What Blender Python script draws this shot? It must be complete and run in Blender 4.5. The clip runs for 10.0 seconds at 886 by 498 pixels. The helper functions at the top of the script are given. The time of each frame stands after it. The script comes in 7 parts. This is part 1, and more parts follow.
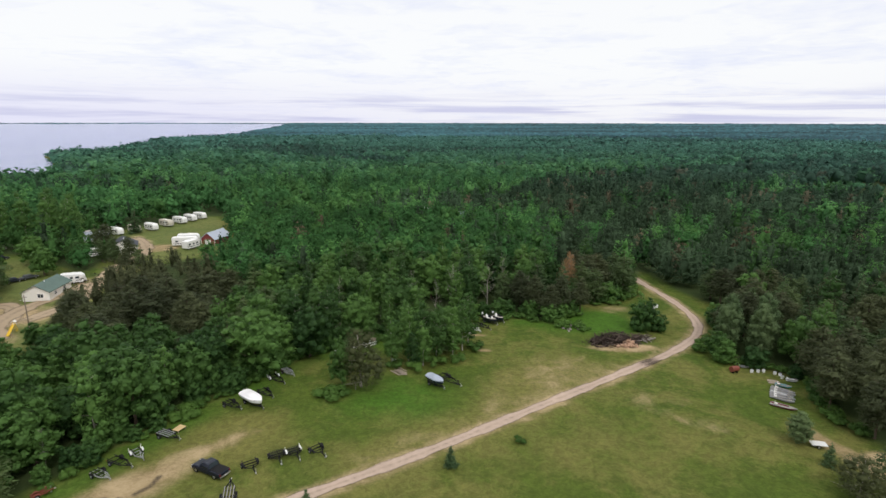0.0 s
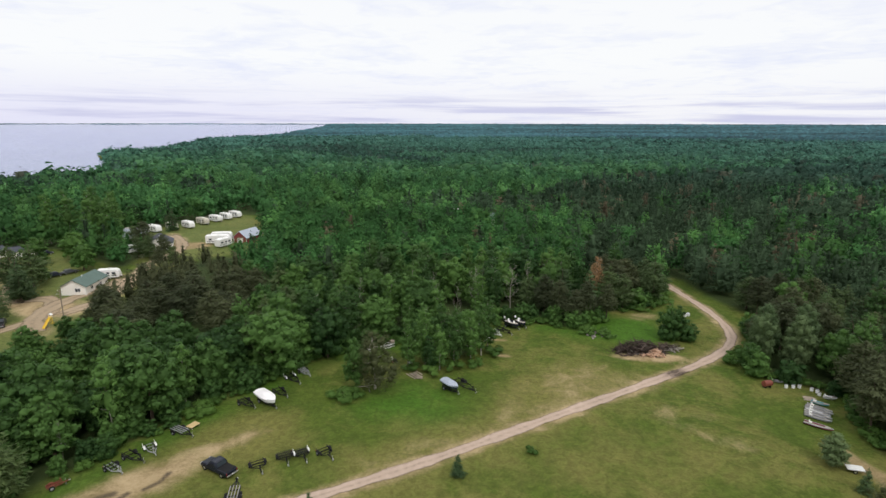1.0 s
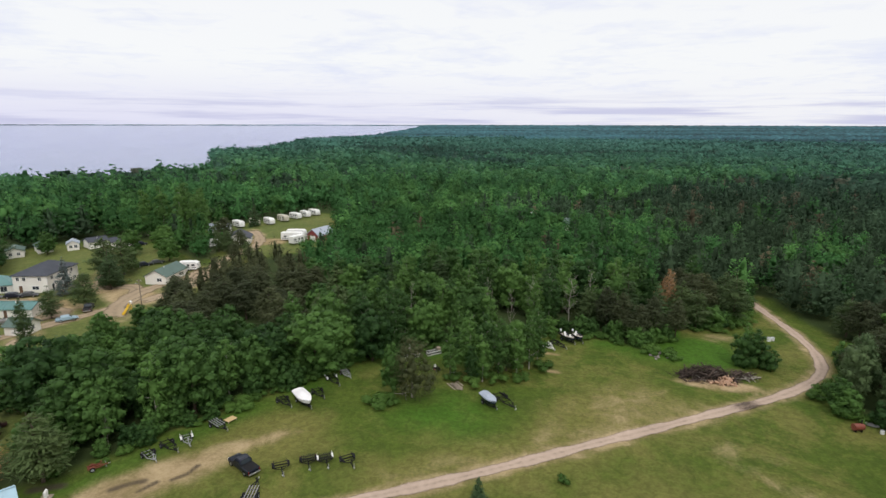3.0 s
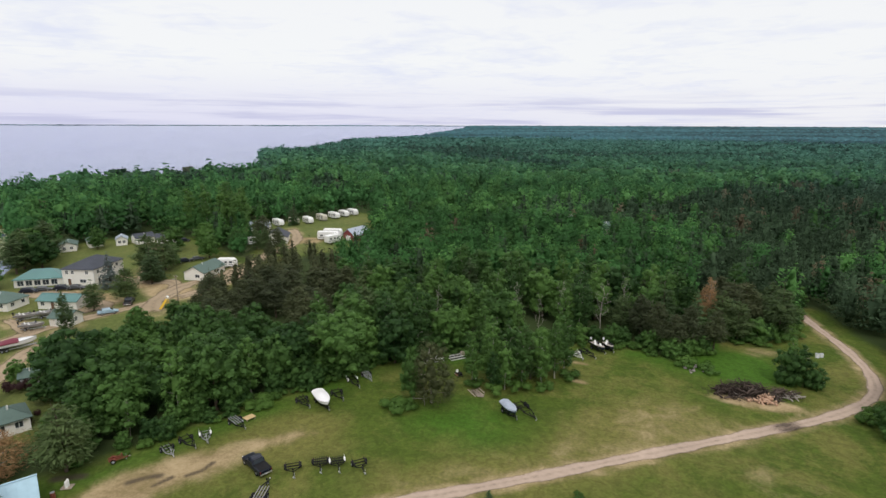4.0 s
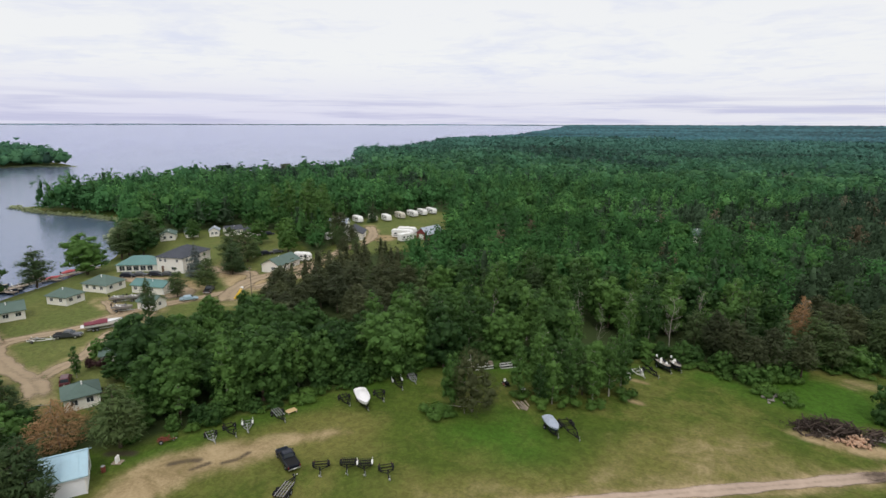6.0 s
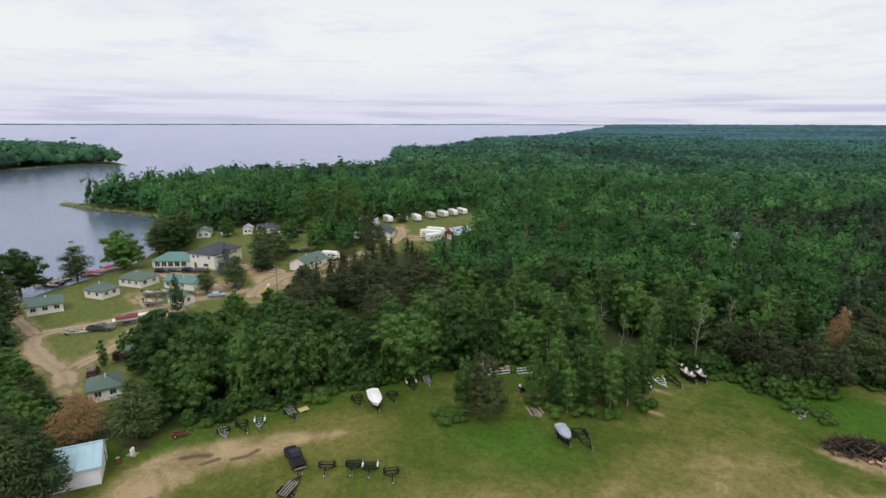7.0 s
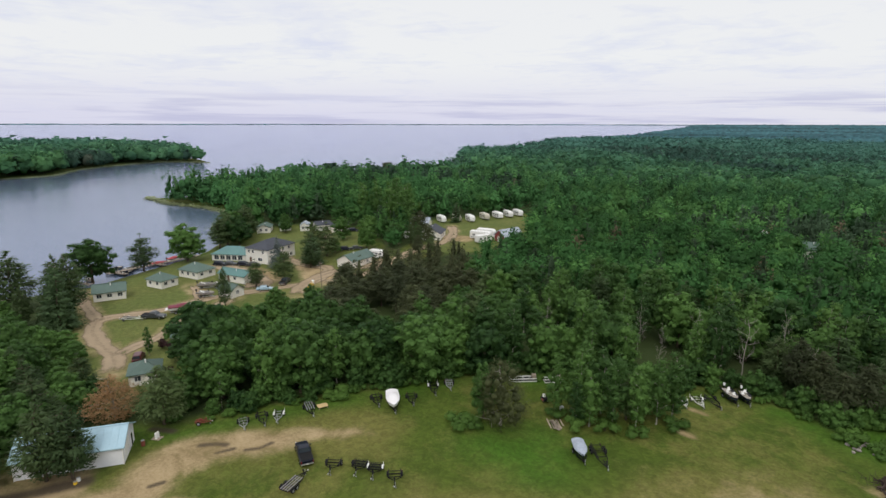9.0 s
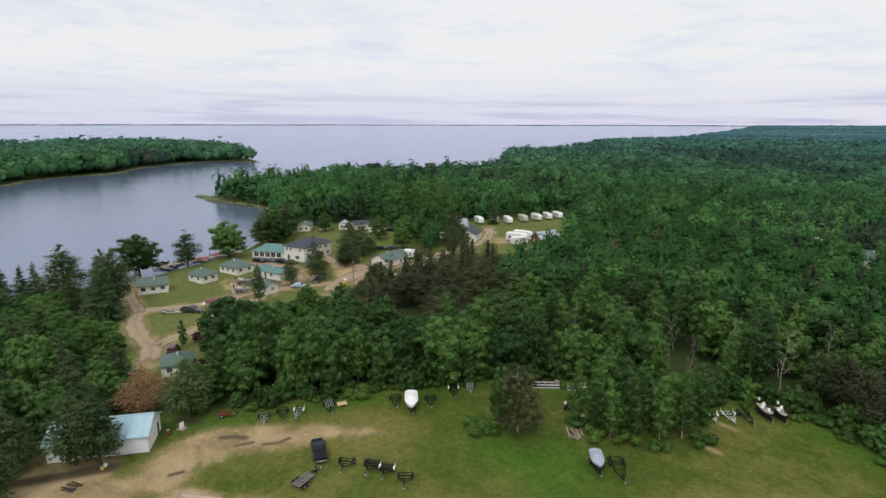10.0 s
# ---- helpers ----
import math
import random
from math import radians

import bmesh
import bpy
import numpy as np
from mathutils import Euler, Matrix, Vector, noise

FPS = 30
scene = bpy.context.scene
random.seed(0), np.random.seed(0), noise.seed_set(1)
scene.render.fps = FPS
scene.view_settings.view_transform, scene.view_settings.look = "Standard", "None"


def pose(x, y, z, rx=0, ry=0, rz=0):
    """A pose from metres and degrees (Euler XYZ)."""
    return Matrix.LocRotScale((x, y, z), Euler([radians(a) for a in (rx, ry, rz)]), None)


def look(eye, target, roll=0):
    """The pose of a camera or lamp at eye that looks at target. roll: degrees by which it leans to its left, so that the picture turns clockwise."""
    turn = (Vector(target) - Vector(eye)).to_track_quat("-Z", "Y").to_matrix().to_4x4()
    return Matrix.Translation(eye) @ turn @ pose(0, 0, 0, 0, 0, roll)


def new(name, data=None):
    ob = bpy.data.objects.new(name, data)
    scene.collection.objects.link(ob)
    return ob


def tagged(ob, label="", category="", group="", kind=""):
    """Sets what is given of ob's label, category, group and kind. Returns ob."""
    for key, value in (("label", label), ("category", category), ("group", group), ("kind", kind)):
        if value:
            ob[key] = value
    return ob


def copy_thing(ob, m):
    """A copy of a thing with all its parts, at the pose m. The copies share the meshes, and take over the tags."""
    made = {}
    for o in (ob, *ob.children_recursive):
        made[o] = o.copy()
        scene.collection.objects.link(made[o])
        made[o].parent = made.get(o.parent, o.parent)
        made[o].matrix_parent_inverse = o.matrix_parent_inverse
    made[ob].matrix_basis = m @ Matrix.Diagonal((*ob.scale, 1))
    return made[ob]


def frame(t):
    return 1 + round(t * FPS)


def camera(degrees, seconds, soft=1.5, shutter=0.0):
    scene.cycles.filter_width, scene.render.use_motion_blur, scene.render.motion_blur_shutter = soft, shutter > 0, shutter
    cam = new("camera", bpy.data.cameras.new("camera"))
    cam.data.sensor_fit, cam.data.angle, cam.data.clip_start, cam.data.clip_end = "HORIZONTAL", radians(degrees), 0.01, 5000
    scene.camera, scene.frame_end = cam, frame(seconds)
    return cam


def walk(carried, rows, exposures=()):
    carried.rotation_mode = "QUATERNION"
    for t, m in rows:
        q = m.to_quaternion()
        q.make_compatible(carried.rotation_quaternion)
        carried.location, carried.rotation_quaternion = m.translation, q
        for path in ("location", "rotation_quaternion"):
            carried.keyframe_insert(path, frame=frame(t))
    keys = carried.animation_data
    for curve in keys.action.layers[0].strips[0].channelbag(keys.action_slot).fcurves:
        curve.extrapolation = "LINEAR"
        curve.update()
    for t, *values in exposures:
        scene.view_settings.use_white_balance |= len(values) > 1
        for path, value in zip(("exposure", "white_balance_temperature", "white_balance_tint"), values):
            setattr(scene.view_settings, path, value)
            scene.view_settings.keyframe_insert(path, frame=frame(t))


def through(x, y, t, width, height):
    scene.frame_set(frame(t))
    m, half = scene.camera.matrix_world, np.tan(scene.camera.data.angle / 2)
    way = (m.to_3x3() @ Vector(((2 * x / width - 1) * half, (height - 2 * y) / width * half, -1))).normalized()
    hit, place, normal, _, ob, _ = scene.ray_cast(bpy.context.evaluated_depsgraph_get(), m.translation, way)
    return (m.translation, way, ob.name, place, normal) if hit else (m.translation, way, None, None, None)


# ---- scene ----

cam = camera(77.8, 10.0)
PATH = [
    (0, (0.08, -0.027, 48.014), (-0.017, 1.919, 47.563), 0.1),
    (0.5, (1.897, 0.973, 48.0), (1.736, 2.915, 47.55), 0.1),
    (1, (3.803, 2.084, 47.996), (3.568, 4.019, 47.547), 0.1),
    (1.5, (5.694, 3.297, 47.998), (5.382, 5.221, 47.55), 0.1),
    (2, (7.5, 4.611, 48.001), (7.111, 6.521, 47.552), 0.1),
    (2.5, (9.284, 6.123, 48.002), (8.812, 8.015, 47.555), 0.1),
    (4, (14.022, 10.917, 47.999), (13.319, 12.736, 47.556), 0.2),
    (4.5, (15.565, 12.616, 47.933), (14.777, 14.4, 47.491), 0.2),
    (5, (17.046, 14.234, 47.904), (16.181, 15.982, 47.461), 0.2),
    (5.5, (18.471, 15.717, 47.939), (17.534, 17.426, 47.494), 0.2),
    (7, (22.715, 20.615, 48.086), (21.592, 22.209, 47.638), 0.1),
    (7.5, (24.124, 22.32, 48.064), (22.952, 23.877, 47.616), 0.1),
    (8, (25.6, 23.958, 48.055), (24.377, 25.475, 47.607), 0.1),
    (8.5, (26.917, 25.526, 48.068), (25.646, 27.004, 47.619), 0.1),
    (9, (28.15, 27.117, 48.079), (26.828, 28.55, 47.631), 0.1),
    (9.5, (29.428, 28.874, 48.101), (28.043, 30.245, 47.655), 0.1),
    (10, (30.664, 30.639, 48.122), (29.224, 31.953, 47.676), 0.1),
]
walk(cam, [(t, look(eye, target, roll)) for t, eye, target, roll in PATH], [(0, 0.15), (5, 0.04), (10, -0.03)])

# ---- world and sun: a bright overcast afternoon ----
SUN_EL, SUN_AZ = 52.0, 150.0


def nd(nt, kind, operation="", interpolation_type="", attribute_name="", **values):
    """A shader node with its operation and the values of its sockets."""
    n = nt.nodes.new(kind)
    if operation:
        n.operation = operation
    if interpolation_type:
        n.interpolation_type = interpolation_type
    if attribute_name:
        n.attribute_name = attribute_name
    for key, value in values.items():
        n.inputs[key].default_value = value
    return n


def build_world():
    w = bpy.data.worlds.new("overcast_sky")
    scene.world = w
    w.use_nodes = True
    nt = w.node_tree
    nt.nodes.clear()
    ln = nt.links.new
    out = nd(nt, "ShaderNodeOutputWorld")
    sky = nd(nt, "ShaderNodeTexSky")
    sky.sky_type, sky.sun_disc = "NISHITA", False
    sky.sun_elevation, sky.sun_rotation = radians(SUN_EL), radians(SUN_AZ)
    blue = nd(nt, "ShaderNodeBackground", Strength=0.1)
    ln(sky.outputs[0], blue.inputs[0])
    co = nd(nt, "ShaderNodeTexCoord")
    sep = nd(nt, "ShaderNodeSeparateXYZ")
    ln(co.outputs["Generated"], sep.inputs[0])
    # clouds lie on a flat deck: direction over height
    zz = nd(nt, "ShaderNodeMath", operation="ADD")
    zz.inputs[1].default_value = 0.06
    up = nd(nt, "ShaderNodeMath", operation="MAXIMUM")
    up.inputs[1].default_value = 0.0
    ln(sep.outputs[2], up.inputs[0])
    ln(up.outputs[0], zz.inputs[0])
    deck = []
    for k in (0, 1):
        d = nd(nt, "ShaderNodeMath", operation="DIVIDE")
        ln(sep.outputs[k], d.inputs[0])
        ln(zz.outputs[0], d.inputs[1])
        deck.append(d)
    flat = nd(nt, "ShaderNodeCombineXYZ")
    ln(deck[0].outputs[0], flat.inputs[0])
    ln(deck[1].outputs[0], flat.inputs[1])
    big = nd(nt, "ShaderNodeTexNoise", Scale=0.55, Detail=6.0, Roughness=0.6, Distortion=0.6)
    ln(flat.outputs[0], big.inputs["Vector"])
    ramp = nd(nt, "ShaderNodeValToRGB")
    e = ramp.color_ramp.elements
    e[0].position, e[0].color = 0.68, (0.9, 0.905, 0.915, 1)
    e[1].position, e[1].color = 0.92, (0.76, 0.785, 0.905, 1)
    small = nd(nt, "ShaderNodeTexNoise", Scale=3.4, Detail=4.0, Roughness=0.55, Distortion=0.8)
    ln(flat.outputs[0], small.inputs["Vector"])
    rip = nd(nt, "ShaderNodeMath", operation="MULTIPLY_ADD")
    ln(small.outputs[0], rip.inputs[0])
    rip.inputs[1].default_value = 0.4
    ln(big.outputs[0], rip.inputs[2])
    ln(rip.outputs[0], ramp.inputs[0])
    # long grey-violet streaks low over the horizon
    st = nd(nt, "ShaderNodeMapping")
    st.inputs["Scale"].default_value = (3.2, 3.2, 75.0)
    ln(co.outputs["Generated"], st.inputs[0])
    streak = nd(nt, "ShaderNodeTexNoise", Scale=1.0, Detail=4.0, Roughness=0.55, Distortion=0.3)
    ln(st.outputs[0], streak.inputs["Vector"])
    low = nd(nt, "ShaderNodeMapRange", interpolation_type="SMOOTHSTEP")
    for k, v in ((1, 0.025), (2, 0.06), (3, 1.0), (4, 0.0)):
        low.inputs[k].default_value = v
    ln(sep.outputs[2], low.inputs[0])
    band = nd(nt, "ShaderNodeMapRange", interpolation_type="SMOOTHSTEP")
    for k, v in ((1, 0.45), (2, 0.68), (3, 0.0), (4, 0.85)):
        band.inputs[k].default_value = v
    ln(streak.outputs[0], band.inputs[0])
    mul = nd(nt, "ShaderNodeMath", operation="MULTIPLY")
    ln(low.outputs[0], mul.inputs[0])
    ln(band.outputs[0], mul.inputs[1])
    mix = nd(nt, "ShaderNodeMixRGB")
    mix.inputs[2].default_value = (0.54, 0.55, 0.76, 1)
    ln(mul.outputs[0], mix.inputs[0])
    veil = nd(nt, "ShaderNodeMapRange", interpolation_type="SMOOTHSTEP")
    for k, v in ((1, 0.0), (2, 0.11), (3, 0.85), (4, 0.0)):
        veil.inputs[k].default_value = v
    ln(sep.outputs[2], veil.inputs[0])
    lee = nd(nt, "ShaderNodeMapRange", interpolation_type="SMOOTHSTEP")
    for k, v in ((1, -0.75), (2, 0.35), (3, 1.0), (4, 0.25)):
        lee.inputs[k].default_value = v
    ln(sep.outputs[0], lee.inputs[0])
    hazy = nd(nt, "ShaderNodeMath", operation="MULTIPLY")
    ln(veil.outputs[0], hazy.inputs[0])
    ln(lee.outputs[0], hazy.inputs[1])
    pale = nd(nt, "ShaderNodeMixRGB")
    pale.inputs[2].default_value = (0.71, 0.71, 0.89, 1)
    ln(hazy.outputs[0], pale.inputs[0])
    ln(ramp.outputs[0], pale.inputs[1])
    ln(pale.outputs[0], mix.inputs[1])
    cloud = nd(nt, "ShaderNodeBackground", Strength=1.0)
    ln(mix.outputs[0], cloud.inputs[0])
    # an overcast deck is brightest overhead
    zenith = nd(nt, "ShaderNodeMapRange", interpolation_type="SMOOTHSTEP")
    for k, v in ((1, 0.2), (2, 0.95), (3, 1.0), (4, 1.36)):
        zenith.inputs[k].default_value = v
    ln(sep.outputs[2], zenith.inputs[0])
    ln(zenith.outputs[0], cloud.inputs[1])
    both = nd(nt, "ShaderNodeMixShader")
    both.inputs[0].default_value = 0.93
    ln(blue.outputs[0], both.inputs[1])
    ln(cloud.outputs[0], both.inputs[2])
    ln(both.outputs[0], out.inputs[0])


build_world()
sun = new("sun", bpy.data.lights.new("sun", "SUN"))
sun.data.energy, sun.data.angle, sun.data.color = 1.1, radians(14), (1.0, 0.95, 0.88)
az = radians(SUN_AZ)
sun.matrix_world = look((math.sin(az) * 60, math.cos(az) * 60, 60 * math.tan(radians(SUN_EL))), (0, 0, 0))


# ---- materials ----
def material(name, colour, rough=0.6, metal=0.0, grain=6.0, vary=0.15, bump=0.0, bump_scale=20.0, spec=0.5, rand=0.0, coat=0.0):
    """A principled material whose colour wanders at two scales, with fine relief."""
    m = bpy.data.materials.new(name)
    m.use_nodes = True
    nt = m.node_tree
    ln = nt.links.new
    p = nt.nodes["Principled BSDF"]
    p.inputs["Roughness"].default_value, p.inputs["Metallic"].default_value = rough, metal
    p.inputs["Specular IOR Level"].default_value = spec
    p.inputs["Coat Weight"].default_value = coat
    co = nd(nt, "ShaderNodeTexCoord")
    n1 = nd(nt, "ShaderNodeTexNoise", Scale=grain, Detail=5.0)
    n2 = nd(nt, "ShaderNodeTexNoise", Scale=grain * 0.13, Detail=3.0)
    ln(co.outputs["Object"], n1.inputs["Vector"])
    ln(co.outputs["Object"], n2.inputs["Vector"])
    add = nd(nt, "ShaderNodeMath", operation="ADD")
    ln(n1.outputs[0], add.inputs[0])
    ln(n2.outputs[0], add.inputs[1])
    rng = nd(nt, "ShaderNodeMapRange")
    for k, v in ((1, 0.6), (2, 1.4), (3, 1 - vary), (4, 1 + vary)):
        rng.inputs[k].default_value = v
    ln(add.outputs[0], rng.inputs[0])
    val = rng.outputs[0]
    if rand:
        info = nd(nt, "ShaderNodeObjectInfo")
        r2 = nd(nt, "ShaderNodeMapRange")
        for k, v in ((3, 1 - rand), (4, 1 + rand)):
            r2.inputs[k].default_value = v
        ln(info.outputs["Random"], r2.inputs[0])
        mm = nd(nt, "ShaderNodeMath", operation="MULTIPLY")
        ln(val, mm.inputs[0])
        ln(r2.outputs[0], mm.inputs[1])
        val = mm.outputs[0]
    hsv = nd(nt, "ShaderNodeHueSaturation", Color=(*colour, 1))
    ln(val, hsv.inputs["Value"])
    ln(hsv.outputs[0], p.inputs["Base Color"])
    if bump:
        nb = nd(nt, "ShaderNodeTexNoise", Scale=bump_scale, Detail=4.0)
        ln(co.outputs["Object"], nb.inputs["Vector"])
        b = nd(nt, "ShaderNodeBump", Strength=bump, Distance=0.02)
        ln(nb.outputs[0], b.inputs["Height"])
        ln(b.outputs[0], p.inputs["Normal"])
    return m


def foliage(name, dark, light, tinted=False, through=0.25, clump=0.35):
    """Leaves: each leaf clump and each tree takes its own shade; tinted reads the wood's species colour, distance haze
    included.
    """
    m = bpy.data.materials.new(name)
    m.use_nodes = True
    nt = m.node_tree
    ln = nt.links.new
    nt.nodes.remove(nt.nodes["Principled BSDF"])
    out = nt.nodes["Material Output"]
    geo = nd(nt, "ShaderNodeNewGeometry")
    isl = geo.outputs["Random Per Island"]
    if tinted:
        base = nd(nt, "ShaderNodeAttribute", attribute_name="tint").outputs["Color"]
        val = nd(nt, "ShaderNodeMapRange")
        for k, v in ((3, 0.9), (4, 1.12)):
            val.inputs[k].default_value = v
        ln(isl, val.inputs[0])
        hsv = nd(nt, "ShaderNodeHueSaturation")
        ln(base, hsv.inputs["Color"])
        ln(val.outputs[0], hsv.inputs["Value"])
        col = hsv.outputs[0]
    else:
        info = nd(nt, "ShaderNodeObjectInfo")
        co = nd(nt, "ShaderNodeTexCoord")
        ns = nd(nt, "ShaderNodeTexNoise", Scale=clump, Detail=3.0)
        ln(co.outputs["Object"], ns.inputs["Vector"])
        a = nd(nt, "ShaderNodeMath", operation="MULTIPLY_ADD")
        ln(isl, a.inputs[0])
        a.inputs[1].default_value = 0.4
        ln(ns.outputs[0], a.inputs[2])
        b = nd(nt, "ShaderNodeMath", operation="MULTIPLY_ADD")
        ln(info.outputs["Random"], b.inputs[0])
        b.inputs[1].default_value = 1.9
        ln(a.outputs[0], b.inputs[2])
        r = nd(nt, "ShaderNodeMapRange")
        for k, v in ((1, 0.4), (2, 2.75)):
            r.inputs[k].default_value = v
        ln(b.outputs[0], r.inputs[0])
        mx = nd(nt, "ShaderNodeMixRGB")
        mx.inputs[1].default_value, mx.inputs[2].default_value = (*dark, 1), (*light, 1)
        ln(r.outputs[0], mx.inputs[0])
        col = mx.outputs[0]
    d = nd(nt, "ShaderNodeBsdfPrincipled", Roughness=0.65)
    d.inputs["Specular IOR Level"].default_value = 0.03 if tinted else 0.2
    ln(col, d.inputs["Base Color"])
    t = nd(nt, "ShaderNodeBsdfTranslucent")
    ln(col, t.inputs[0])
    s = nd(nt, "ShaderNodeMixShader")
    s.inputs[0].default_value = through
    ln(d.outputs[0], s.inputs[1])
    ln(t.outputs[0], s.inputs[2])
    ln(s.outputs[0], out.inputs[0])
    return m


def ground_material():
    """Grass, bare earth and forest litter, laid out by the ground's own cover masks."""
    m = bpy.data.materials.new("ground_cover")
    m.use_nodes = True
    nt = m.node_tree
    ln = nt.links.new
    p = nt.nodes["Principled BSDF"]
    p.inputs["Roughness"].default_value = 0.9
    p.inputs["Specular IOR Level"].default_value = 0.1
    co = nd(nt, "ShaderNodeTexCoord")

    def noise_of(scale, detail=5.0, rough=0.6, dist=0.0):
        n = nd(nt, "ShaderNodeTexNoise", Scale=scale, Detail=detail, Roughness=rough, Distortion=dist)
        ln(co.outputs["Object"], n.inputs["Vector"])
        return n.outputs[0]

    def span(v, a, b, c=0.0, d=1.0):
        n = nd(nt, "ShaderNodeMapRange", interpolation_type="SMOOTHSTEP")
        for k, x in ((1, a), (2, b), (3, c), (4, d)):
            n.inputs[k].default_value = x
        ln(v, n.inputs[0])
        return n.outputs[0]

    def maths(op, a, b):
        n = nd(nt, "ShaderNodeMath", operation=op)
        for k, v in ((0, a), (1, b)):
            if isinstance(v, float):
                n.inputs[k].default_value = v
            else:
                ln(v, n.inputs[k])
        return n.outputs[0]

    def mixed(f, a, b):
        n = nd(nt, "ShaderNodeMixRGB")
        ln(f, n.inputs[0])
        for k, v in ((1, a), (2, b)):
            if isinstance(v, tuple):
                n.inputs[k].default_value = (*v, 1)
            else:
                ln(v, n.inputs[k])
        return n.outputs[0]

    def mask(name):
        return nd(nt, "ShaderNodeAttribute", attribute_name=name).outputs["Fac"]

    fine, mid, wide = noise_of(2.2, 6.0, 0.7), noise_of(0.16, 4.0, 0.6, 0.6), noise_of(0.06, 6.0, 0.68, 0.35)
    blade = noise_of(9.0, 3.0, 0.8)
    patchy = noise_of(0.42, 4.0, 0.65, 1.2)
    grass = mixed(span(mid, 0.35, 0.65), GRASS_A, GRASS_B)
    grass = mixed(span(patchy, 0.42, 0.75, 0.0, 0.4), grass, GRASS_FRESH)
    grass = mixed(span(maths("ADD", wide, maths("MULTIPLY", fine, 0.12)), 0.5, 0.68, 0.0, 0.8), grass, GRASS_DRY)
    grass = mixed(span(maths("ADD", mask("dry"), maths("MULTIPLY", maths("SUBTRACT", mid, 0.5), 1.1)), 0.15, 0.95, 0.0, 0.85), grass, GRASS_DRY)
    grass = mixed(span(maths("MULTIPLY", mask("lush"), maths("ADD", mid, 0.5)), 0.1, 1.1), grass, GRASS_LUSH)
    grass = mixed(span(maths("MULTIPLY", mask("lawn"), maths("ADD", mid, 0.5)), 0.1, 1.0, 0.0, 0.6), grass, GRASS_LAWN)
    hsv = nd(nt, "ShaderNodeHueSaturation")
    ln(grass, hsv.inputs["Color"])
    tufts = noise_of(0.85, 4.0, 0.62, 0.8)
    ln(maths("MULTIPLY", span(maths("ADD", fine, blade), 0.6, 1.4, 0.8, 1.2), span(tufts, 0.3, 0.7, 0.8, 1.18)), hsv.inputs["Value"])
    earth = mixed(span(maths("ADD", maths("MULTIPLY", fine, 0.45), mid), 0.5, 0.95), EARTH_A, EARTH_B)
    dm = span(maths("ADD", mask("dirt"), maths("MULTIPLY", maths("SUBTRACT", maths("ADD", maths("MULTIPLY", fine, 0.3), mid), 0.65), 1.1)), 0.15, 1.0)
    both = mixed(dm, hsv.outputs[0], earth)
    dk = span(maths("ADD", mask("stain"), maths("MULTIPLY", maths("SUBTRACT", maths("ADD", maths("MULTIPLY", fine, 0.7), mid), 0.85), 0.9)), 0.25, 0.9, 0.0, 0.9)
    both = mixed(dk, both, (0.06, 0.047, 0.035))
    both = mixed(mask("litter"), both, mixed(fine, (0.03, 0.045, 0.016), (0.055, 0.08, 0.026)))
    ln(both, p.inputs["Base Color"])
    bmp = nd(nt, "ShaderNodeBump", Strength=0.7, Distance=0.12)
    ln(maths("ADD", fine, blade), bmp.inputs["Height"])
    ln(bmp.outputs[0], p.inputs["Normal"])
    return m


GRASS_A, GRASS_B = (0.074, 0.104, 0.017), (0.053, 0.085, 0.0125)
GRASS_DRY, GRASS_LUSH = (0.15, 0.143, 0.041), (0.052, 0.116, 0.013)
GRASS_FRESH, GRASS_LAWN = (0.066, 0.108, 0.015), (0.13, 0.152, 0.05)
EARTH_A, EARTH_B = (0.235, 0.172, 0.088), (0.44, 0.335, 0.195)


def road_material(name="sandy_track", colour=(0.41, 0.315, 0.248)):
    """Sandy track, worn away unevenly at its edges."""
    m = material(name, colour, 0.9, 0, 1.2, 0.14, 0.4, 9.0, 0.1)
    nt = m.node_tree
    ln = nt.links.new
    p, out = nt.nodes["Principled BSDF"], nt.nodes["Material Output"]
    at = nd(nt, "ShaderNodeAttribute", attribute_name="edge")
    co = nd(nt, "ShaderNodeTexCoord")
    n = nd(nt, "ShaderNodeTexNoise", Scale=0.9, Detail=6.0, Roughness=0.7)
    ln(co.outputs["Object"], n.inputs["Vector"])
    a = nd(nt, "ShaderNodeMath", operation="MULTIPLY_ADD")
    ln(n.outputs[0], a.inputs[0])
    a.inputs[1].default_value = 0.8
    ln(at.outputs["Fac"], a.inputs[2])
    r = nd(nt, "ShaderNodeMapRange", interpolation_type="SMOOTHSTEP")
    for k, v in ((1, 0.38), (2, 1.2)):
        r.inputs[k].default_value = v
    ln(a.outputs[0], r.inputs[0])
    t = nd(nt, "ShaderNodeBsdfTransparent")
    s = nd(nt, "ShaderNodeMixShader")
    ln(r.outputs[0], s.inputs[0])
    ln(t.outputs[0], s.inputs[1])
    ln(p.outputs[0], s.inputs[2])
    ln(s.outputs[0], out.inputs[0])
    return m


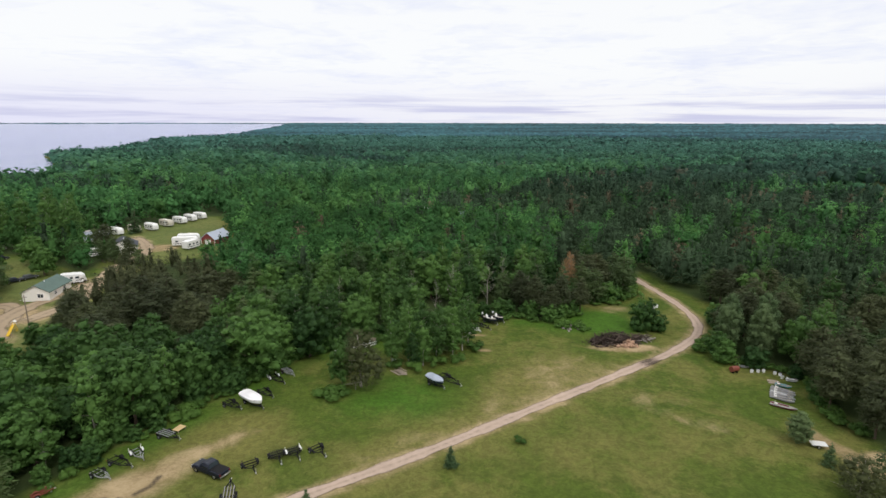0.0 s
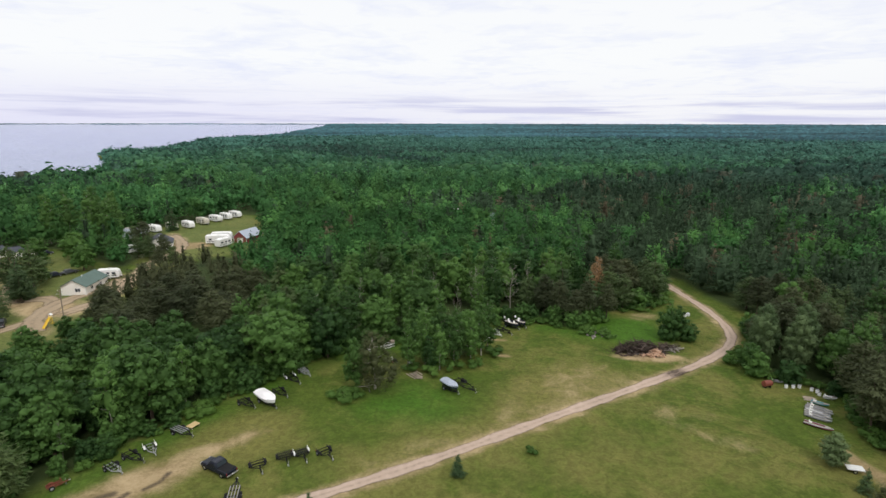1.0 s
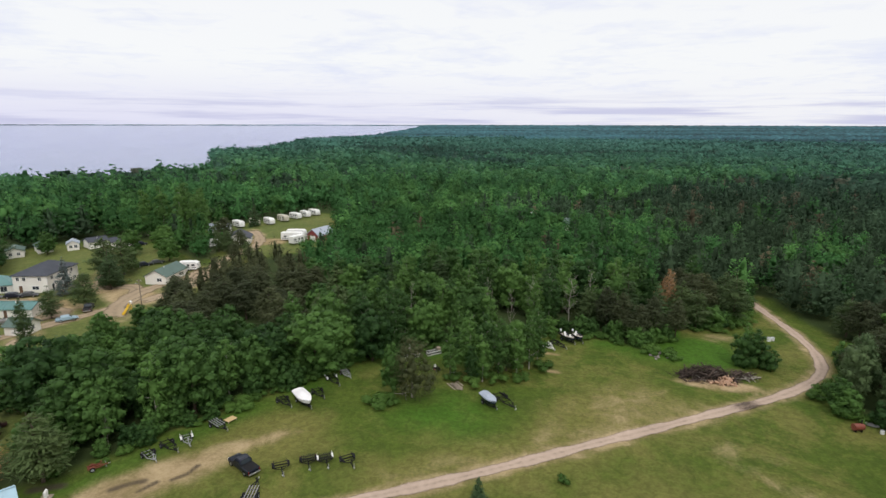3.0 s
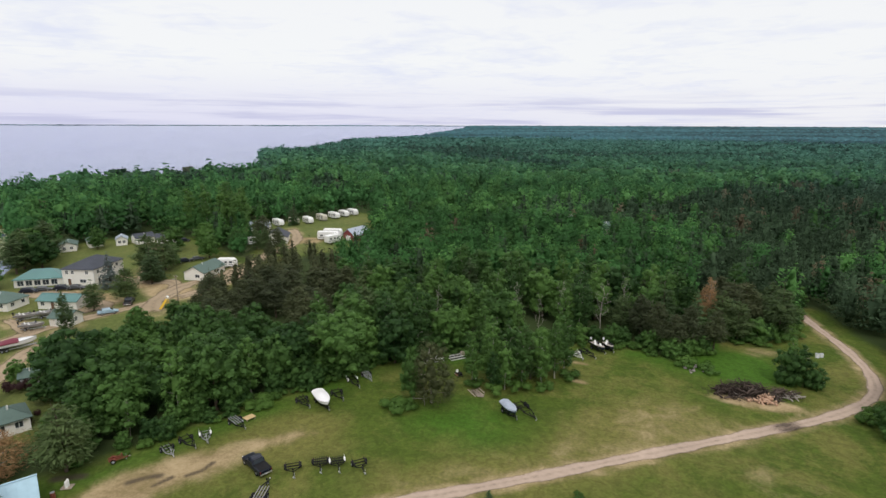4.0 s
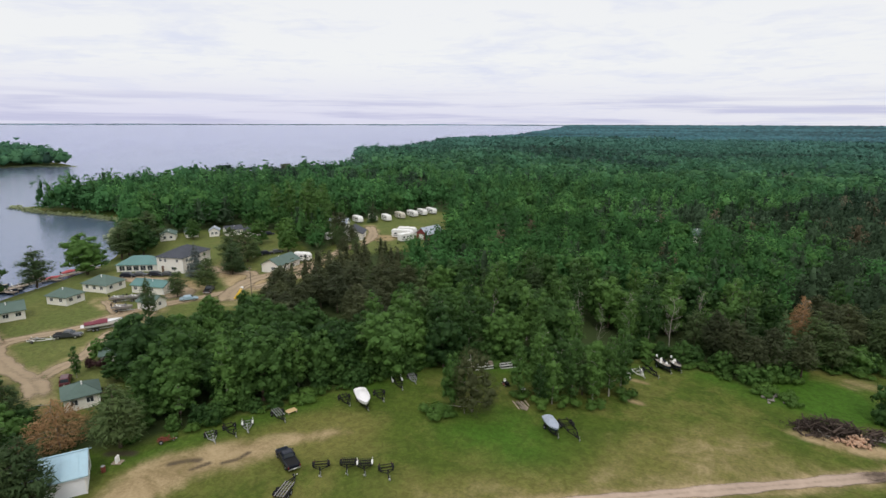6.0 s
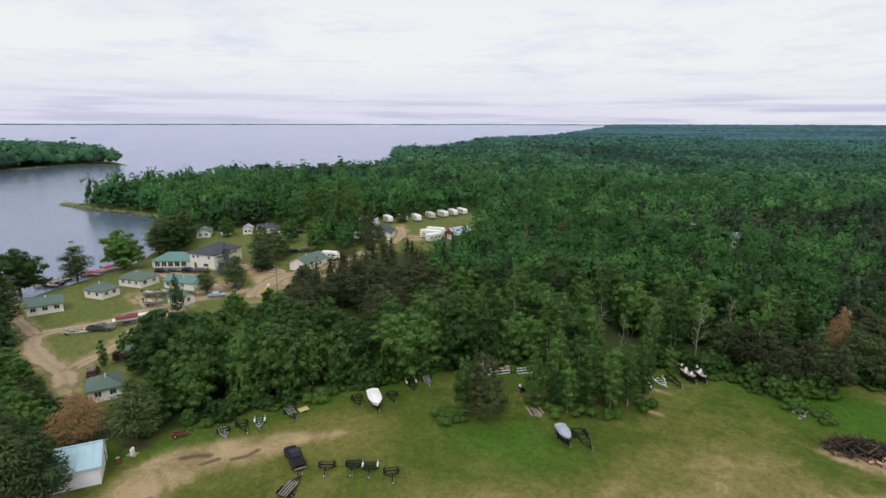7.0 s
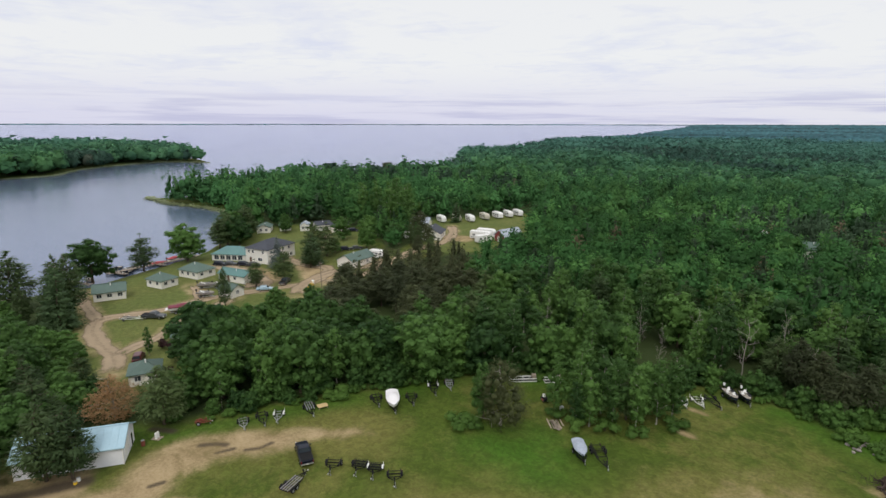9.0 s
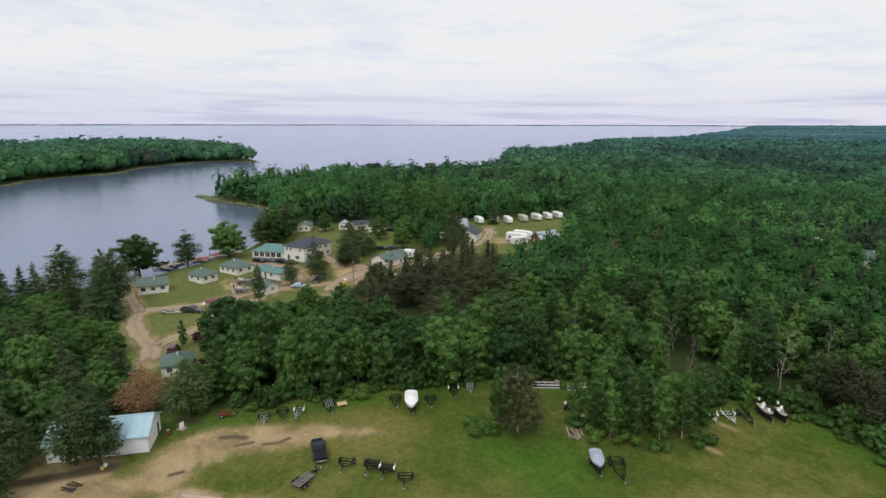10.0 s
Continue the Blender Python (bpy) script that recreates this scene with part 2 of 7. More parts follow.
def water_material():
    """A dark blue body under a faintly violet mirror of small ripples."""
    m = bpy.data.materials.new("lake_water")
    m.use_nodes = True
    nt = m.node_tree
    ln = nt.links.new
    nt.nodes.remove(nt.nodes["Principled BSDF"])
    out = nt.nodes["Material Output"]
    co = nd(nt, "ShaderNodeTexCoord")
    n = nd(nt, "ShaderNodeTexNoise", Scale=0.5, Detail=5.0, Roughness=0.6)
    ln(co.outputs["Object"], n.inputs["Vector"])
    b = nd(nt, "ShaderNodeBump", Strength=0.9, Distance=0.14)
    ln(n.outputs[0], b.inputs["Height"])
    body = nd(nt, "ShaderNodeBsdfDiffuse")
    body.inputs[0].default_value = (0.1, 0.14, 0.205, 1)
    calm = nd(nt, "ShaderNodeTexNoise", Scale=0.012, Detail=3.0)
    ln(co.outputs["Object"], calm.inputs["Vector"])
    rough = nd(nt, "ShaderNodeMapRange")
    for k, v in ((1, 0.35), (2, 0.65), (3, 0.07), (4, 0.16)):
        rough.inputs[k].default_value = v
    ln(calm.outputs[0], rough.inputs[0])
    mirror = nd(nt, "ShaderNodeBsdfGlossy")
    mirror.inputs[0].default_value = (0.79, 0.81, 0.94, 1)
    ln(rough.outputs[0], mirror.inputs["Roughness"])
    ln(b.outputs[0], mirror.inputs["Normal"])
    fres = nd(nt, "ShaderNodeFresnel")
    fres.inputs["IOR"].default_value = 1.95
    ln(b.outputs[0], fres.inputs["Normal"])
    s = nd(nt, "ShaderNodeMixShader")
    ln(fres.outputs[0], s.inputs[0])
    ln(body.outputs[0], s.inputs[1])
    ln(mirror.outputs[0], s.inputs[2])
    ln(s.outputs[0], out.inputs[0])
    return m


M = {
    "ground": ground_material(), "track": road_material(), "lane": road_material("brown_sandy_lane", (0.33, 0.255, 0.172)), "mud": road_material("wet_mud", (0.11, 0.085, 0.065)), "water": water_material(),
    "oak_leaf": foliage("broadleaf_leaves", (0.016, 0.049, 0.013), (0.106, 0.212, 0.046), through=0.3),
    "birch_leaf": foliage("birch_leaves", (0.02, 0.056, 0.015), (0.112, 0.22, 0.05), through=0.32),
    "willow_leaf": foliage("grey_green_leaves", (0.075, 0.125, 0.05), (0.165, 0.23, 0.095), through=0.35),
    "pine_leaf": foliage("pine_needles", (0.042, 0.078, 0.03), (0.115, 0.165, 0.058), through=0.35),
    "stand_leaf": foliage("brownish_pine_needles", (0.048, 0.062, 0.03), (0.098, 0.116, 0.05), through=0.36),
    "spruce_leaf": foliage("spruce_needles", (0.04, 0.08, 0.034), (0.1, 0.16, 0.062), through=0.3),
    "blue_leaf": foliage("blue_spruce_needles", (0.07, 0.095, 0.09), (0.12, 0.15, 0.14), through=0.1),
    "rust_leaf": foliage("dead_rust_needles", (0.25, 0.145, 0.068), (0.42, 0.26, 0.13), through=0.35),
    "ragged_leaf": foliage("brown_olive_needles", (0.068, 0.084, 0.034), (0.132, 0.146, 0.058), through=0.4),
    "shrub_leaf": foliage("shrub_leaves", (0.045, 0.10, 0.018), (0.10, 0.19, 0.035)),
    "plum_leaf": foliage("dark_red_leaves", (0.03, 0.016, 0.016), (0.075, 0.032, 0.03)),
    "reed": foliage("shore_reeds", (0.2, 0.25, 0.12), (0.32, 0.36, 0.2), through=0.3),
    "wood_leaf": foliage("woodland_leaves", (0.05, 0.1, 0.03), (0.1, 0.15, 0.05), tinted=True, through=0.34),
    "bark": material("brown_bark", (0.10, 0.075, 0.055), 0.9, 0, 5, 0.3, 0.6, 30, 0.2),
    "birch_bark": material("birch_bark", (0.34, 0.32, 0.27), 0.8, 0, 4, 0.4, 0.3, 25, 0.2),
    "dead_bark": material("weathered_dead_wood", (0.29, 0.265, 0.23), 0.9, 0, 5, 0.3, 0.5, 30, 0.2),
    "log": material("log_bark", (0.075, 0.056, 0.046), 0.9, 0, 5, 0.3, 0.5, 25, 0.2, rand=0.45),
    "cut": material("fresh_cut_wood", (0.48, 0.31, 0.21), 0.8, 0, 6, 0.2, 0.2, 30, 0.3, rand=0.2),
    "plank": material("weathered_planks", (0.36, 0.30, 0.24), 0.85, 0, 5, 0.25, 0.3, 25, 0.2, rand=0.2),
    "ply": material("yellow_plywood", (0.55, 0.40, 0.20), 0.7, 0, 4, 0.15, 0.1, 25),
    "white_wall": material("cream_painted_siding", (0.8, 0.77, 0.71), 0.7, 0, 3, 0.07, 0.1, 12),
    "metal_wall": material("white_metal_cladding", (0.74, 0.75, 0.78), 0.45, 0, 2, 0.06),
    "red_wall": material("barn_red_siding", (0.22, 0.04, 0.04), 0.75, 0, 3, 0.2, 0.2, 12),
    "green_roof": material("grey_green_shingles", (0.098, 0.145, 0.125), 0.8, 0, 4, 0.15, 0.4, 25, 0.3),
    "teal_roof": material("teal_metal_roof", (0.09, 0.2, 0.19), 0.5, 0, 2, 0.12),
    "dark_roof": material("dark_slate_shingles", (0.055, 0.06, 0.075), 0.8, 0, 4, 0.2, 0.4, 25, 0.3),
    "blue_roof": material("pale_blue_metal_roof", (0.33, 0.48, 0.56), 0.45, 0, 1.5, 0.1),
    "grey_roof": material("grey_blue_metal_roof", (0.36, 0.40, 0.47), 0.45, 0, 1.5, 0.1),
    "white_roof": material("pale_roof", (0.62, 0.62, 0.62), 0.6, 0, 2, 0.1),
    "trim": material("white_trim", (0.78, 0.77, 0.74), 0.5, 0, 3, 0.05),
    "glass": material("dark_window_glass", (0.035, 0.045, 0.055), 0.05, 0, 1, 0.05, spec=0.6),
    "brown_door": material("brown_door", (0.14, 0.08, 0.05), 0.6, 0, 4, 0.15),
    "black_paint": material("black_car_paint", (0.006, 0.009, 0.02), 0.35, 0, 2, 0.1, spec=0.3, coat=0.2),
    "red_paint": material("dark_red_car_paint", (0.08, 0.01, 0.014), 0.35, 0, 2, 0.1, coat=0.3),
    "grey_paint": material("grey_car_paint", (0.045, 0.05, 0.056), 0.35, 0, 2, 0.1, coat=0.2),
    "blue_paint": material("pale_blue_car_paint", (0.30, 0.42, 0.50), 0.3, 0, 2, 0.1, coat=0.6),
    "rubber": material("tyre_rubber", (0.013, 0.013, 0.013), 0.95, 0, 6, 0.2, 0.2, 30, 0.3),
    "chrome": material("bright_metal", (0.6, 0.6, 0.6), 0.3, 0.9, 5, 0.1),
    "galv": material("galvanised_steel", (0.34, 0.35, 0.36), 0.6, 0.3, 4, 0.2),
    "black_steel": material("black_painted_steel", (0.012, 0.012, 0.013), 0.8, 0, 5, 0.3, spec=0.2),
    "white_steel": material("white_painted_steel", (0.66, 0.66, 0.64), 0.5, 0, 4, 0.12),
    "red_steel": material("rusty_red_steel", (0.19, 0.05, 0.032), 0.5, 0, 4, 0.15),
    "white_cover": material("white_boat_cover", (0.78, 0.76, 0.76), 0.75, 0, 2, 0.06, 0.3, 3),
    "grey_cover": material("pale_grey_boat_cover", (0.33, 0.37, 0.44), 0.8, 0, 2.5, 0.22, 0.5, 4),
    "maroon_cover": material("maroon_boat_cover", (0.17, 0.03, 0.05), 0.75, 0, 2, 0.15, 0.3, 3),
    "navy_hull": material("dark_navy_gelcoat", (0.02, 0.028, 0.045), 0.2, 0, 2, 0.1, coat=0.5),
    "white_hull": material("white_gelcoat", (0.74, 0.74, 0.74), 0.25, 0, 2, 0.06, coat=0.4),
    "alu_hull": material("dull_aluminium_hull", (0.3, 0.285, 0.285), 0.55, 0.2, 2, 0.12),
    "teal_hull": material("teal_plastic_hull", (0.06, 0.30, 0.33), 0.4, 0, 2, 0.12),
    "tan_deck": material("tan_boat_carpet", (0.30, 0.27, 0.23), 0.95, 0, 6, 0.2),
    "rv_wall": material("white_camper_wall", (0.76, 0.75, 0.73), 0.4, 0, 2, 0.06),
    "rv_tan": material("tan_camper_wall", (0.50, 0.46, 0.38), 0.4, 0, 2, 0.08),
    "yellow": material("yellow_plastic", (0.70, 0.46, 0.03), 0.4, 0, 3, 0.06),
    "lamp_red": material("red_lamp_glass", (0.16, 0.01, 0.01), 0.3, 0, 3, 0.05),
    "lamp_clear": material("clear_lamp_glass", (0.65, 0.66, 0.68), 0.15, 0, 3, 0.05),
    "pole": material("grey_pole_wood", (0.22, 0.18, 0.14), 0.9, 0, 5, 0.2, 0.3, 25, 0.2),
    "red_canopy": material("red_canopy_cloth", (0.42, 0.07, 0.08), 0.8, 0, 3, 0.1),
    "stone": material("grey_field_stone", (0.22, 0.20, 0.18), 0.9, 0, 4, 0.3, 0.4, 12, 0.2, rand=0.3),
}


# ---- geometry helpers ----
def link_mesh(name, me, mat, parent=None, label=""):
    ob = new(name, me)
    if mat is not None and not me.materials:
        me.materials.append(mat)
    if parent is not None:
        ob.parent = parent
    if label:
        tagged(ob, label)
    return ob


def part(name, bm, mat, parent, label="", smooth=False):
    """One mesh object under a thing or a part."""
    me = bpy.data.meshes.new(name)
    bmesh.ops.recalc_face_normals(bm, faces=bm.faces)
    bm.to_mesh(me)
    bm.free()
    if smooth:
        me.polygons.foreach_set("use_smooth", [True] * len(me.polygons))
    return link_mesh(name, me, mat, parent, label)


def thing(name, label, category, group="", at=None):
    ob = new(name)
    ob.empty_display_size = 0.3
    if at is not None:
        ob.matrix_basis = at
    return tagged(ob, label, category, group)


def array_mesh(name, verts, quads=None, tris=None, normals=None):
    """A mesh from numpy arrays, with rounded shading where normals are given."""
    me = bpy.data.meshes.new(name)
    nq = 0 if quads is None else len(quads)
    nt_ = 0 if tris is None else len(tris)
    loops = np.concatenate([a.ravel() for a in (quads, tris) if a is not None]).astype(np.int32)
    me.vertices.add(len(verts))
    me.vertices.foreach_set("co", np.asarray(verts, np.float32).ravel())
    me.loops.add(len(loops))
    me.loops.foreach_set("vertex_index", loops)
    me.polygons.add(nq + nt_)
    starts = np.concatenate([np.arange(nq) * 4, nq * 4 + np.arange(nt_) * 3]).astype(np.int32)
    me.polygons.foreach_set("loop_start", starts)
    me.update(calc_edges=True)
    me.validate()
    if normals is not None:
        me.polygons.foreach_set("use_smooth", np.ones(nq + nt_, bool))
        me.normals_split_custom_set_from_vertices(np.asarray(normals, np.float32))
    return me


def bm_box(bm, c, s, bevel=0.0, m=None):
    r = bmesh.ops.create_cube(bm, size=1)
    vs = r["verts"]
    for v in vs:
        v.co = Vector((v.co.x * s[0] + c[0], v.co.y * s[1] + c[1], v.co.z * s[2] + c[2]))
    if bevel:
        es = list({e for v in vs for e in v.link_edges})
        g = bmesh.ops.bevel(bm, geom=es, offset=bevel, segments=2, affect="EDGES", profile=0.6)
        vs = list({v for f in g["faces"] for v in f.verts} | {v for v in vs if v.is_valid})
    if m is not None:
        bmesh.ops.transform(bm, matrix=m, verts=vs)
    return bm


def box(c, s, bevel=0.0):
    return bm_box(bmesh.new(), c, s, bevel)


def bm_tube(bm, p, q, r0, r1=None, seg=8):
    """A tapered round bar from p to q."""
    p, q = Vector(p), Vector(q)
    r1 = r0 if r1 is None else r1
    d = (q - p).normalized()
    a = d.orthogonal().normalized()
    b = d.cross(a)
    rings = []
    for c, r in ((p, r0), (q, r1)):
        rings.append([bm.verts.new(c + (a * math.cos(t) + b * math.sin(t)) * r) for t in np.linspace(0, 2 * math.pi, seg, endpoint=False)])
    for i in range(seg):
        bm.faces.new((rings[0][i], rings[0][(i + 1) % seg], rings[1][(i + 1) % seg], rings[1][i]))
    bm.faces.new(rings[0][::-1])
    bm.faces.new(rings[1])
    return bm


def tube(p, q, r0, r1=None, seg=8):
    return bm_tube(bmesh.new(), p, q, r0, r1, seg)


def bm_bar(bm, p, q, w, h):
    """A rectangular bar from p to q."""
    p, q = Vector(p), Vector(q)
    d = q - p
    m = Matrix.Translation((p + q) / 2) @ d.to_track_quat("X", "Z").to_matrix().to_4x4()
    return bm_box(bm, (0, 0, 0), (d.length, w, h), 0, m)


def loft(sections, caps=True):
    """A skin over closed rings of equal length."""
    bm = bmesh.new()
    rings = [[bm.verts.new(c) for c in s] for s in sections]
    n = len(rings[0])
    for a, b in zip(rings, rings[1:]):
        for i in range(n):
            bm.faces.new((a[i], a[(i + 1) % n], b[(i + 1) % n], b[i]))
    if caps:
        bm.faces.new(rings[0][::-1])
        bm.faces.new(rings[-1])
    return bm


def smooth01(v, a, b):
    t = np.clip((np.asarray(v, float) - a) / (b - a), 0, 1)
    return t * t * (3 - 2 * t)


# ---- lie of the land ----
LAKE_LEVEL = -0.8
LAKE = [(-120, -400), (-140, -60), (-150, 20), (-164, 46), (-158, 70), (-165, 87), (-170, 100), (-180, 118), (-195, 132), (-222, 143), (-240, 155),
        (-250, 166), (-271, 167), (-289, 167), (-302, 163), (-323, 159), (-340, 160), (-359, 160.5), (-361, 164), (-346, 176), (-345, 200), (-352, 237), (-372, 282), (-362, 319), (-325, 360), (-315, 400),
        (-400, 520), (-447, 570), (-500, 640), (-620, 775), (-615, 790), (-545, 775), (-560, 850), (-655, 1190), (-750, 1600), (-870, 2100),
        (-1250, 3600), (-1700, 5200), (-5400, 5200), (-5400, -800), (-120, -800)]
CAPE = [(-500, 30), (-521, 64), (-553, 85), (-578, 114), (-581, 140), (-592, 162), (-646, 196), (-692, 260), (-699, 308), (-657, 331), (-656, 336), (-700, 350), (-800, 365), (-965, 375), (-1100, 300),
        (-1150, 0), (-1100, -400), (-500, -300)]
FIELD = [(-62, 52), (-60, 54), (-57.5, 57), (-54.5, 64), (-52, 71), (-49, 77), (-46.5, 83), (-43, 90), (-39, 98), (-34, 105), (-28, 110), (-20.5, 115),
         (-14, 113), (-8, 119), (-2, 125), (2, 130.5), (9, 131), (15, 130), (21, 127), (26, 132), (28, 142), (39, 143), (45, 150), (50, 163),
         (52, 176), (56, 176), (59, 160), (63, 147), (67, 143), (60, 132), (58, 122), (50, 113), (52, 108), (57, 106), (62, 103), (63.5, 99),
         (62.5, 92), (61, 84), (61, 77), (66, 70), (75, 55), (90, 20), (60, -60), (-50, -60), (-50, 10), (-55, 28), (-62, 33), (-67, 40)]
RESORT = [(-92, 50), (-82, 53), (-73, 61), (-82, 72), (-89, 75), (-96, 82), (-95, 91), (-95, 106), (-98, 116), (-100, 126), (-102, 139),
          (-105, 152), (-126, 160), (-148, 173), (-160, 177), (-178, 173), (-194, 160), (-196, 146), (-180, 132), (-178, 119), (-170, 103), (-166, 90),
          (-158, 71), (-140, 62), (-122, 55), (-105, 51)]
PINES = [(-76, 97), (-93, 107), (-113, 128), (-119, 143), (-121, 168), (-102, 174), (-85, 162), (-66, 142), (-54, 119), (-56, 104), (-66, 95)]
DARK_STANDS = [[(-390, 860), (-200, 730), (-95, 640), (-60, 600), (-90, 555), (-220, 640), (-400, 790)], [(20, 330), (60, 420), (280, 570), (450, 570), (340, 470), (120, 330)]]
FAR_FIELD = [(250, 374), (300, 358), (345, 372), (330, 394), (262, 390)]
MEADOW = [(-152, 199), (-128, 190), (-121, 176), (-118, 160), (-108, 158), (-100, 172), (-92, 180), (-84, 188), (-88, 200), (-98, 216), (-121, 257), (-131, 258), (-142, 228), (-153, 208)]


def signed(poly, x, y):
    """Distance to a polygon's edge, positive inside."""
    x, y = np.asarray(x, float), np.asarray(y, float)
    best = np.full(x.shape, 1e18)
    inside = np.zeros(x.shape, bool)
    for (ax, ay), (bx, by) in zip(poly, poly[1:] + poly[:1]):
        dx, dy = bx - ax, by - ay
        t = np.clip(((x - ax) * dx + (y - ay) * dy) / (dx * dx + dy * dy), 0, 1)
        best = np.minimum(best, (x - ax - t * dx) ** 2 + (y - ay - t * dy) ** 2)
        if ay != by:
            cross = (ay > y) != (by > y)
            inside ^= cross & (x < dx * (y - ay) / dy + ax)
    return np.where(inside, 1, -1) * np.sqrt(best)


def along(line, x, y):
    """Distance to a polyline."""
    x, y = np.asarray(x, float), np.asarray(y, float)
    best = np.full(x.shape, 1e18)
    for (ax, ay), (bx, by) in zip(line, line[1:]):
        dx, dy = bx - ax, by - ay
        t = np.clip(((x - ax) * dx + (y - ay) * dy) / (dx * dx + dy * dy), 0, 1)
        best = np.minimum(best, (x - ax - t * dx) ** 2 + (y - ay - t * dy) ** 2)
    return np.sqrt(best)


def far_rise(x, y):
    r = np.hypot(x, y)
    return 34.0 * (np.clip(r - 1500.0, 0, None) / 3400.0) ** 2


def water_depth(x, y):
    """Positive inside the lake, in metres from its shore."""
    return np.minimum(signed(LAKE, x, y), -signed(CAPE, x, y))


def land(x, y):
    """Height of the dry ground."""
    x, y = np.asarray(x, float), np.asarray(y, float)
    hill = 3.0 * smooth01(y, 110, 200) * smooth01(-x, 60, 100) * (1 - smooth01(y, 320, 480)) * (1 - smooth01(-x, 190, 250))
    return far_rise(x, y) + hill


def wobble(x, y, s, k=0.0):
    """Cheap smooth noise in 0..1 for arrays."""
    x, y = np.asarray(x, float) / s, np.asarray(y, float) / s
    v = (np.sin(x * 1.3 + 1.7 * np.sin(y * 0.9 + k) + k) + np.sin(y * 1.7 + 1.3 * np.sin(x * 1.1 - k) + 2.1 * k)
         + 0.6 * np.sin(x * 2.9 - y * 2.3 + k * 3) + 0.5 * np.sin(x * 5.1 + y * 4.3 + k))
    return 0.5 + v / 6.2


def ground_z(x, y):
    return float(land(x, y))


# ---- ground, water and tracks ----
TRACK = [(-41, 46.6), (-36, 50), (-22.5, 61), (-13.8, 67.2), (-7.1, 72), (2.2, 79.1), (12, 86.9), (23.7, 96), (34.3, 104.4), (42.1, 110.6), (49.8, 118.3), (54.8, 126.2),
         (56.7, 135.7), (56.1, 147.1), (54.5, 156.4), (53, 164), (51, 178)]
LANES = [
    [(-87, 56), (-95, 59), (-107.5, 59.5), (-117, 61.2), (-122.5, 65), (-120.5, 72), (-118.5, 79), (-119.5, 88), (-118, 97.7), (-114.1, 110), (-112, 120), (-116, 127), (-122, 132), (-132, 129), (-150, 131)],
    [(-121, 63.5), (-130, 64.5), (-140, 65.5), (-148, 67), (-154, 69.5)],
    [(-95, 59), (-98, 64), (-100, 70), (-108, 80), (-115, 96)],
    [(-119, 88), (-128, 91), (-136, 93)],
    [(-104, 109), (-112, 117), (-115.5, 127), (-114.5, 136), (-111.5, 144), (-114, 153)],
    [(-118, 104), (-128, 110), (-147, 110), (-156, 108)],
    [(-109, 120), (-106, 137), (-110, 152), (-114, 166), (-114, 182), (-122, 196), (-134, 208)],
    [(-130, 128), (-140, 138), (-148, 150), (-165, 163)],
]


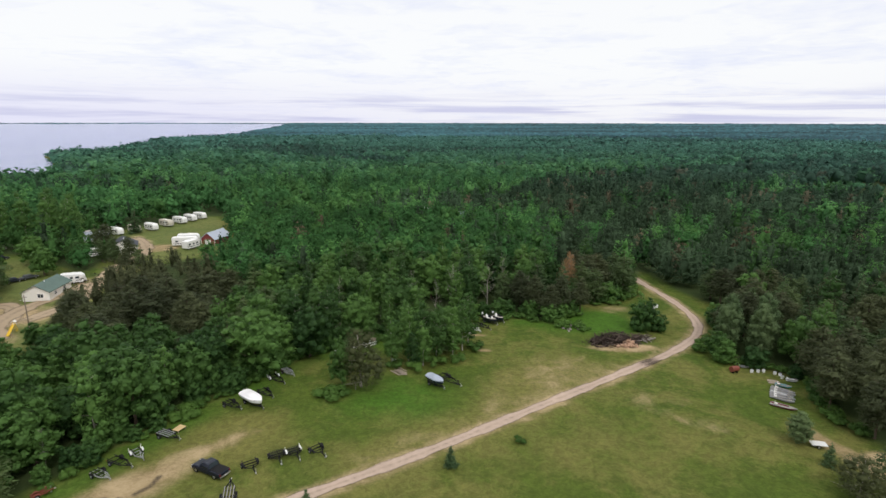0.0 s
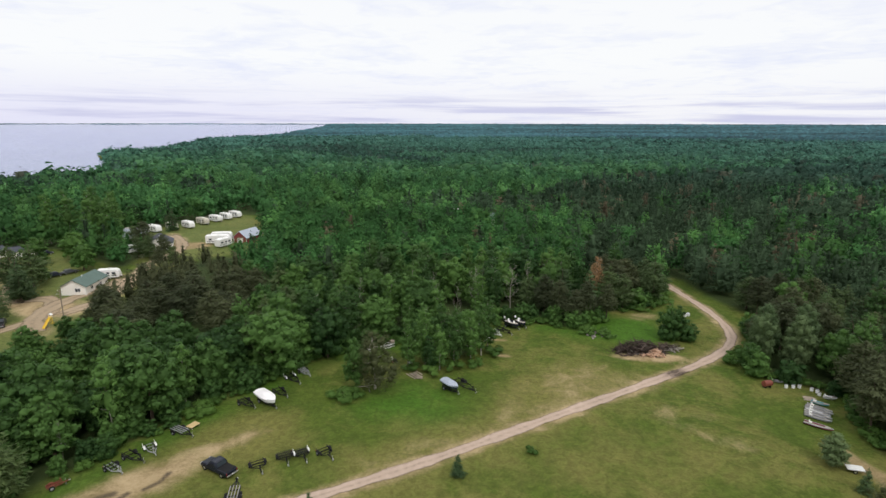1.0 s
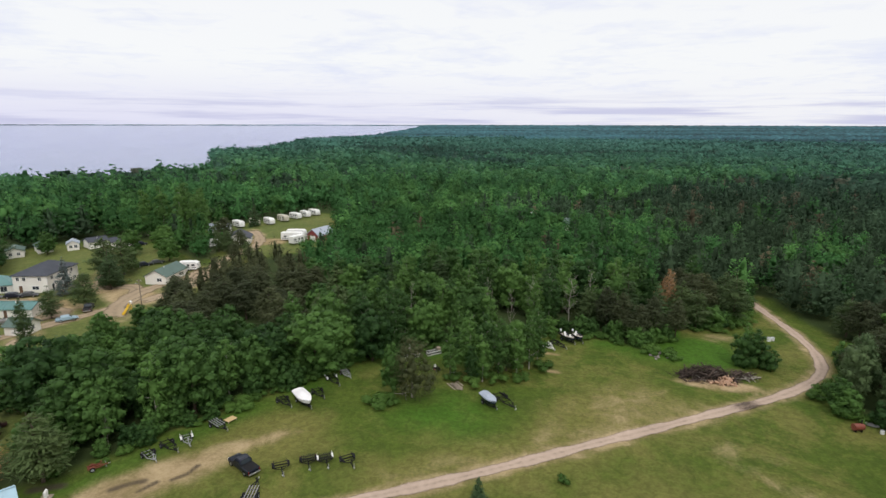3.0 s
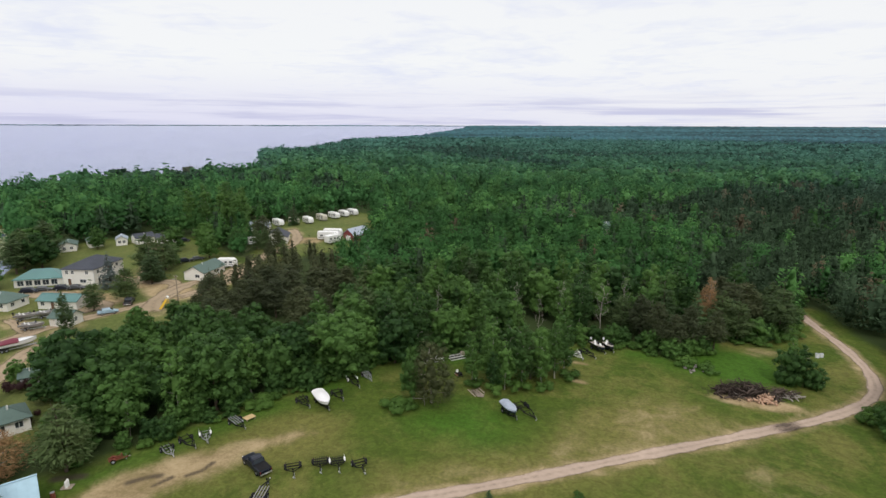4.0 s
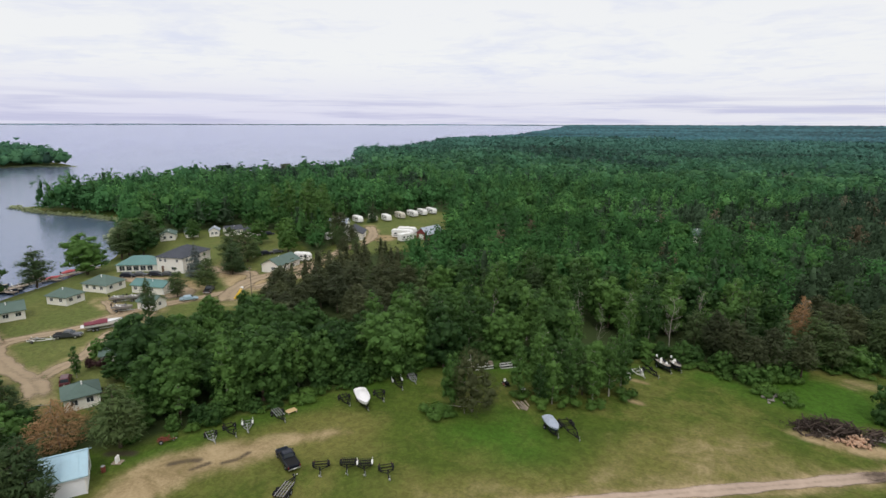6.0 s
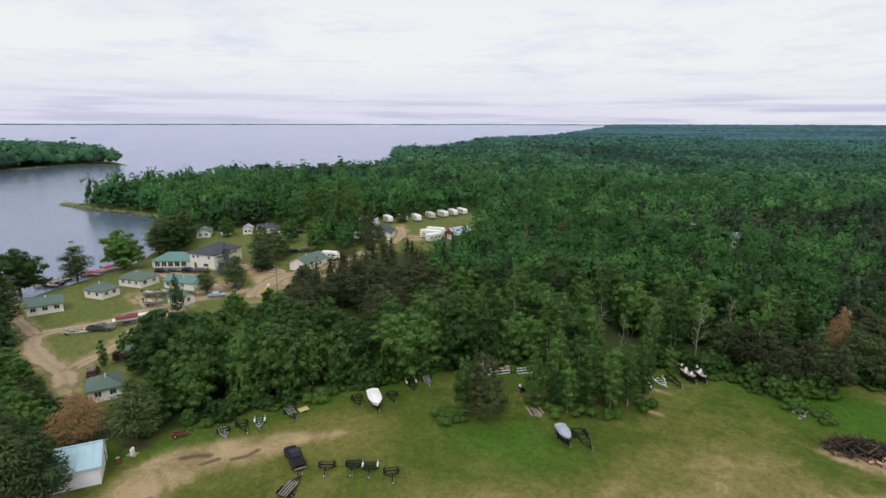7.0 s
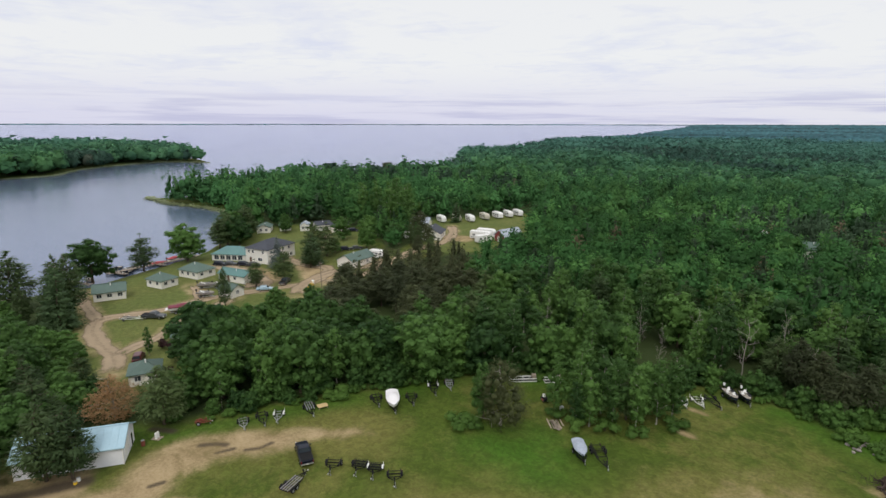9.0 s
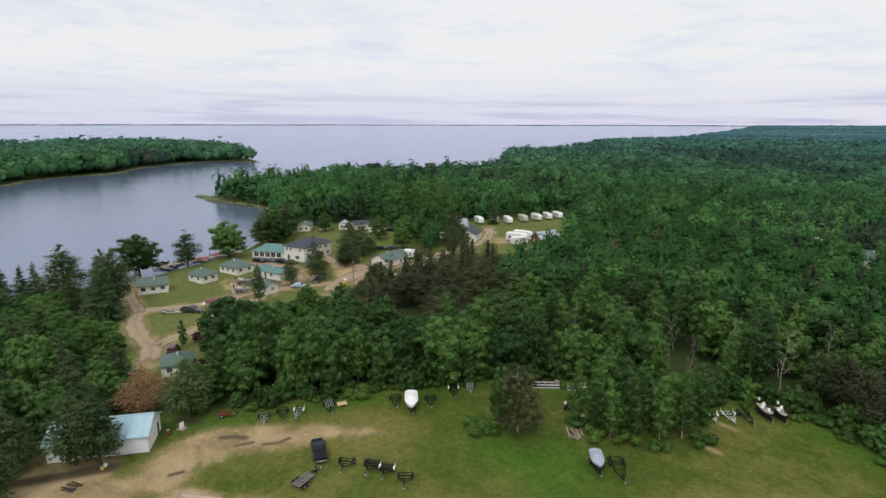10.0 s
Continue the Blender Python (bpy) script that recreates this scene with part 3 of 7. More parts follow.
def build_ground():
    ang = np.concatenate([np.arange(-48, 96, 0.36), np.arange(96, 312, 4.0)])
    rr = [0.5, 8.0, 18.0]
    while rr[-1] < 4950:
        r = rr[-1]
        rr.append(r + (0.45 if r < 92 and r > 38 else 4.0 if r <= 35 else max(0.9, 0.0125 * r) if r < 300 else 0.035 * r))
    rr = np.array(rr)
    a = np.radians(ang)
    X, Y = -np.sin(a)[None, :] * rr[:, None], np.cos(a)[None, :] * rr[:, None]
    x, y = X.ravel(), Y.ravel()
    dep = water_depth(x, y)
    z = np.where(dep > -6, LAKE_LEVEL - 0.12 * dep + far_rise(x, y), 1e9)
    z = np.minimum(land(x, y) + 0.1 * (wobble(x, y, 9) - 0.5) * (np.hypot(x, y) < 400), np.maximum(z, LAKE_LEVEL - 4 + far_rise(x, y)))
    verts = np.stack([x, y, z], 1)
    na, nr = len(ang), len(rr)
    i = np.arange(nr - 1)[:, None] * na + np.arange(na)[None, :]
    j = np.arange(nr - 1)[:, None] * na + (np.arange(na) + 1)[None, :] % na
    quads = np.stack([i, i + na, j + na, j], -1).reshape(-1, 4)
    cap = np.array([[0, k, k + 1] for k in range(1, na - 1)])
    me = array_mesh("ground", verts, quads, cap)
    me.polygons.foreach_set("use_smooth", [True] * len(me.polygons))
    # bare earth: parking apron, field centre, verges of the tracks, spots
    apron = [(-52.5, 36), (-49.5, 44.8), (-53, 50.4), (-54.2, 54), (-53.5, 58.5), (-50, 63), (-46.5, 67.2), (-42, 71.3), (-36.2, 77), (-32.6, 77.3), (-35.6, 72.5), (-38.7, 68.5), (-38.5, 64), (-41.5, 60), (-43.5, 56), (-43.5, 51.4), (-40.7, 48.2), (-43, 38)]
    dirt = 0.95 * smooth01(signed(apron, x, y), -2.5, 3.5)
    worn = [(-16, 70), (-9, 78), (1, 84), (3, 92), (10, 105), (20, 111), (28, 105), (36, 106), (33, 101), (22, 93), (10, 84), (0, 76)]
    dirt = np.maximum(dirt, 0.42 * smooth01(signed(worn, x, y), -5, 6))
    dirt = np.maximum(dirt, 0.65 * (1 - smooth01(along(TRACK, x, y), 1.0, 3.6)))
    for lane in LANES:
        dirt = np.maximum(dirt, 0.5 * (1 - smooth01(along(lane, x, y), 2.0, 5.0)))
    for cx, cy, ra, rb in ((3.6, 111.2, 2.4, 1.0), (2.5, 119.4, 2.2, 1.1), (-133, 113, 16, 6), (-140, 126, 8, 4),
                           (-114, 190, 9, 7), (-71, 112, 4.5, 4), (34, 113.8, 9, 2.8), (62, 74, 8, 2.5), (64, 68, 6, 3), (-126, 128, 8, 5), (-114, 125, 11, 7)):
        dirt = np.maximum(dirt, 1 - smooth01(np.hypot((x - cx) / ra, (y - cy) / rb), 0.45, 1.25))
    dirt = np.maximum(dirt, 0.9 * (1 - smooth01(along([(53.5, 82), (55.2, 78), (57, 75), (59, 70), (60, 62)], x, y), 0.8, 3.0)))
    dirt = np.maximum(dirt, 0.5 * (1 - smooth01(np.hypot((x - 38) / 6, (y - 139.5) / 3.5), 0.3, 1.3)))
    dirt = np.maximum(dirt, 0.3 * (1 - smooth01(along([(38, 90), (33, 92), (30, 88), (34, 84), (42, 82)], x, y), 0.5, 3.5)))
    dry = 0.1 + 0.3 * smooth01(signed(RESORT, x, y), -1, 4) + 0.5 * np.exp(-(((x + 36) / 11) ** 2 + ((y - 76) / 8) ** 2)) + 0.75 * smooth01(signed(worn, x, y), -8, 5) + 0.55 * smooth01(signed(apron, x, y), -9, 2) + 0.5 * np.exp(-(((x - 22) / 22) ** 2 + ((y - 76) / 12) ** 2)) + 0.45 * np.exp(-(((x + 12) / 16) ** 2 + ((y - 66) / 9) ** 2))
    lush = np.exp(-(((x + 14) / 12) ** 2 + ((y - 89) / 9) ** 2)) + np.exp(-(((x - 33) / 7) ** 2 + ((y - 129) / 8) ** 2)) * 2.0
    lush = lush + 0.7 * np.exp(-((signed(FIELD, x, y) - 2) / 4.0) ** 2) * (x < 30)
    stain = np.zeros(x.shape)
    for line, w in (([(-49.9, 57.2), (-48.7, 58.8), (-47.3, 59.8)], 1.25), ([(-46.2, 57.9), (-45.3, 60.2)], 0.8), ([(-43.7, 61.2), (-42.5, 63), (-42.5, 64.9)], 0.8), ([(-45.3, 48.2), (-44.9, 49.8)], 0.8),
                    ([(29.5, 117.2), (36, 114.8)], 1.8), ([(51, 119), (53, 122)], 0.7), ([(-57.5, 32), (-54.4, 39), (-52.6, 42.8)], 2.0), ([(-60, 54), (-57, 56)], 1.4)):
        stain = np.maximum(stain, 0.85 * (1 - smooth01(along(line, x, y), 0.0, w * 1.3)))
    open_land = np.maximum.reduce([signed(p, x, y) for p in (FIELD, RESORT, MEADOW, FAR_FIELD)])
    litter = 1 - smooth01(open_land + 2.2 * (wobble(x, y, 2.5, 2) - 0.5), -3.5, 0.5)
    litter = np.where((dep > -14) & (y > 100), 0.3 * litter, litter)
    dirt = np.maximum(dirt, 0.8 * (1 - smooth01(np.hypot((x + 56) / 9, (y - 37) / 8), 0.6, 1.2)))
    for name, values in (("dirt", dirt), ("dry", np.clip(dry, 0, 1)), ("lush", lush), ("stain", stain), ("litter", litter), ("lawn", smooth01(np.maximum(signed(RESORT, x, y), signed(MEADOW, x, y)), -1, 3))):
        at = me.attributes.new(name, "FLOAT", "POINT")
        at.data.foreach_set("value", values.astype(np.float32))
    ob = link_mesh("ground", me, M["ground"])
    tagged(ob, "mown grass field with worn earth and forest floor", "ground", kind="structure")

    wr = np.concatenate([[1.0, 60, 120, 200, 300, 450, 700, 1000, 1400], np.linspace(1600, 4950, 24)])
    wa = np.radians(np.arange(0, 360, 3.0))
    X, Y = -np.sin(wa)[None, :] * wr[:, None], np.cos(wa)[None, :] * wr[:, None]
    x, y = X.ravel(), Y.ravel()
    na = len(wa)
    i = np.arange(len(wr) - 1)[:, None] * na + np.arange(na)[None, :]
    j = np.arange(len(wr) - 1)[:, None] * na + (np.arange(na) + 1)[None, :] % na
    me = array_mesh("water", np.stack([x, y, LAKE_LEVEL + far_rise(x, y)], 1), np.stack([i, i + na, j + na, j], -1).reshape(-1, 4))
    me.polygons.foreach_set("use_smooth", [True] * len(me.polygons))
    tagged(link_mesh("water", me, M["water"]), "calm grey-blue lake reaching to the horizon", "lake", kind="structure")


def smooth_line(line, step=1.0):
    """Points along a Catmull-Rom curve through the given ones."""
    p = [Vector((*a, 0)) for a in line]
    p = [2 * p[0] - p[1]] + p + [2 * p[-1] - p[-2]]
    out = []
    for a, b, c, d in zip(p, p[1:], p[2:], p[3:]):
        n = max(2, int((c - b).length / step))
        for k in range(n):
            t = k / n
            out.append(0.5 * ((2 * b) + (c - a) * t + (2 * a - 5 * b + 4 * c - d) * t * t + (3 * b - a - 3 * c + d) * t ** 3))
    out.append(p[-2])
    return out


def build_road(name, line, width, lift, label, mat="track"):
    pts = smooth_line(line)
    cols = (-1.0, -0.72, -0.42, -0.12, 0.12, 0.42, 0.72, 1.0)
    edge_of = (0.0, 0.55, 0.95, 0.62, 0.62, 0.95, 0.55, 0.0)
    verts, edge = [], []
    for k, c in enumerate(pts):
        a, b = pts[max(k - 1, 0)], pts[min(k + 1, len(pts) - 1)]
        side = Vector(((b - a).y, -(b - a).x, 0)).normalized()
        w = width * (0.5 + 0.07 * math.sin(k * 0.37) + 0.05 * math.sin(k * 1.1))
        fade = min(1.0, k / 4, (len(pts) - 1 - k) / 4)
        for u, e in zip(cols, edge_of):
            q = c + side * u * w
            verts.append((q.x, q.y, ground_z(q.x, q.y) + 0.06 + lift))
            edge.append(e * fade)
    n = len(cols)
    quads = np.array([[k * n + i, k * n + i + 1, (k + 1) * n + i + 1, (k + 1) * n + i] for k in range(len(pts) - 1) for i in range(n - 1)])
    me = array_mesh(name, np.array(verts), quads)
    me.polygons.foreach_set("use_smooth", [True] * len(me.polygons))
    me.attributes.new("edge", "FLOAT", "POINT").data.foreach_set("value", np.array(edge, np.float32))
    tagged(link_mesh(name, me, M[mat]), label, "dirt road", kind="structure")


build_ground()
build_road("road_track", TRACK, 2.55, 0.0, "pale sandy two-wheel track crossing the mown field")
for k, lane in enumerate(LANES):
    build_road(f"road_lane_{k + 1}", lane, (4.8, 3.6, 4.0, 3, 6, 9, 5, 3)[k], 0.006 * (k + 1), "sandy resort lane between the cabins", "lane")
build_road("road_mud", [(34.6, 104.4), (36.4, 105.9), (38.6, 107.6), (40, 108.8)], 2.6, 0.008, "dark muddy patch on the sandy track", "mud")


# ---- trees ----
RNG = np.random.default_rng(7)


def unit(v):
    return v / np.maximum(np.linalg.norm(v, axis=-1, keepdims=True), 1e-9)


def ico():
    """A twenty-sided solid as arrays."""
    f = (1 + 5 ** 0.5) / 2
    v = unit(np.array([(-1, f, 0), (1, f, 0), (-1, -f, 0), (1, -f, 0), (0, -1, f), (0, 1, f), (0, -1, -f), (0, 1, -f), (f, 0, -1), (f, 0, 1), (-f, 0, -1), (-f, 0, 1)], float))
    t = np.array([(0, 11, 5), (0, 5, 1), (0, 1, 7), (0, 7, 10), (0, 10, 11), (1, 5, 9), (5, 11, 4), (11, 10, 2), (10, 7, 6), (7, 1, 8),
                  (3, 9, 4), (3, 4, 2), (3, 2, 6), (3, 6, 8), (3, 8, 9), (4, 9, 5), (2, 4, 11), (6, 2, 10), (8, 6, 7), (9, 8, 1)])
    return v, t


ICO_V, ICO_T = ico()


def leaf_cards(rng, centres, normals, size, loose=0.6, lift=0.3, slim=0.8, own=0.6, radial=0.0):
    """Small pointed leaf sprays at the given places, facing roughly outward, shaded with the roundness of their bough."""
    n = len(centres)
    nrm = unit(normals + rng.normal(0, loose, (n, 3)) * 0.7 + np.array([0, 0, lift]))
    lead = rng.normal(0, 1, (n, 3))
    if radial:
        lead = lead * (1 - radial) * 0.6 + unit(centres * np.array([1, 1, 0])) * radial * 1.6 + np.array([0, 0, 0.25 * radial])
    side = unit(np.cross(lead, nrm))
    fwd = np.cross(nrm, side)
    s = size * rng.uniform(0.6, 1.35, (n, 1))
    k = slim * rng.uniform(0.7, 1.1, (n, 1))
    v = np.stack([centres + fwd * s * 0.66, centres - side * s * k * 0.6 - fwd * s * 0.4, centres + side * s * k * 0.6 - fwd * s * rng.uniform(0.2, 0.5, (n, 1))], 1)
    soft = unit(normals + own * nrm + np.array([0, 0, 0.1]))
    return v.reshape(-1, 3), np.arange(n * 3).reshape(-1, 3), np.repeat(soft, 3, 0)


def on_lobes(rng, lobes, n, top_only=False, shell=0.12):
    """Points and outward normals on the skin of a cluster of ellipsoids, those buried in a neighbour left out."""
    c, r = np.array([l[:3] for l in lobes]), np.array([l[3:] for l in lobes])
    w = r[:, 0] * r[:, 1] + r[:, 0] * r[:, 2]
    pick = rng.choice(len(lobes), int(n * 1.9), p=w / w.sum())
    d = unit(rng.normal(0, 1, (len(pick), 3)))
    if top_only:
        d[:, 2] = np.abs(d[:, 2]) - 0.25
        d = unit(d)
    p = c[pick] + d * r[pick] * (1 + rng.normal(0, shell, (len(pick), 1)))
    keep = np.ones(len(pick), bool)
    for k in range(len(lobes)):
        keep &= (pick == k) | ((((p - c[k]) / (r[k] * 0.92)) ** 2).sum(1) > 1)
    p, d = p[keep][:n], unit(d[keep][:n] / r[pick][keep][:n])
    return p, d


def lobe_cores(rng, lobes, scale=0.82, rough=0.1):
    vs, ts, ns = [], [], []
    for k, l in enumerate(lobes):
        j = ICO_V * (1 + rng.normal(0, 0.14, (12, 1)))
        vs.append(np.array(l[:3]) + j * np.array(l[3:]) * scale)
        ts.append(ICO_T + 12 * k)
        ns.append(unit(ICO_V + rng.normal(0, rough, (12, 3))))
    return np.concatenate(vs), np.concatenate(ts), np.concatenate(ns)


def joined(leaves, cores):
    """Leaf sprays and the inner bodies of their clumps as one set of arrays."""
    (v, t, nn), (cv, ct, cn) = leaves, cores
    return np.concatenate([v, cv]), np.concatenate([t, ct + len(v)]), np.concatenate([nn, cn])


def crown_mesh(name, rng, lobes, n, size, loose=0.5, lift=0.25, core=0.76, top_only=False, shell=0.14, slim=0.8, radial=0.0):
    p, d = on_lobes(rng, lobes, n, top_only, shell)
    leaves = leaf_cards(rng, p, d, size, loose, lift, slim, radial=radial)
    v, t, nn = joined(leaves, lobe_cores(rng, lobes, core)) if core else leaves
    return array_mesh(name, v, None, t, nn)


def limb_mesh(name, rng, height, r, limbs, reach, low=0.35, rise=0.6, bend=0.25, twigs=0):
    """A tapered, slightly bent trunk with limbs."""
    bm = bmesh.new()
    pts = [Vector((0, 0, -0.3))]
    for k in range(1, 6):
        pts.append(Vector((rng.normal(0, bend) * k / 5, rng.normal(0, bend) * k / 5, height * k / 5)))
    for k in range(5):
        bm_tube(bm, pts[k], pts[k + 1], r * (1.25 if k == 0 else 1 - 0.17 * k), r * (1 - 0.17 * (k + 1)), 6)
    for k in range(limbs):
        t = low + (0.95 - low) * (k + rng.random()) / limbs
        i = min(4, int(t * 5))
        base = pts[i].lerp(pts[i + 1], t * 5 - i)
        a = k * 2.4 + rng.uniform(-0.4, 0.4)
        ln_ = reach * (1.15 - 0.75 * t) * rng.uniform(0.7, 1.2)
        mid = base + Vector((math.cos(a) * ln_ * 0.55, math.sin(a) * ln_ * 0.55, rise * ln_ * 0.3))
        tip = base + Vector((math.cos(a) * ln_, math.sin(a) * ln_, rise * ln_ * rng.uniform(0.6, 1.0)))
        bm_tube(bm, base, mid, r * 0.36 * (1.1 - t * 0.6), r * 0.24, 4)
        bm_tube(bm, mid, tip, r * 0.24, r * 0.07, 3)
        for _ in range(twigs):
            s = mid.lerp(tip, rng.random())
            e = s + Vector(rng.normal(0, 1, 3)) * ln_ * 0.25 + Vector((0, 0, 0.25 * ln_))
            bm_tube(bm, s, e, r * 0.13, r * 0.04, 3)
    me = bpy.data.meshes.new(name)
    bm.to_mesh(me)
    bm.free()
    return me


def clumps_on(rng, boughs, n, size, flat=0.8, low=-0.5):
    """Leaf clumps spread evenly over the skin of a few large boughs, small between large."""
    p, d = on_lobes(rng, boughs, n * 6, shell=0.04)
    keep = d[:, 2] > low
    p = p[keep]
    chosen = [0]
    gap = np.linalg.norm(p - p[0], axis=1)
    for _ in range(min(n, len(p)) - 1):
        k = int(np.argmax(gap * rng.uniform(0.75, 1.0, len(p))))
        chosen.append(k)
        gap = np.minimum(gap, np.linalg.norm(p - p[k], axis=1))
    out = []
    for k in chosen:
        s = size * rng.uniform(0.7, 1.3)
        out.append((*p[k], s * rng.uniform(0.85, 1.2), s * rng.uniform(0.85, 1.2), s * flat * rng.uniform(0.85, 1.15)))
    return out


def oak_lobes(rng, h, r, n=40):
    """A broad uneven dome: a few heavy boughs, each carrying round leaf clumps."""
    boughs = [(0, 0, h * 0.6, r * 0.66, r * 0.66, h * 0.29)]
    for k in range(5):
        a = k * 1.257 + rng.uniform(-0.35, 0.35)
        s, u = r * rng.uniform(0.4, 0.56), r * rng.uniform(0.4, 0.56)
        boughs.append((math.cos(a) * u, math.sin(a) * u, h * rng.uniform(0.4, 0.66), s, s, h * rng.uniform(0.16, 0.22)))
    for k in range(4):
        a = k * 1.57 + rng.uniform(-0.5, 0.5)
        boughs.append((math.cos(a) * r * 0.52, math.sin(a) * r * 0.52, h * rng.uniform(0.24, 0.34), r * 0.42, r * 0.42, h * 0.15))
    return [tuple([*l[:3], *[q * 0.84 for q in l[3:]]]) for l in boughs] + clumps_on(rng, boughs, n, r * 0.19 * (40 / n) ** 0.4, low=-0.75)


def birch_lobes(rng, h, r, n=24):
    """A tall narrow crown of small leaf clumps, pointed at the top."""
    boughs = [(0, 0, h * 0.5, r * 0.72, r * 0.72, h * 0.36), (rng.normal(0, 0.1) * r, 0, h * 0.76, r * 0.46, r * 0.46, h * 0.22),
              (rng.normal(0, 0.3) * r, rng.normal(0, 0.3) * r, h * 0.36, r * 0.74, r * 0.74, h * 0.2)]
    return [tuple([*l[:3], *[q * 0.8 for q in l[3:]]]) for l in boughs] + clumps_on(rng, boughs, n, r * 0.34 * (24 / n) ** 0.4, 1.05, -0.8)


def pine_lobes(rng, h, r, low=0.3, storeys=8, cone=False):
    """Tiers of flat needle clumps at the ends of the boughs, widest a third of the way up."""
    out = []
    for j in range(storeys):
        t = j / (storeys - 1)
        prof = 1.05 - 0.95 * t if cone else (0.72 + 1.1 * t if t < 0.25 else 1.0 - 0.8 * ((t - 0.25) / 0.75) ** 1.25)
        per = 4 if t < 0.75 else 3 if t < 0.95 else 1
        for i in range(per):
            a = i * 6.283 / per + j * 1.1 + rng.uniform(-0.5, 0.5)
            w = r * prof * rng.uniform(0.7, 1.15)
            s = w * rng.uniform(0.36, 0.5) + r * 0.06
            u = 0.0 if per == 1 else w * 0.58
            out.append((math.cos(a) * u, math.sin(a) * u, h * (low + (0.94 - low) * t + rng.uniform(-0.04, 0.04)), s, s, s * rng.uniform(0.3, 0.5) + h * 0.012))
    return out


def pine_crown(rng, h, r, n, size, low=0.3, storeys=10, shell=0.34, core=0.45):
    return crown_mesh("crown", rng, pine_lobes(rng, h, r, low, storeys), n, size * 1.35, 0.8, 0.5, core, shell=shell, slim=0.32, radial=0.75)


def plant(kind_name, label, category, trunk_me, trunk_mat, crown_me, crown_mat, group=""):
    root = thing(kind_name, label, category, group)
    link_mesh("trunk", trunk_me, trunk_mat, root)
    if crown_me is not None:
        link_mesh("crown", crown_me, crown_mat, root)
    return root


SPECIES = {}


def template(key, builder, count):
    SPECIES[key] = [builder(np.random.default_rng(100 * k + sum(map(ord, key)))) for k in range(count)]


def oak(rng, n=2500, size=0.4, limbs=9, clumps=40):
    h, r = 10.8, rng.uniform(3.4, 4.0)
    return (limb_mesh("trunk", rng, h * 0.75, 0.24, limbs, 3.2), M["bark"], crown_mesh("crown", rng, oak_lobes(rng, h, r, clumps), n, size), M["oak_leaf"])


def birch(rng, n=1500, size=0.33, limbs=9, clumps=24):
    h, r = 12.5, rng.uniform(1.7, 2.2)
    return (limb_mesh("trunk", rng, h * 0.95, 0.13, limbs, 1.9, 0.25, 0.9), M["birch_bark"],
            crown_mesh("crown", rng, birch_lobes(rng, h, r, clumps), n, size, core=0.6, shell=0.22), M["birch_leaf"])


def pine(rng, n=2500, size=0.46, limbs=16, low=0.2):
    h, r = 12.0, rng.uniform(2.9, 3.4)
    return (limb_mesh("trunk", rng, h * 0.95, 0.2, limbs, 2.8, 0.25, 0.2), M["bark"], pine_crown(rng, h, r, n, size, low), M["pine_leaf"])


def stand(rng):
    """A pine of the old dark stand, browner than the rest."""
    return (*pine(rng, 2300, 0.5, 12, 0.3)[:3], M["stand_leaf"])


def spruce(rng, n=1500, size=0.44):
    h, r = 11.0, 2.5
    return (limb_mesh("trunk", rng, h * 0.97, 0.16, 8, 1.4, 0.15, -0.1), M["bark"],
            crown_mesh("crown", rng, pine_lobes(rng, h, r, 0.08, 12, True), n, size * 1.3, 0.7, 0.4, 0.55, shell=0.26, slim=0.34, radial=0.75), M["spruce_leaf"])


def shrub(rng, n=420, size=0.24):
    lobes = [(rng.normal(0, 0.7), rng.normal(0, 0.7), rng.uniform(0.4, 0.9), *[rng.uniform(0.4, 0.75)] * 2, rng.uniform(0.35, 0.65)) for _ in range(8)]
    return (limb_mesh("trunk", rng, 1.0, 0.05, 5, 0.9, 0.1, 0.9, 0.1), M["bark"], crown_mesh("crown", rng, lobes, n, size, top_only=True), M["shrub_leaf"])


def rust(rng):
    h, r = 9.5, 4.3
    return (limb_mesh("trunk", rng, h * 0.95, 0.2, 16, 3.8, 0.15, 0.15), M["dead_bark"], pine_crown(rng, h, r, 4600, 0.34, 0.1, 11, 0.42, 0.0), M["rust_leaf"])


def dead(rng):
    return (limb_mesh("trunk", rng, 9.5, 0.1, 16, 2.3, 0.25, 0.7, 0.5, 8), M["dead_bark"], None, None)


def willow(rng):
    h, r = 11.5, rng.uniform(2.7, 3.2)
    return (limb_mesh("trunk", rng, h * 0.9, 0.18, 8, 2.4, 0.3, 0.8), M["bark"], crown_mesh("crown", rng, birch_lobes(rng, h, r, 36), 2600, 0.36, core=0.7, shell=0.18), M["willow_leaf"])


def ragged(rng):
    h, r = 9.6, 3.3
    return (limb_mesh("trunk", rng, h * 0.95, 0.2, 18, 3.0, 0.05, 0.3), M["dead_bark"], crown_mesh("crown", rng, birch_lobes(rng, h, 3.3, 50), 4800, 0.33, 0.9, 0.3, 0.5, shell=0.3, slim=0.32, radial=0.6), M["ragged_leaf"])


def plum(rng):
    """A rounded shrub with dark red leaves."""
    return (*shrub(rng)[:3], M["plum_leaf"])


def bush(rng):
    """A young broadleaf, leafy down to the grass."""
    h, r = 5.0, 2.4
    lobes = oak_lobes(rng, h, r, 16) + [(math.cos(a) * 1.3, math.sin(a) * 1.3, rng.uniform(0.6, 1.1), 0.9, 0.9, 0.8) for a in np.arange(0, 6.2, 1.05) + rng.random()]
    return (limb_mesh("trunk", rng, h * 0.8, 0.09, 6, 1.6, 0.1, 0.8), M["bark"], crown_mesh("crown", rng, lobes, 1000, 0.31), M["oak_leaf"])


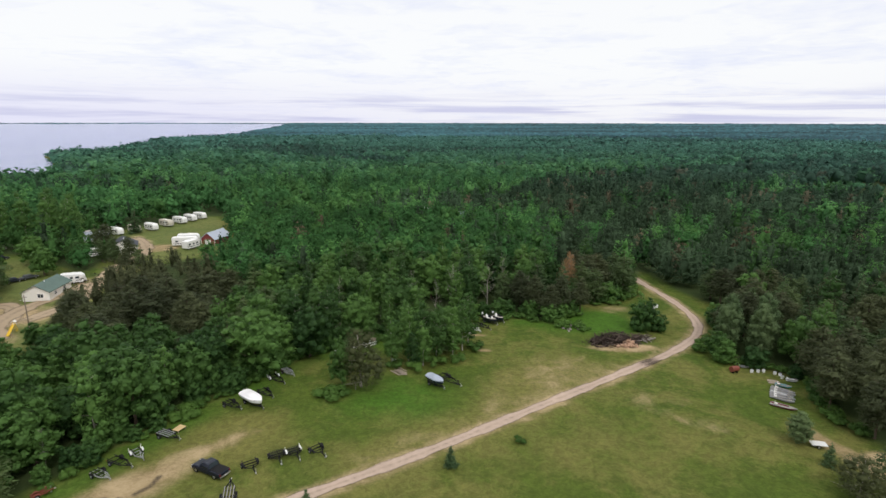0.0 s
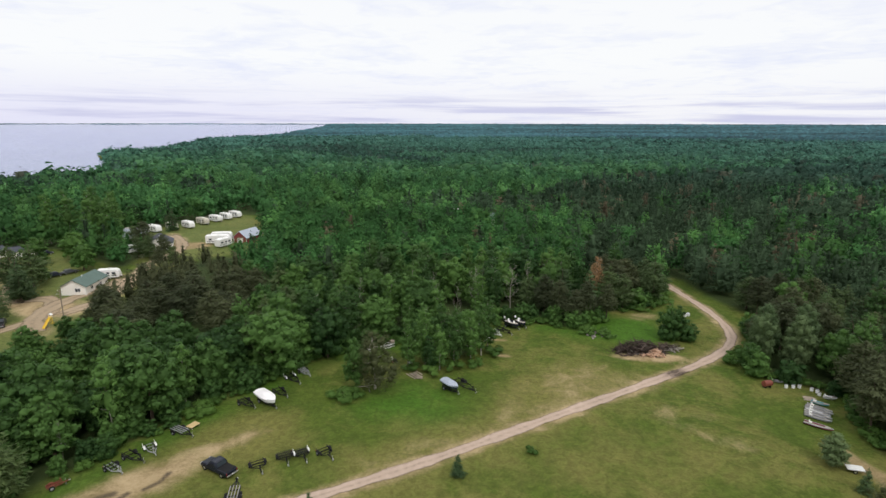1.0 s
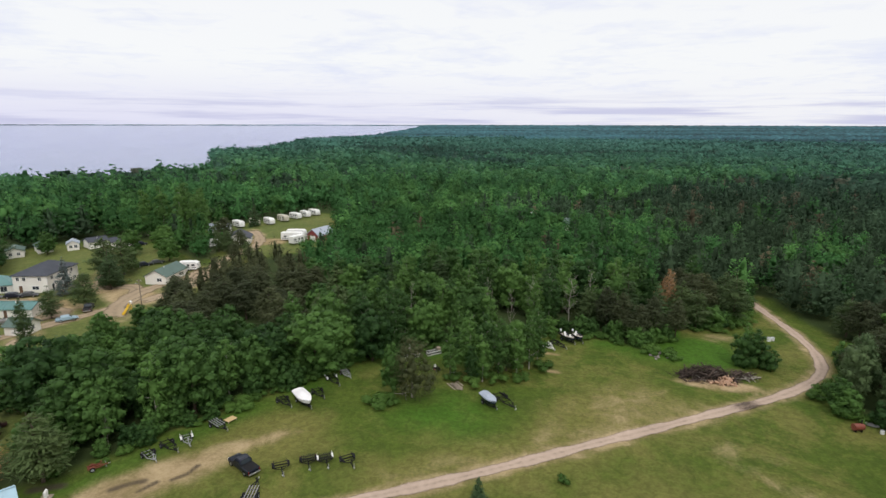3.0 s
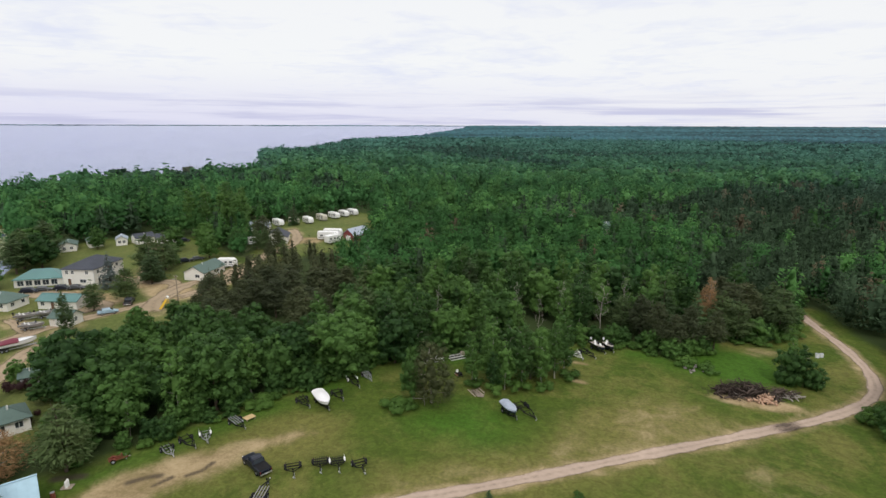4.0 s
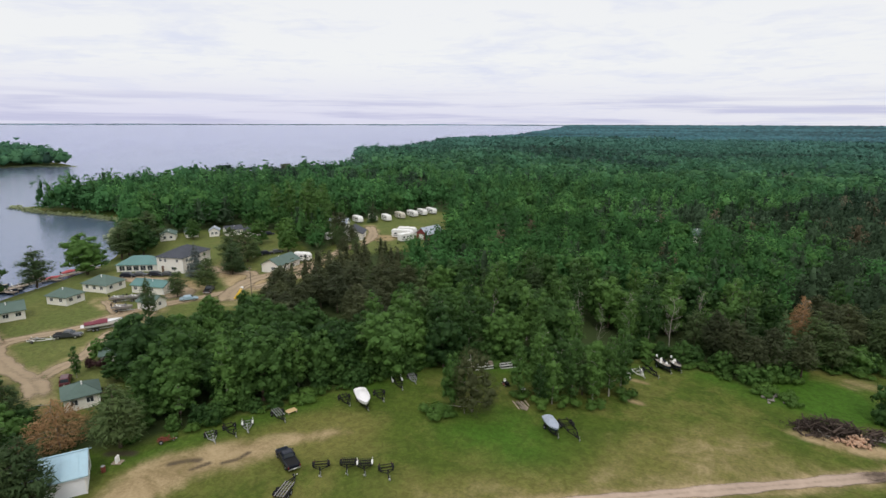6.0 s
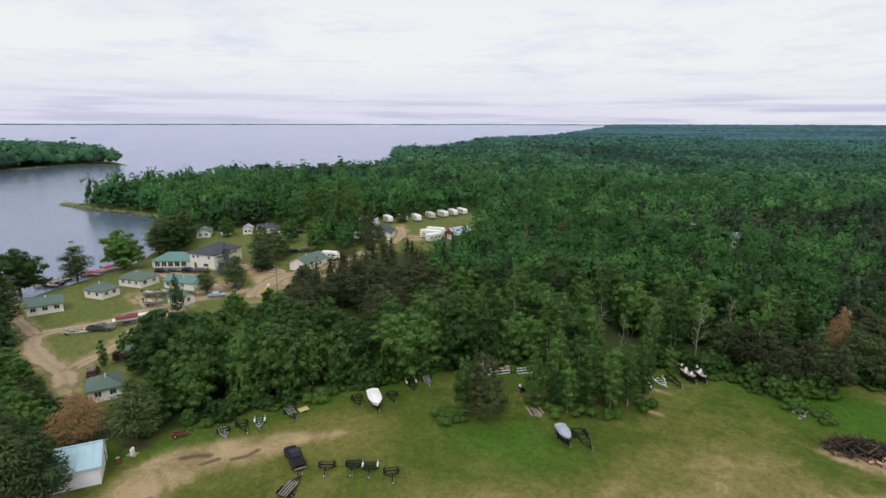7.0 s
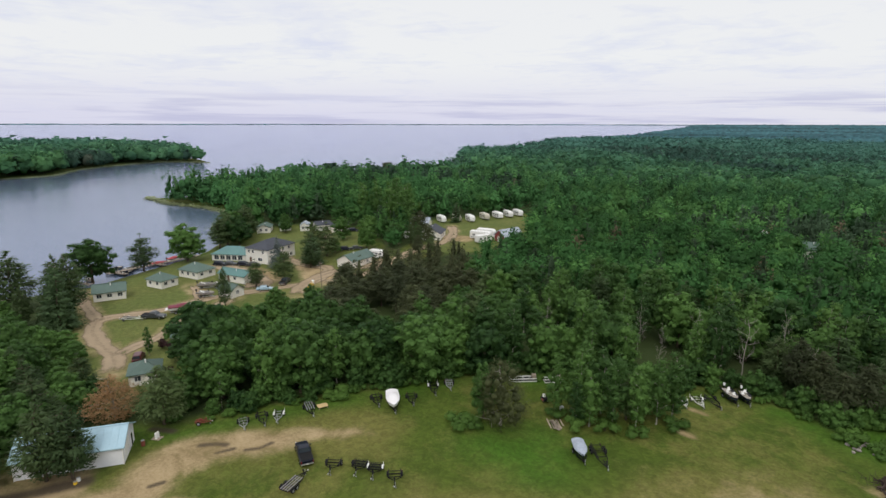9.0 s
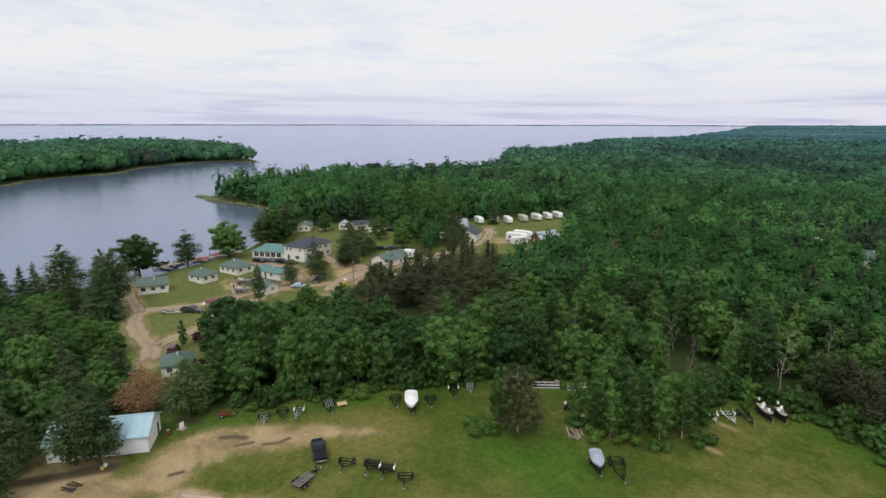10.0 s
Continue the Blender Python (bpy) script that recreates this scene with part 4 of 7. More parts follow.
def blue_spruce(rng):
    return (*spruce(rng)[:3], M["blue_leaf"])


for key, builder, count in (("oak", oak, 6), ("birch", birch, 5), ("pine", pine, 5), ("stand", stand, 4), ("spruce", spruce, 3), ("shrub", shrub, 4), ("rust", rust, 2),
                            ("dead", dead, 3), ("willow", willow, 3), ("blue", blue_spruce, 1),
                            ("oak_lo", lambda g: oak(g, 1400, 0.52, 3, 28), 6), ("birch_lo", lambda g: birch(g, 850, 0.46, 4, 18), 4), ("pine_lo", lambda g: pine(g, 1250, 0.62, 4), 5),
                            ("ragged", ragged, 2), ("bush", bush, 4), ("plum", plum, 1)):
    template(key, builder, count)

WORDS = {
    "oak": ("broadleaf_tree", "full dark green broadleaf tree in the wood", "tree"), "birch": ("birch_tree", "slender light green birch with pale trunk", "tree"),
    "pine": ("pine_tree", "dark olive pine with storeyed branches", "tree"), "spruce": ("spruce_tree", "narrow dark green conical spruce", "tree"),
    "shrub": ("shrub", "bright green leafy shrub at the wood's edge", "shrub"), "rust": ("dead_pine", "dead pine with rust-brown needles", "tree"),
    "dead": ("bare_tree", "bare grey dead tree with twisted limbs", "tree"), "willow": ("aspen_tree", "grey-green bushy tree beside the field", "tree"),
    "ragged": ("scrub_pine", "brownish ragged scrub pine alone in the field", "tree"), "bush": ("young_tree", "young leafy tree at the wood's edge", "tree"),
    "plum": ("shrub", "rounded dark red-leaved shrub beside a cabin", "shrub"),
    "stand": ("pine_tree", "tall brownish dark pine in the old stand", "tree"),
    "blue": ("blue_spruce", "blue-grey spruce in front of the lodge", "tree"),
}
PLANTED, TREE_SPOTS = {}, []


def put_tree(key, x, y, size=1.0, wide=1.0, label=""):
    """Stands one tree on the ground; all of a shape share their meshes."""
    base = key.split("_")[0]
    variants = SPECIES[key]
    k = len(TREE_SPOTS) * 7 % len(variants)
    m = pose(x, y, ground_z(x, y), 0, 0, RNG.uniform(0, 360)) @ Matrix.Diagonal((size * wide, size * wide, size, 1))
    TREE_SPOTS.append((x, y))
    if (key, k) not in PLANTED:
        name, words, cat = WORDS[base]
        PLANTED[key, k] = plant(name, words, cat, *variants[k], group={"shrub": "edge shrubs", "bush": "edge shrubs", "plum": "edge shrubs"}.get(base, "woodland trees"))
        PLANTED[key, k].matrix_basis = m
        ob = PLANTED[key, k]
    else:
        src = PLANTED[key, k]
        keep = src.matrix_basis.copy()
        src.matrix_basis = Matrix.Identity(4)
        ob = copy_thing(src, m)
        src.matrix_basis = keep
    if label:
        tagged(ob, label)
    return ob


def open_distance(x, y):
    """How far inside open land a place is (negative in the wood)."""
    d = np.maximum.reduce([signed(p, x, y) for p in (FIELD, RESORT, MEADOW, FAR_FIELD)])
    return np.maximum(d, water_depth(x, y) + np.where(np.asarray(x) < -215, 1.2, 3.0))


def pine_share(x, y):
    """How much of the wood is conifer."""
    s = 0.10 + 0.22 * (wobble(x, y, 60, 1.0) > 0.62)
    s = np.where((x < -20) & (y < 112), 0.03, s)
    s = np.where(signed(PINES, x, y) > 0, 0.97, s)
    right = smooth01(x - 0.12 * (y - 150), 8, 34) * smooth01(y, 122, 142)
    s = np.maximum(s, np.where(np.hypot(x - 12, y - 14) < 190, 0.9, 0.5 + 0.45 * (wobble(x, y, 24, 5.0) > 0.45)) * right)
    s = np.where((x > 58) & (y < 140), 0.88, s)
    s = np.where((x < -53) & (y < 58) & (x > -130), np.where(x < -88, 0.35, 0.5), s)
    s = np.where((x < -125) & (x > -215) & (y < 150) & (y > 20), 0.8, s)
    return s


# circles without trees: buildings, and gaps opened to fit the camera's view
KEEP_CLEAR = [(-57.5, 43, 9), (-80, 59.3, 5.2), (-74, 57.6, 6.0), (-89, 70.5, 4.5), (-64.6, 54.8, 3.6), (-106.5, 141, 6.5), (-104.5, 131, 6), (-22.5, 273, 4.6), (-6, 263, 5.4), (-116.5, 54.4, 3.4), (-120, 184, 7.5), (-117, 176, 5), (-138, 194, 7), (-135, 188, 5)]
SPECIAL = [
    ("oak", -41, 96.5, 1.28, 1.12, "large round-crowned oak beside the covered boat"), ("oak", -33, 105.5, 1.1, 1.0, ""), ("oak", -49, 88.5, 1.0, 1.1, ""),
    ("ragged", -19.8, 92.9, 1.14, 1.0, ""), ("oak", -23.3, 92.9, 0.98, 0.66, "slender green broadleaf leaning on the scrub pine"), ("shrub", -14.5, 101.5, 1.0, 1.2, ""), ("shrub", -10.5, 101.2, 1.25, 1.1, ""), ("shrub", -6.5, 103, 1.25, 1.1, ""), ("shrub", -2, 105.5, 1.0, 1.2, ""), ("shrub", 1.4, 111.5, 1.25, 1.1, ""), ("birch", -11, 101.8, 0.6, 1.3, ""), ("birch", -15.5, 103, 0.8, 1.1, ""), ("birch", -12.2, 104.5, 0.95, 1.1, ""), ("birch", -9, 102.5, 0.75, 1.2, ""),
    ("birch", -6.5, 105.5, 0.95, 1.1, ""), ("birch", -3.2, 107, 0.9, 1.1, ""), ("birch", -1.2, 110.5, 0.9, 1.1, ""), ("pine", -5.5, 108.5, 0.7, 1.0, ""), ("birch", -9.5, 107.5, 0.95, 1.2, ""),
    ("birch", -13, 108, 0.95, 1.1, ""), ("birch", 0, 114, 0.95, 1.1, ""), ("oak", -4, 113, 0.9, 0.9, ""), ("spruce", -2.2, 69.2, 0.34, 1.25, "young spruce sapling alone in the field"),
    ("bush", 40.8, 124.8, 1.55, 0.75, "tall leafy bush beside the log pile"), ("birch", 43, 125.6, 0.62, 1.2, ""), ("bush", 44.6, 124.4, 1.0, 0.9, ""), ("birch", 41.2, 127, 0.66, 1.1, ""), ("willow", 51, 78.3, 0.43, 1.6, "round grey-green bushy tree beside stored boats"),
    ("ragged", 51.5, 65.5, 0.62, 1.5, "broad low pine at the edge of the field"), ("pine", 57, 66, 0.75, 1.2, ""), ("spruce", 52, 72.5, 0.35, 1.2, ""), ("spruce", -20.5, 60.5, 0.22, 1.4, ""), ("shrub", 8, 76.2, 0.7, 0.9, ""), ("shrub", -24.5, 88.7, 1.3, 1.25, "rounded green shrub on the field"),
    ("shrub", -23, 89.6, 1.1, 1.2, ""), ("willow", 55, 112.5, 0.95, 1.0, ""), ("willow", 60.5, 110, 1.0, 1.0, ""), ("oak", 67, 108, 1.0, 0.9, ""), ("willow", 57.5, 117, 1.0, 1.0, ""), ("willow", 64, 115, 1.05, 1.0, ""),
    ("pine", 71, 112, 1.05, 1.0, ""), ("oak", 52, 109.5, 0.6, 0.95, ""), ("stand", 61.5, 88, 0.95, 1.1, ""), ("stand", 64.5, 93.5, 1.0, 1.1, ""), ("stand", 67, 86, 1.05, 1.1, ""), ("stand", 66, 99.5, 1.0, 1.1, ""), ("stand", 72, 92, 1.05, 1.1, ""), ("stand", 63.5, 80, 0.9, 1.1, ""), ("oak", 70, 80, 0.8, 1.0, ""), ("rust", -67.8, 51, 0.86, 1.1, "spreading dead pine with rust-orange needles behind the shed"), ("pine", -60.2, 55.8, 0.92, 1.25, "olive pine beside the dead pine"), ("pine", -56.8, 39, 1.0, 1.12, "tall pine with bare lower trunk before the shed"), ("pine", -54.6, 41.6, 0.96, 1.12, "tall pine with bare lower trunk before the shed"),
    ("pine", -61.5, 31.5, 0.9, 1.15, ""), ("pine", -54, 30, 0.8, 1.0, ""), ("rust", 28.3, 152.5, 1.35, 0.5, "narrow dead pine with rust-brown needles"), ("dead", 15.5, 137.2, 1.0, 1.15, "bare grey dead tree at the edge of the wood"), ("dead", 4.6, 135.6, 1.4, 0.9, ""), ("dead", -4.2, 137, 1.3, 0.8, ""), ("dead", -14.6, 133.2, 1.2, 0.7, ""), ("dead", -31, 124, 1.25, 0.5, ""), ("dead", 9.5, 145, 1.35, 0.6, ""), ("dead", -8, 128, 1.15, 0.5, ""), ("dead", -45, 112, 1.1, 0.45, ""),
    ("dead", -20.5, 91.6, 0.33, 1.5, ""), ("shrub", 22.6, 125.6, 0.9, 1.2, ""), ("shrub", 26.4, 126.0, 0.9, 1.3, ""), ("shrub", 27.5, 123.6, 0.7, 1.2, ""), ("plum", -79.3, 63.2, 1.1, 1.0, ""), ("plum", -92.6, 69.0, 1.7, 0.8, ""), ("birch", -90.8, 64.5, 0.52, 1.0, "thin young tree beside the sandy lane"), ("dead", -58.3, 64.7, 0.75, 0.35, "thin pale snag before the trees"),
    ("oak", -161.5, 73.5, 1.35, 1.2, "broad green shade tree on the lake shore"), ("oak", -167.5, 105, 1.35, 1.2, "broad green shade tree on the lake shore"), ("pine", -165, 89.5, 1.05, 1.35, ""),
    ("spruce", -160, 38.5, 0.95, 1.25, ""), ("spruce", -159, 43, 0.9, 1.2, ""), ("spruce", -157.5, 46, 0.98, 1.1, ""), ("spruce", -153, 37, 1.05, 1.3, ""), ("spruce", -147, 30, 1.1, 1.3, ""), ("spruce", -152, 32, 1.0, 1.2, ""), ("pine", -145.4, 51.5, 1.38, 1.25, "tall pine with long level boughs at the harbour"),
    ("pine", -130.5, 50.4, 0.84, 0.95, "small yellow-green pine before taller pines"), ("spruce", -121, 55.8, 1.6, 1.0, "tall dense dark spruce beside the sandy lane"), ("spruce", -124.6, 56.6, 1.5, 1.05, "tall dense dark spruce beside the sandy lane"), ("pine", -130.5, 60.6, 1.45, 0.85, ""), ("pine", -134, 58.5, 1.35, 0.95, ""), ("spruce", -128.5, 57.5, 1.45, 1.0, ""),
    ("oak", -115.5, 45.5, 0.72, 1.3, ""), ("oak", -121, 43.5, 0.7, 1.3, ""), ("oak", -109.5, 48.5, 0.62, 1.35, ""), ("oak", -126.5, 39, 0.72, 1.3, ""), ("oak", -131.5, 43.5, 0.7, 1.3, ""), ("oak", -125.5, 47, 0.6, 1.2, ""), ("oak", -137.5, 42, 0.68, 1.2, ""), ("oak", -138.5, 47.5, 0.55, 1.2, ""), ("oak", -119, 37, 0.8, 1.2, ""), ("oak", -132, 35, 0.85, 1.25, ""), ("oak", -112, 40, 0.75, 1.25, ""), ("oak", -104.5, 52.6, 0.52, 1.3, ""), ("pine", -141, 36, 0.9, 1.2, ""),
    ("stand", 20.4, 131.6, 0.8, 1.0, ""), ("stand", 23.2, 134.4, 0.9, 1.0, ""), ("stand", 16.8, 135.4, 0.9, 1.0, ""), ("stand", 28.6, 135.6, 0.85, 1.0, ""), ("stand", 13.4, 137.6, 0.95, 1.0, ""),
    ("oak", -92.8, 76.4, 0.8, 1.3, "round broadleaf between the lane and the hut"), ("oak", -82.5, 69, 0.62, 1.5, "broad low broadleaf beside the small hut"), ("oak", -88.5, 80.5, 0.75, 1.2, ""), ("oak", -97.5, 52.6, 0.5, 1.3, ""),
    ("pine", -182, 127, 1.2, 1.4, ""), ("oak", -187, 133, 1.2, 1.1, ""), ("pine", -178, 122, 1.05, 1.4, ""), ("pine", -119.5, 114.5, 0.9, 1.15, ""), ("pine", -120.2, 105.3, 0.72, 1.15, ""),
    ("blue", -134, 121, 1.05, 1.15, ""), ("oak", -176, 129, 1.2, 1.1, ""), ("pine", -185, 137, 1.25, 1.45, ""), ("birch", -152, 188, 1.6, 1.1, ""), ("birch", -147, 192, 1.5, 1.2, ""), ("birch", -156, 194, 1.65, 1.1, ""), ("birch", -160, 200, 1.6, 1.2, ""), ("birch", -143, 186, 1.4, 1.2, ""), ("birch", -163, 190, 1.6, 1.1, ""), ("birch", -150, 197, 1.5, 1.1, ""), ("birch", -168, 186, 1.5, 1.1, ""), ("spruce", -129, 131.5, 1.1, 1.5, ""), ("pine", -138, 138, 1.1, 1.35, ""), ("pine", -134, 141, 1.05, 1.3, ""), ("oak", -136, 146, 0.55, 1.0, ""),
    ("pine", -108.5, 90, 1.0, 0.55, "tall thin sparse pine beside the lane"), ("oak", -181, 153, 0.85, 0.9, ""), ("oak", -150, 160, 0.95, 1.0, ""), ("oak", -131, 157, 0.9, 1.0, ""), ("shrub", -133, 124, 1.0, 1.2, ""), ("stand", -127, 181.5, 0.95, 1.2, ""), ("stand", -107, 160.5, 0.7, 1.0, ""), ("pine", -117, 170, 0.75, 1.0, ""), ("pine", -120, 174, 0.72, 1.0, ""), ("stand", -112.5, 171.5, 0.8, 1.0, ""), ("pine", -122.5, 172, 0.7, 1.0, ""), ("bush", -160, 222, 2.0, 1.0, ""), ("shrub", -158, 226, 4.5, 0.9, "tall light green young tree by the meadow"), ("shrub", -165.5, 220, 4.5, 0.9, "tall light green young tree by the meadow"), ("oak", -143, 168, 0.95, 1.1, ""), ("oak", -140, 174, 0.8, 1.1, ""), ("pine", -126, 128.5, 0.85, 1.2, ""),
    ("spruce", -137.6, 215.6, 0.95, 1.15, ""), ("pine", -131, 182, 0.85, 1.1, ""), ("pine", -106, 166, 0.6, 1.1, ""), ("oak", -128, 168, 0.8, 1.0, ""), ("oak", -95, 71, 0.5, 0.9, ""),
]
for key, x, y, size, wide, words in SPECIAL:
    put_tree(key, x, y, size, wide, words)


def spread(x0, x1, y0, y1, step, jitter=0.42):
    """Jittered rows of places."""
    gx, gy = np.meshgrid(np.arange(x0, x1, step), np.arange(y0, y1, step * 0.9))
    gx = gx + (np.arange(gx.shape[0]) % 2)[:, None] * step * 0.5
    x, y = gx.ravel(), gy.ravel()
    return x + RNG.uniform(-jitter, jitter, len(x)) * step, y + RNG.uniform(-jitter, jitter, len(y)) * step


def in_view_sector(x, y, lo=-50.0, hi=98.0):
    b = np.degrees(np.arctan2(-(x - 10), y - 5))
    return (b > lo) & (b < hi)


NEAR = 152.0


def near_zone(x, y):
    """Where trees stand singly: close by, and along the harbour."""
    r = np.hypot(x - 12, y - 14)
    return (r < NEAR) | ((x < -95) & (y < 62) & (r < 205))


px, py = spread(-200, 150, -30, 175, 6.2)
d_open = open_distance(px, py)
near = near_zone(px, py)
harbour = (px < -114) & (px > -172) & (py > 28) & (py < 68)
keep = (d_open < -1.2) & near & ~harbour & in_view_sector(px, py) & (np.hypot(px + 71, py - 112) > 5.0)
for hx, hy, hr in KEEP_CLEAR:
    keep &= np.hypot(px - hx, py - hy) > hr
for sx, sy in TREE_SPOTS:
    keep &= np.hypot(px - sx, py - sy) > 3.6
px, py, d_open = px[keep], py[keep], d_open[keep]
shares = pine_share(px, py)


def low_growth(x, y):
    """Trees kept low between the field and the cabins, sized to fit the camera's view."""
    if -100 < x < -62 and 42 < y < 70:
        return 0.78
    if math.hypot(x + 66.5, y - 104.5) < 8:
        return 0.6
    if -108 < x < -80 and 66 < y < 100:
        return 0.58
    if 0.8 * y < -x < 0.98 * y and math.hypot(x, y) > 98 and y > 66 and x > -104:
        return 0.55
    return 1.0


for x, y, dd, sh in zip(px, py, d_open, shares):
    low = low_growth(x, y)
    if low < 1:
        put_tree("bush", x + 2.6, y + 1.2, RNG.uniform(0.7, 1.2), 1.1)
    u, far = RNG.random(), math.hypot(x - 12, y - 14) > 112 and dd < -7
    tail = "_lo" if far else ""
    if u < sh:
        if RNG.random() < (0.75 if x < -100 and y < 75 else 0.22) and signed(PINES, x, y) < 0:
            put_tree("spruce", x, y, RNG.uniform(0.8, 1.15) * low * (1.25 if x < -110 and y < 75 else 1.0), 1.25 if x < -100 else 1.05)
        else:
            put_tree("stand" if signed(PINES, x, y) > 0 or (x > 12 and (y > 118 or x > 55) and RNG.random() < 0.7) else "pine" + tail, x, y, low * RNG.uniform(0.8, 1.08) * (0.88 if signed(PINES, x, y) > 0 else 1.0), 1.3 if signed(PINES, x, y) > 0 else 1.15)
    elif u < sh + (1 - sh) * (0.7 if x > -42 and y > 92 else 0.2):
        put_tree("birch" + tail, x, y, RNG.uniform(0.68, 1.25) * low, 1.15)
    else:
        put_tree("oak" + tail, x, y, RNG.uniform(0.74, 1.36) * low, RNG.uniform(0.9, 1.12))

# low growth along the field's edge
for k, p in enumerate(smooth_line(FIELD[1:21], 1.9) + smooth_line(FIELD[19:25], 2.2) + smooth_line(FIELD[29:42], 2.4)):
    a, r = RNG.uniform(0, 6.28), abs(RNG.normal(0, 1.3))
    x, y = p.x + math.cos(a) * r, p.y + math.sin(a) * r
    inward = float(signed(FIELD, x, y))
    if math.hypot(x + 58.5, y - 57.5) < 4.5:
        continue
    if RNG.random() < 0.5 and inward < 0.2:
        put_tree("bush", x, y, RNG.uniform(0.5, 1.15), RNG.uniform(0.85, 1.15))
    elif inward < 1.2:
        put_tree("shrub", x, y, RNG.uniform(0.45, 1.3), RNG.uniform(0.9, 1.3))


# young trees fill the wood's edge behind the low growth
for p in smooth_line(FIELD[2:21], 2.7) + smooth_line(FIELD[19:25], 3.0):
    for depth in (-3.0,):
        a = RNG.uniform(0, 6.28)
        for _ in range(8):
            x, y = p.x + math.cos(a) * abs(depth), p.y + math.sin(a) * abs(depth)
            if abs(float(signed(FIELD, x, y)) - depth) < 1.0:
                put_tree("bush", x, y, RNG.uniform(0.55, 1.15), RNG.uniform(0.8, 1.05))
                break
            a += 0.8


# ---- the rest of the forest, as one mass per belt ----
LEAF_OAK, LEAF_LIGHT, LEAF_PINE, LEAF_RUST = (np.array(c) for c in ((0.047, 0.122, 0.038), (0.074, 0.17, 0.048), (0.046, 0.076, 0.04), (0.12, 0.1, 0.062)))
# leaf colours for far off, with distance haze mixed into the green
LEAF_FAR_HAZE, LEAF_HORIZON_HAZE = np.array((0.052, 0.122, 0.1)), np.array((0.05, 0.115, 0.118))


def wood_tints(x, y, sh):
    n = len(x)
    u = RNG.random(n)
    con = u < sh
    light = (RNG.random(n) < 0.25 + 0.4 * (wobble(x, y, 45, 4.0) > 0.6)) & ~con
    t = np.where(con[:, None], LEAF_PINE, np.where(light[:, None], LEAF_LIGHT, LEAF_OAK))
    t = np.where(((RNG.random(n) < 0.05) & con)[:, None], LEAF_RUST, t)
    # the old stand is browner; distance haze is put into the leaf colour, blue-green
    old = (signed(PINES, x, y) > 0) & con
    t = np.where(old[:, None], np.array((0.06, 0.068, 0.034)), t)
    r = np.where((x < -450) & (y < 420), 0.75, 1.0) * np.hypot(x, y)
    haze_mix, blue = (0.85 * np.where(con, 0.95 * smooth01(r, 180, 700), smooth01(r, 190, 900)))[:, None], smooth01(r, 700, 1800)[:, None]
    t = t * (1 - haze_mix) + (LEAF_FAR_HAZE * (1 - blue) + LEAF_HORIZON_HAZE * blue) * np.where(con, 0.66, 1.1)[:, None] * haze_mix
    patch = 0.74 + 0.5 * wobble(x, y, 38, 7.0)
    # haze also evens out and lightens the tones further off
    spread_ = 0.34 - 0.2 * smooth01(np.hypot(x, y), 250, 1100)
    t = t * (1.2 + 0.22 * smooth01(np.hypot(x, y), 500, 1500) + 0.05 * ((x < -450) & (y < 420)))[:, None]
    return t * (1 + spread_ * RNG.uniform(-1, 1, n))[:, None] * patch[:, None], con


def far_pine_share(x, y):
    s = pine_share(x, y)
    r = np.hypot(x, y)
    band = smooth01(wobble(x * 0.45 + y * 0.2, y * 1.4 - x * 0.5, 120, 2.2), 0.55, 0.75)
    s = np.where(r > 260, np.clip(0.08 + 0.85 * band + 0.3 * smooth01(x, 0, 300), 0, 0.92), s)
    for stand in DARK_STANDS:
        s = np.where(signed(stand, x, y) > 0, 0.97, s)
    return s


def wood_shapes(cards, size):
    """Unit-high crowns: six broad, three tall and narrow, five pines, two cones; as leaf sprays round inner bodies."""
    g = np.random.default_rng(5)
    near, mid = cards > 180, cards > 60
    shapes = []
    for k in range(6):
        lob = oak_lobes(g, 1.0, g.uniform(0.3, 0.36), 20 if near else 11)
        if not mid:
            lob = [(0, 0, 0.5, 0.36, 0.36, 0.4)] + [(math.cos(a) * 0.2, math.sin(a) * 0.2, g.uniform(0.55, 0.75), 0.2, 0.2, 0.18) for a in (k, k + 2.1, k + 4.2)]
        p, d = on_lobes(g, lob, cards, not mid)
        shapes.append(joined(leaf_cards(g, p, d, size, 0.6 if mid else 0.35, 0.3 if mid else 0.1, own=0.9 if mid else 0.4), lobe_cores(g, lob[:10] if mid else lob[:1], 0.62 if near else 0.68 if mid else 0.86, 0.6 if mid else 0.2)))
    for k in range(3):
        lob = birch_lobes(g, 1.0, 0.21, 14 if near else 8) if mid else [(0, 0, 0.46, 0.2, 0.2, 0.44), (0.05, 0, 0.68, 0.15, 0.15, 0.26)]
        p, d = on_lobes(g, lob, int(cards * 0.8), not mid, 0.2)
        shapes.append(joined(leaf_cards(g, p, d, size * 0.85, 0.6, 0.2, own=0.9), lobe_cores(g, lob[:3] if mid else lob[:2], 0.72, 0.6)))
    for k in range(7):
        cone, wide = k > 4, 0.2 if k > 4 else g.uniform(0.25, 0.33)
        lob = pine_lobes(g, 1.0, wide, 0.16, 6 if mid else 3, cone)
        if not mid:
            lob = [(0, 0, 0.42, wide * 0.9, wide * 0.9, 0.4)] + lob[4:]
        p, d = on_lobes(g, lob, int(cards * 1.2), not mid, 0.22)
        body = [(0, 0, 0.36, wide * 0.4, wide * 0.4, 0.3), (0, 0, 0.64, wide * 0.2, wide * 0.2, 0.26)] if mid else lob[:1]
        shapes.append(joined(leaf_cards(g, p, d, size * (0.95 if mid else 0.9), 0.9, 0.15, slim=0.6, own=0.9), lobe_cores(g, body, 0.86, 0.6)))
    return shapes


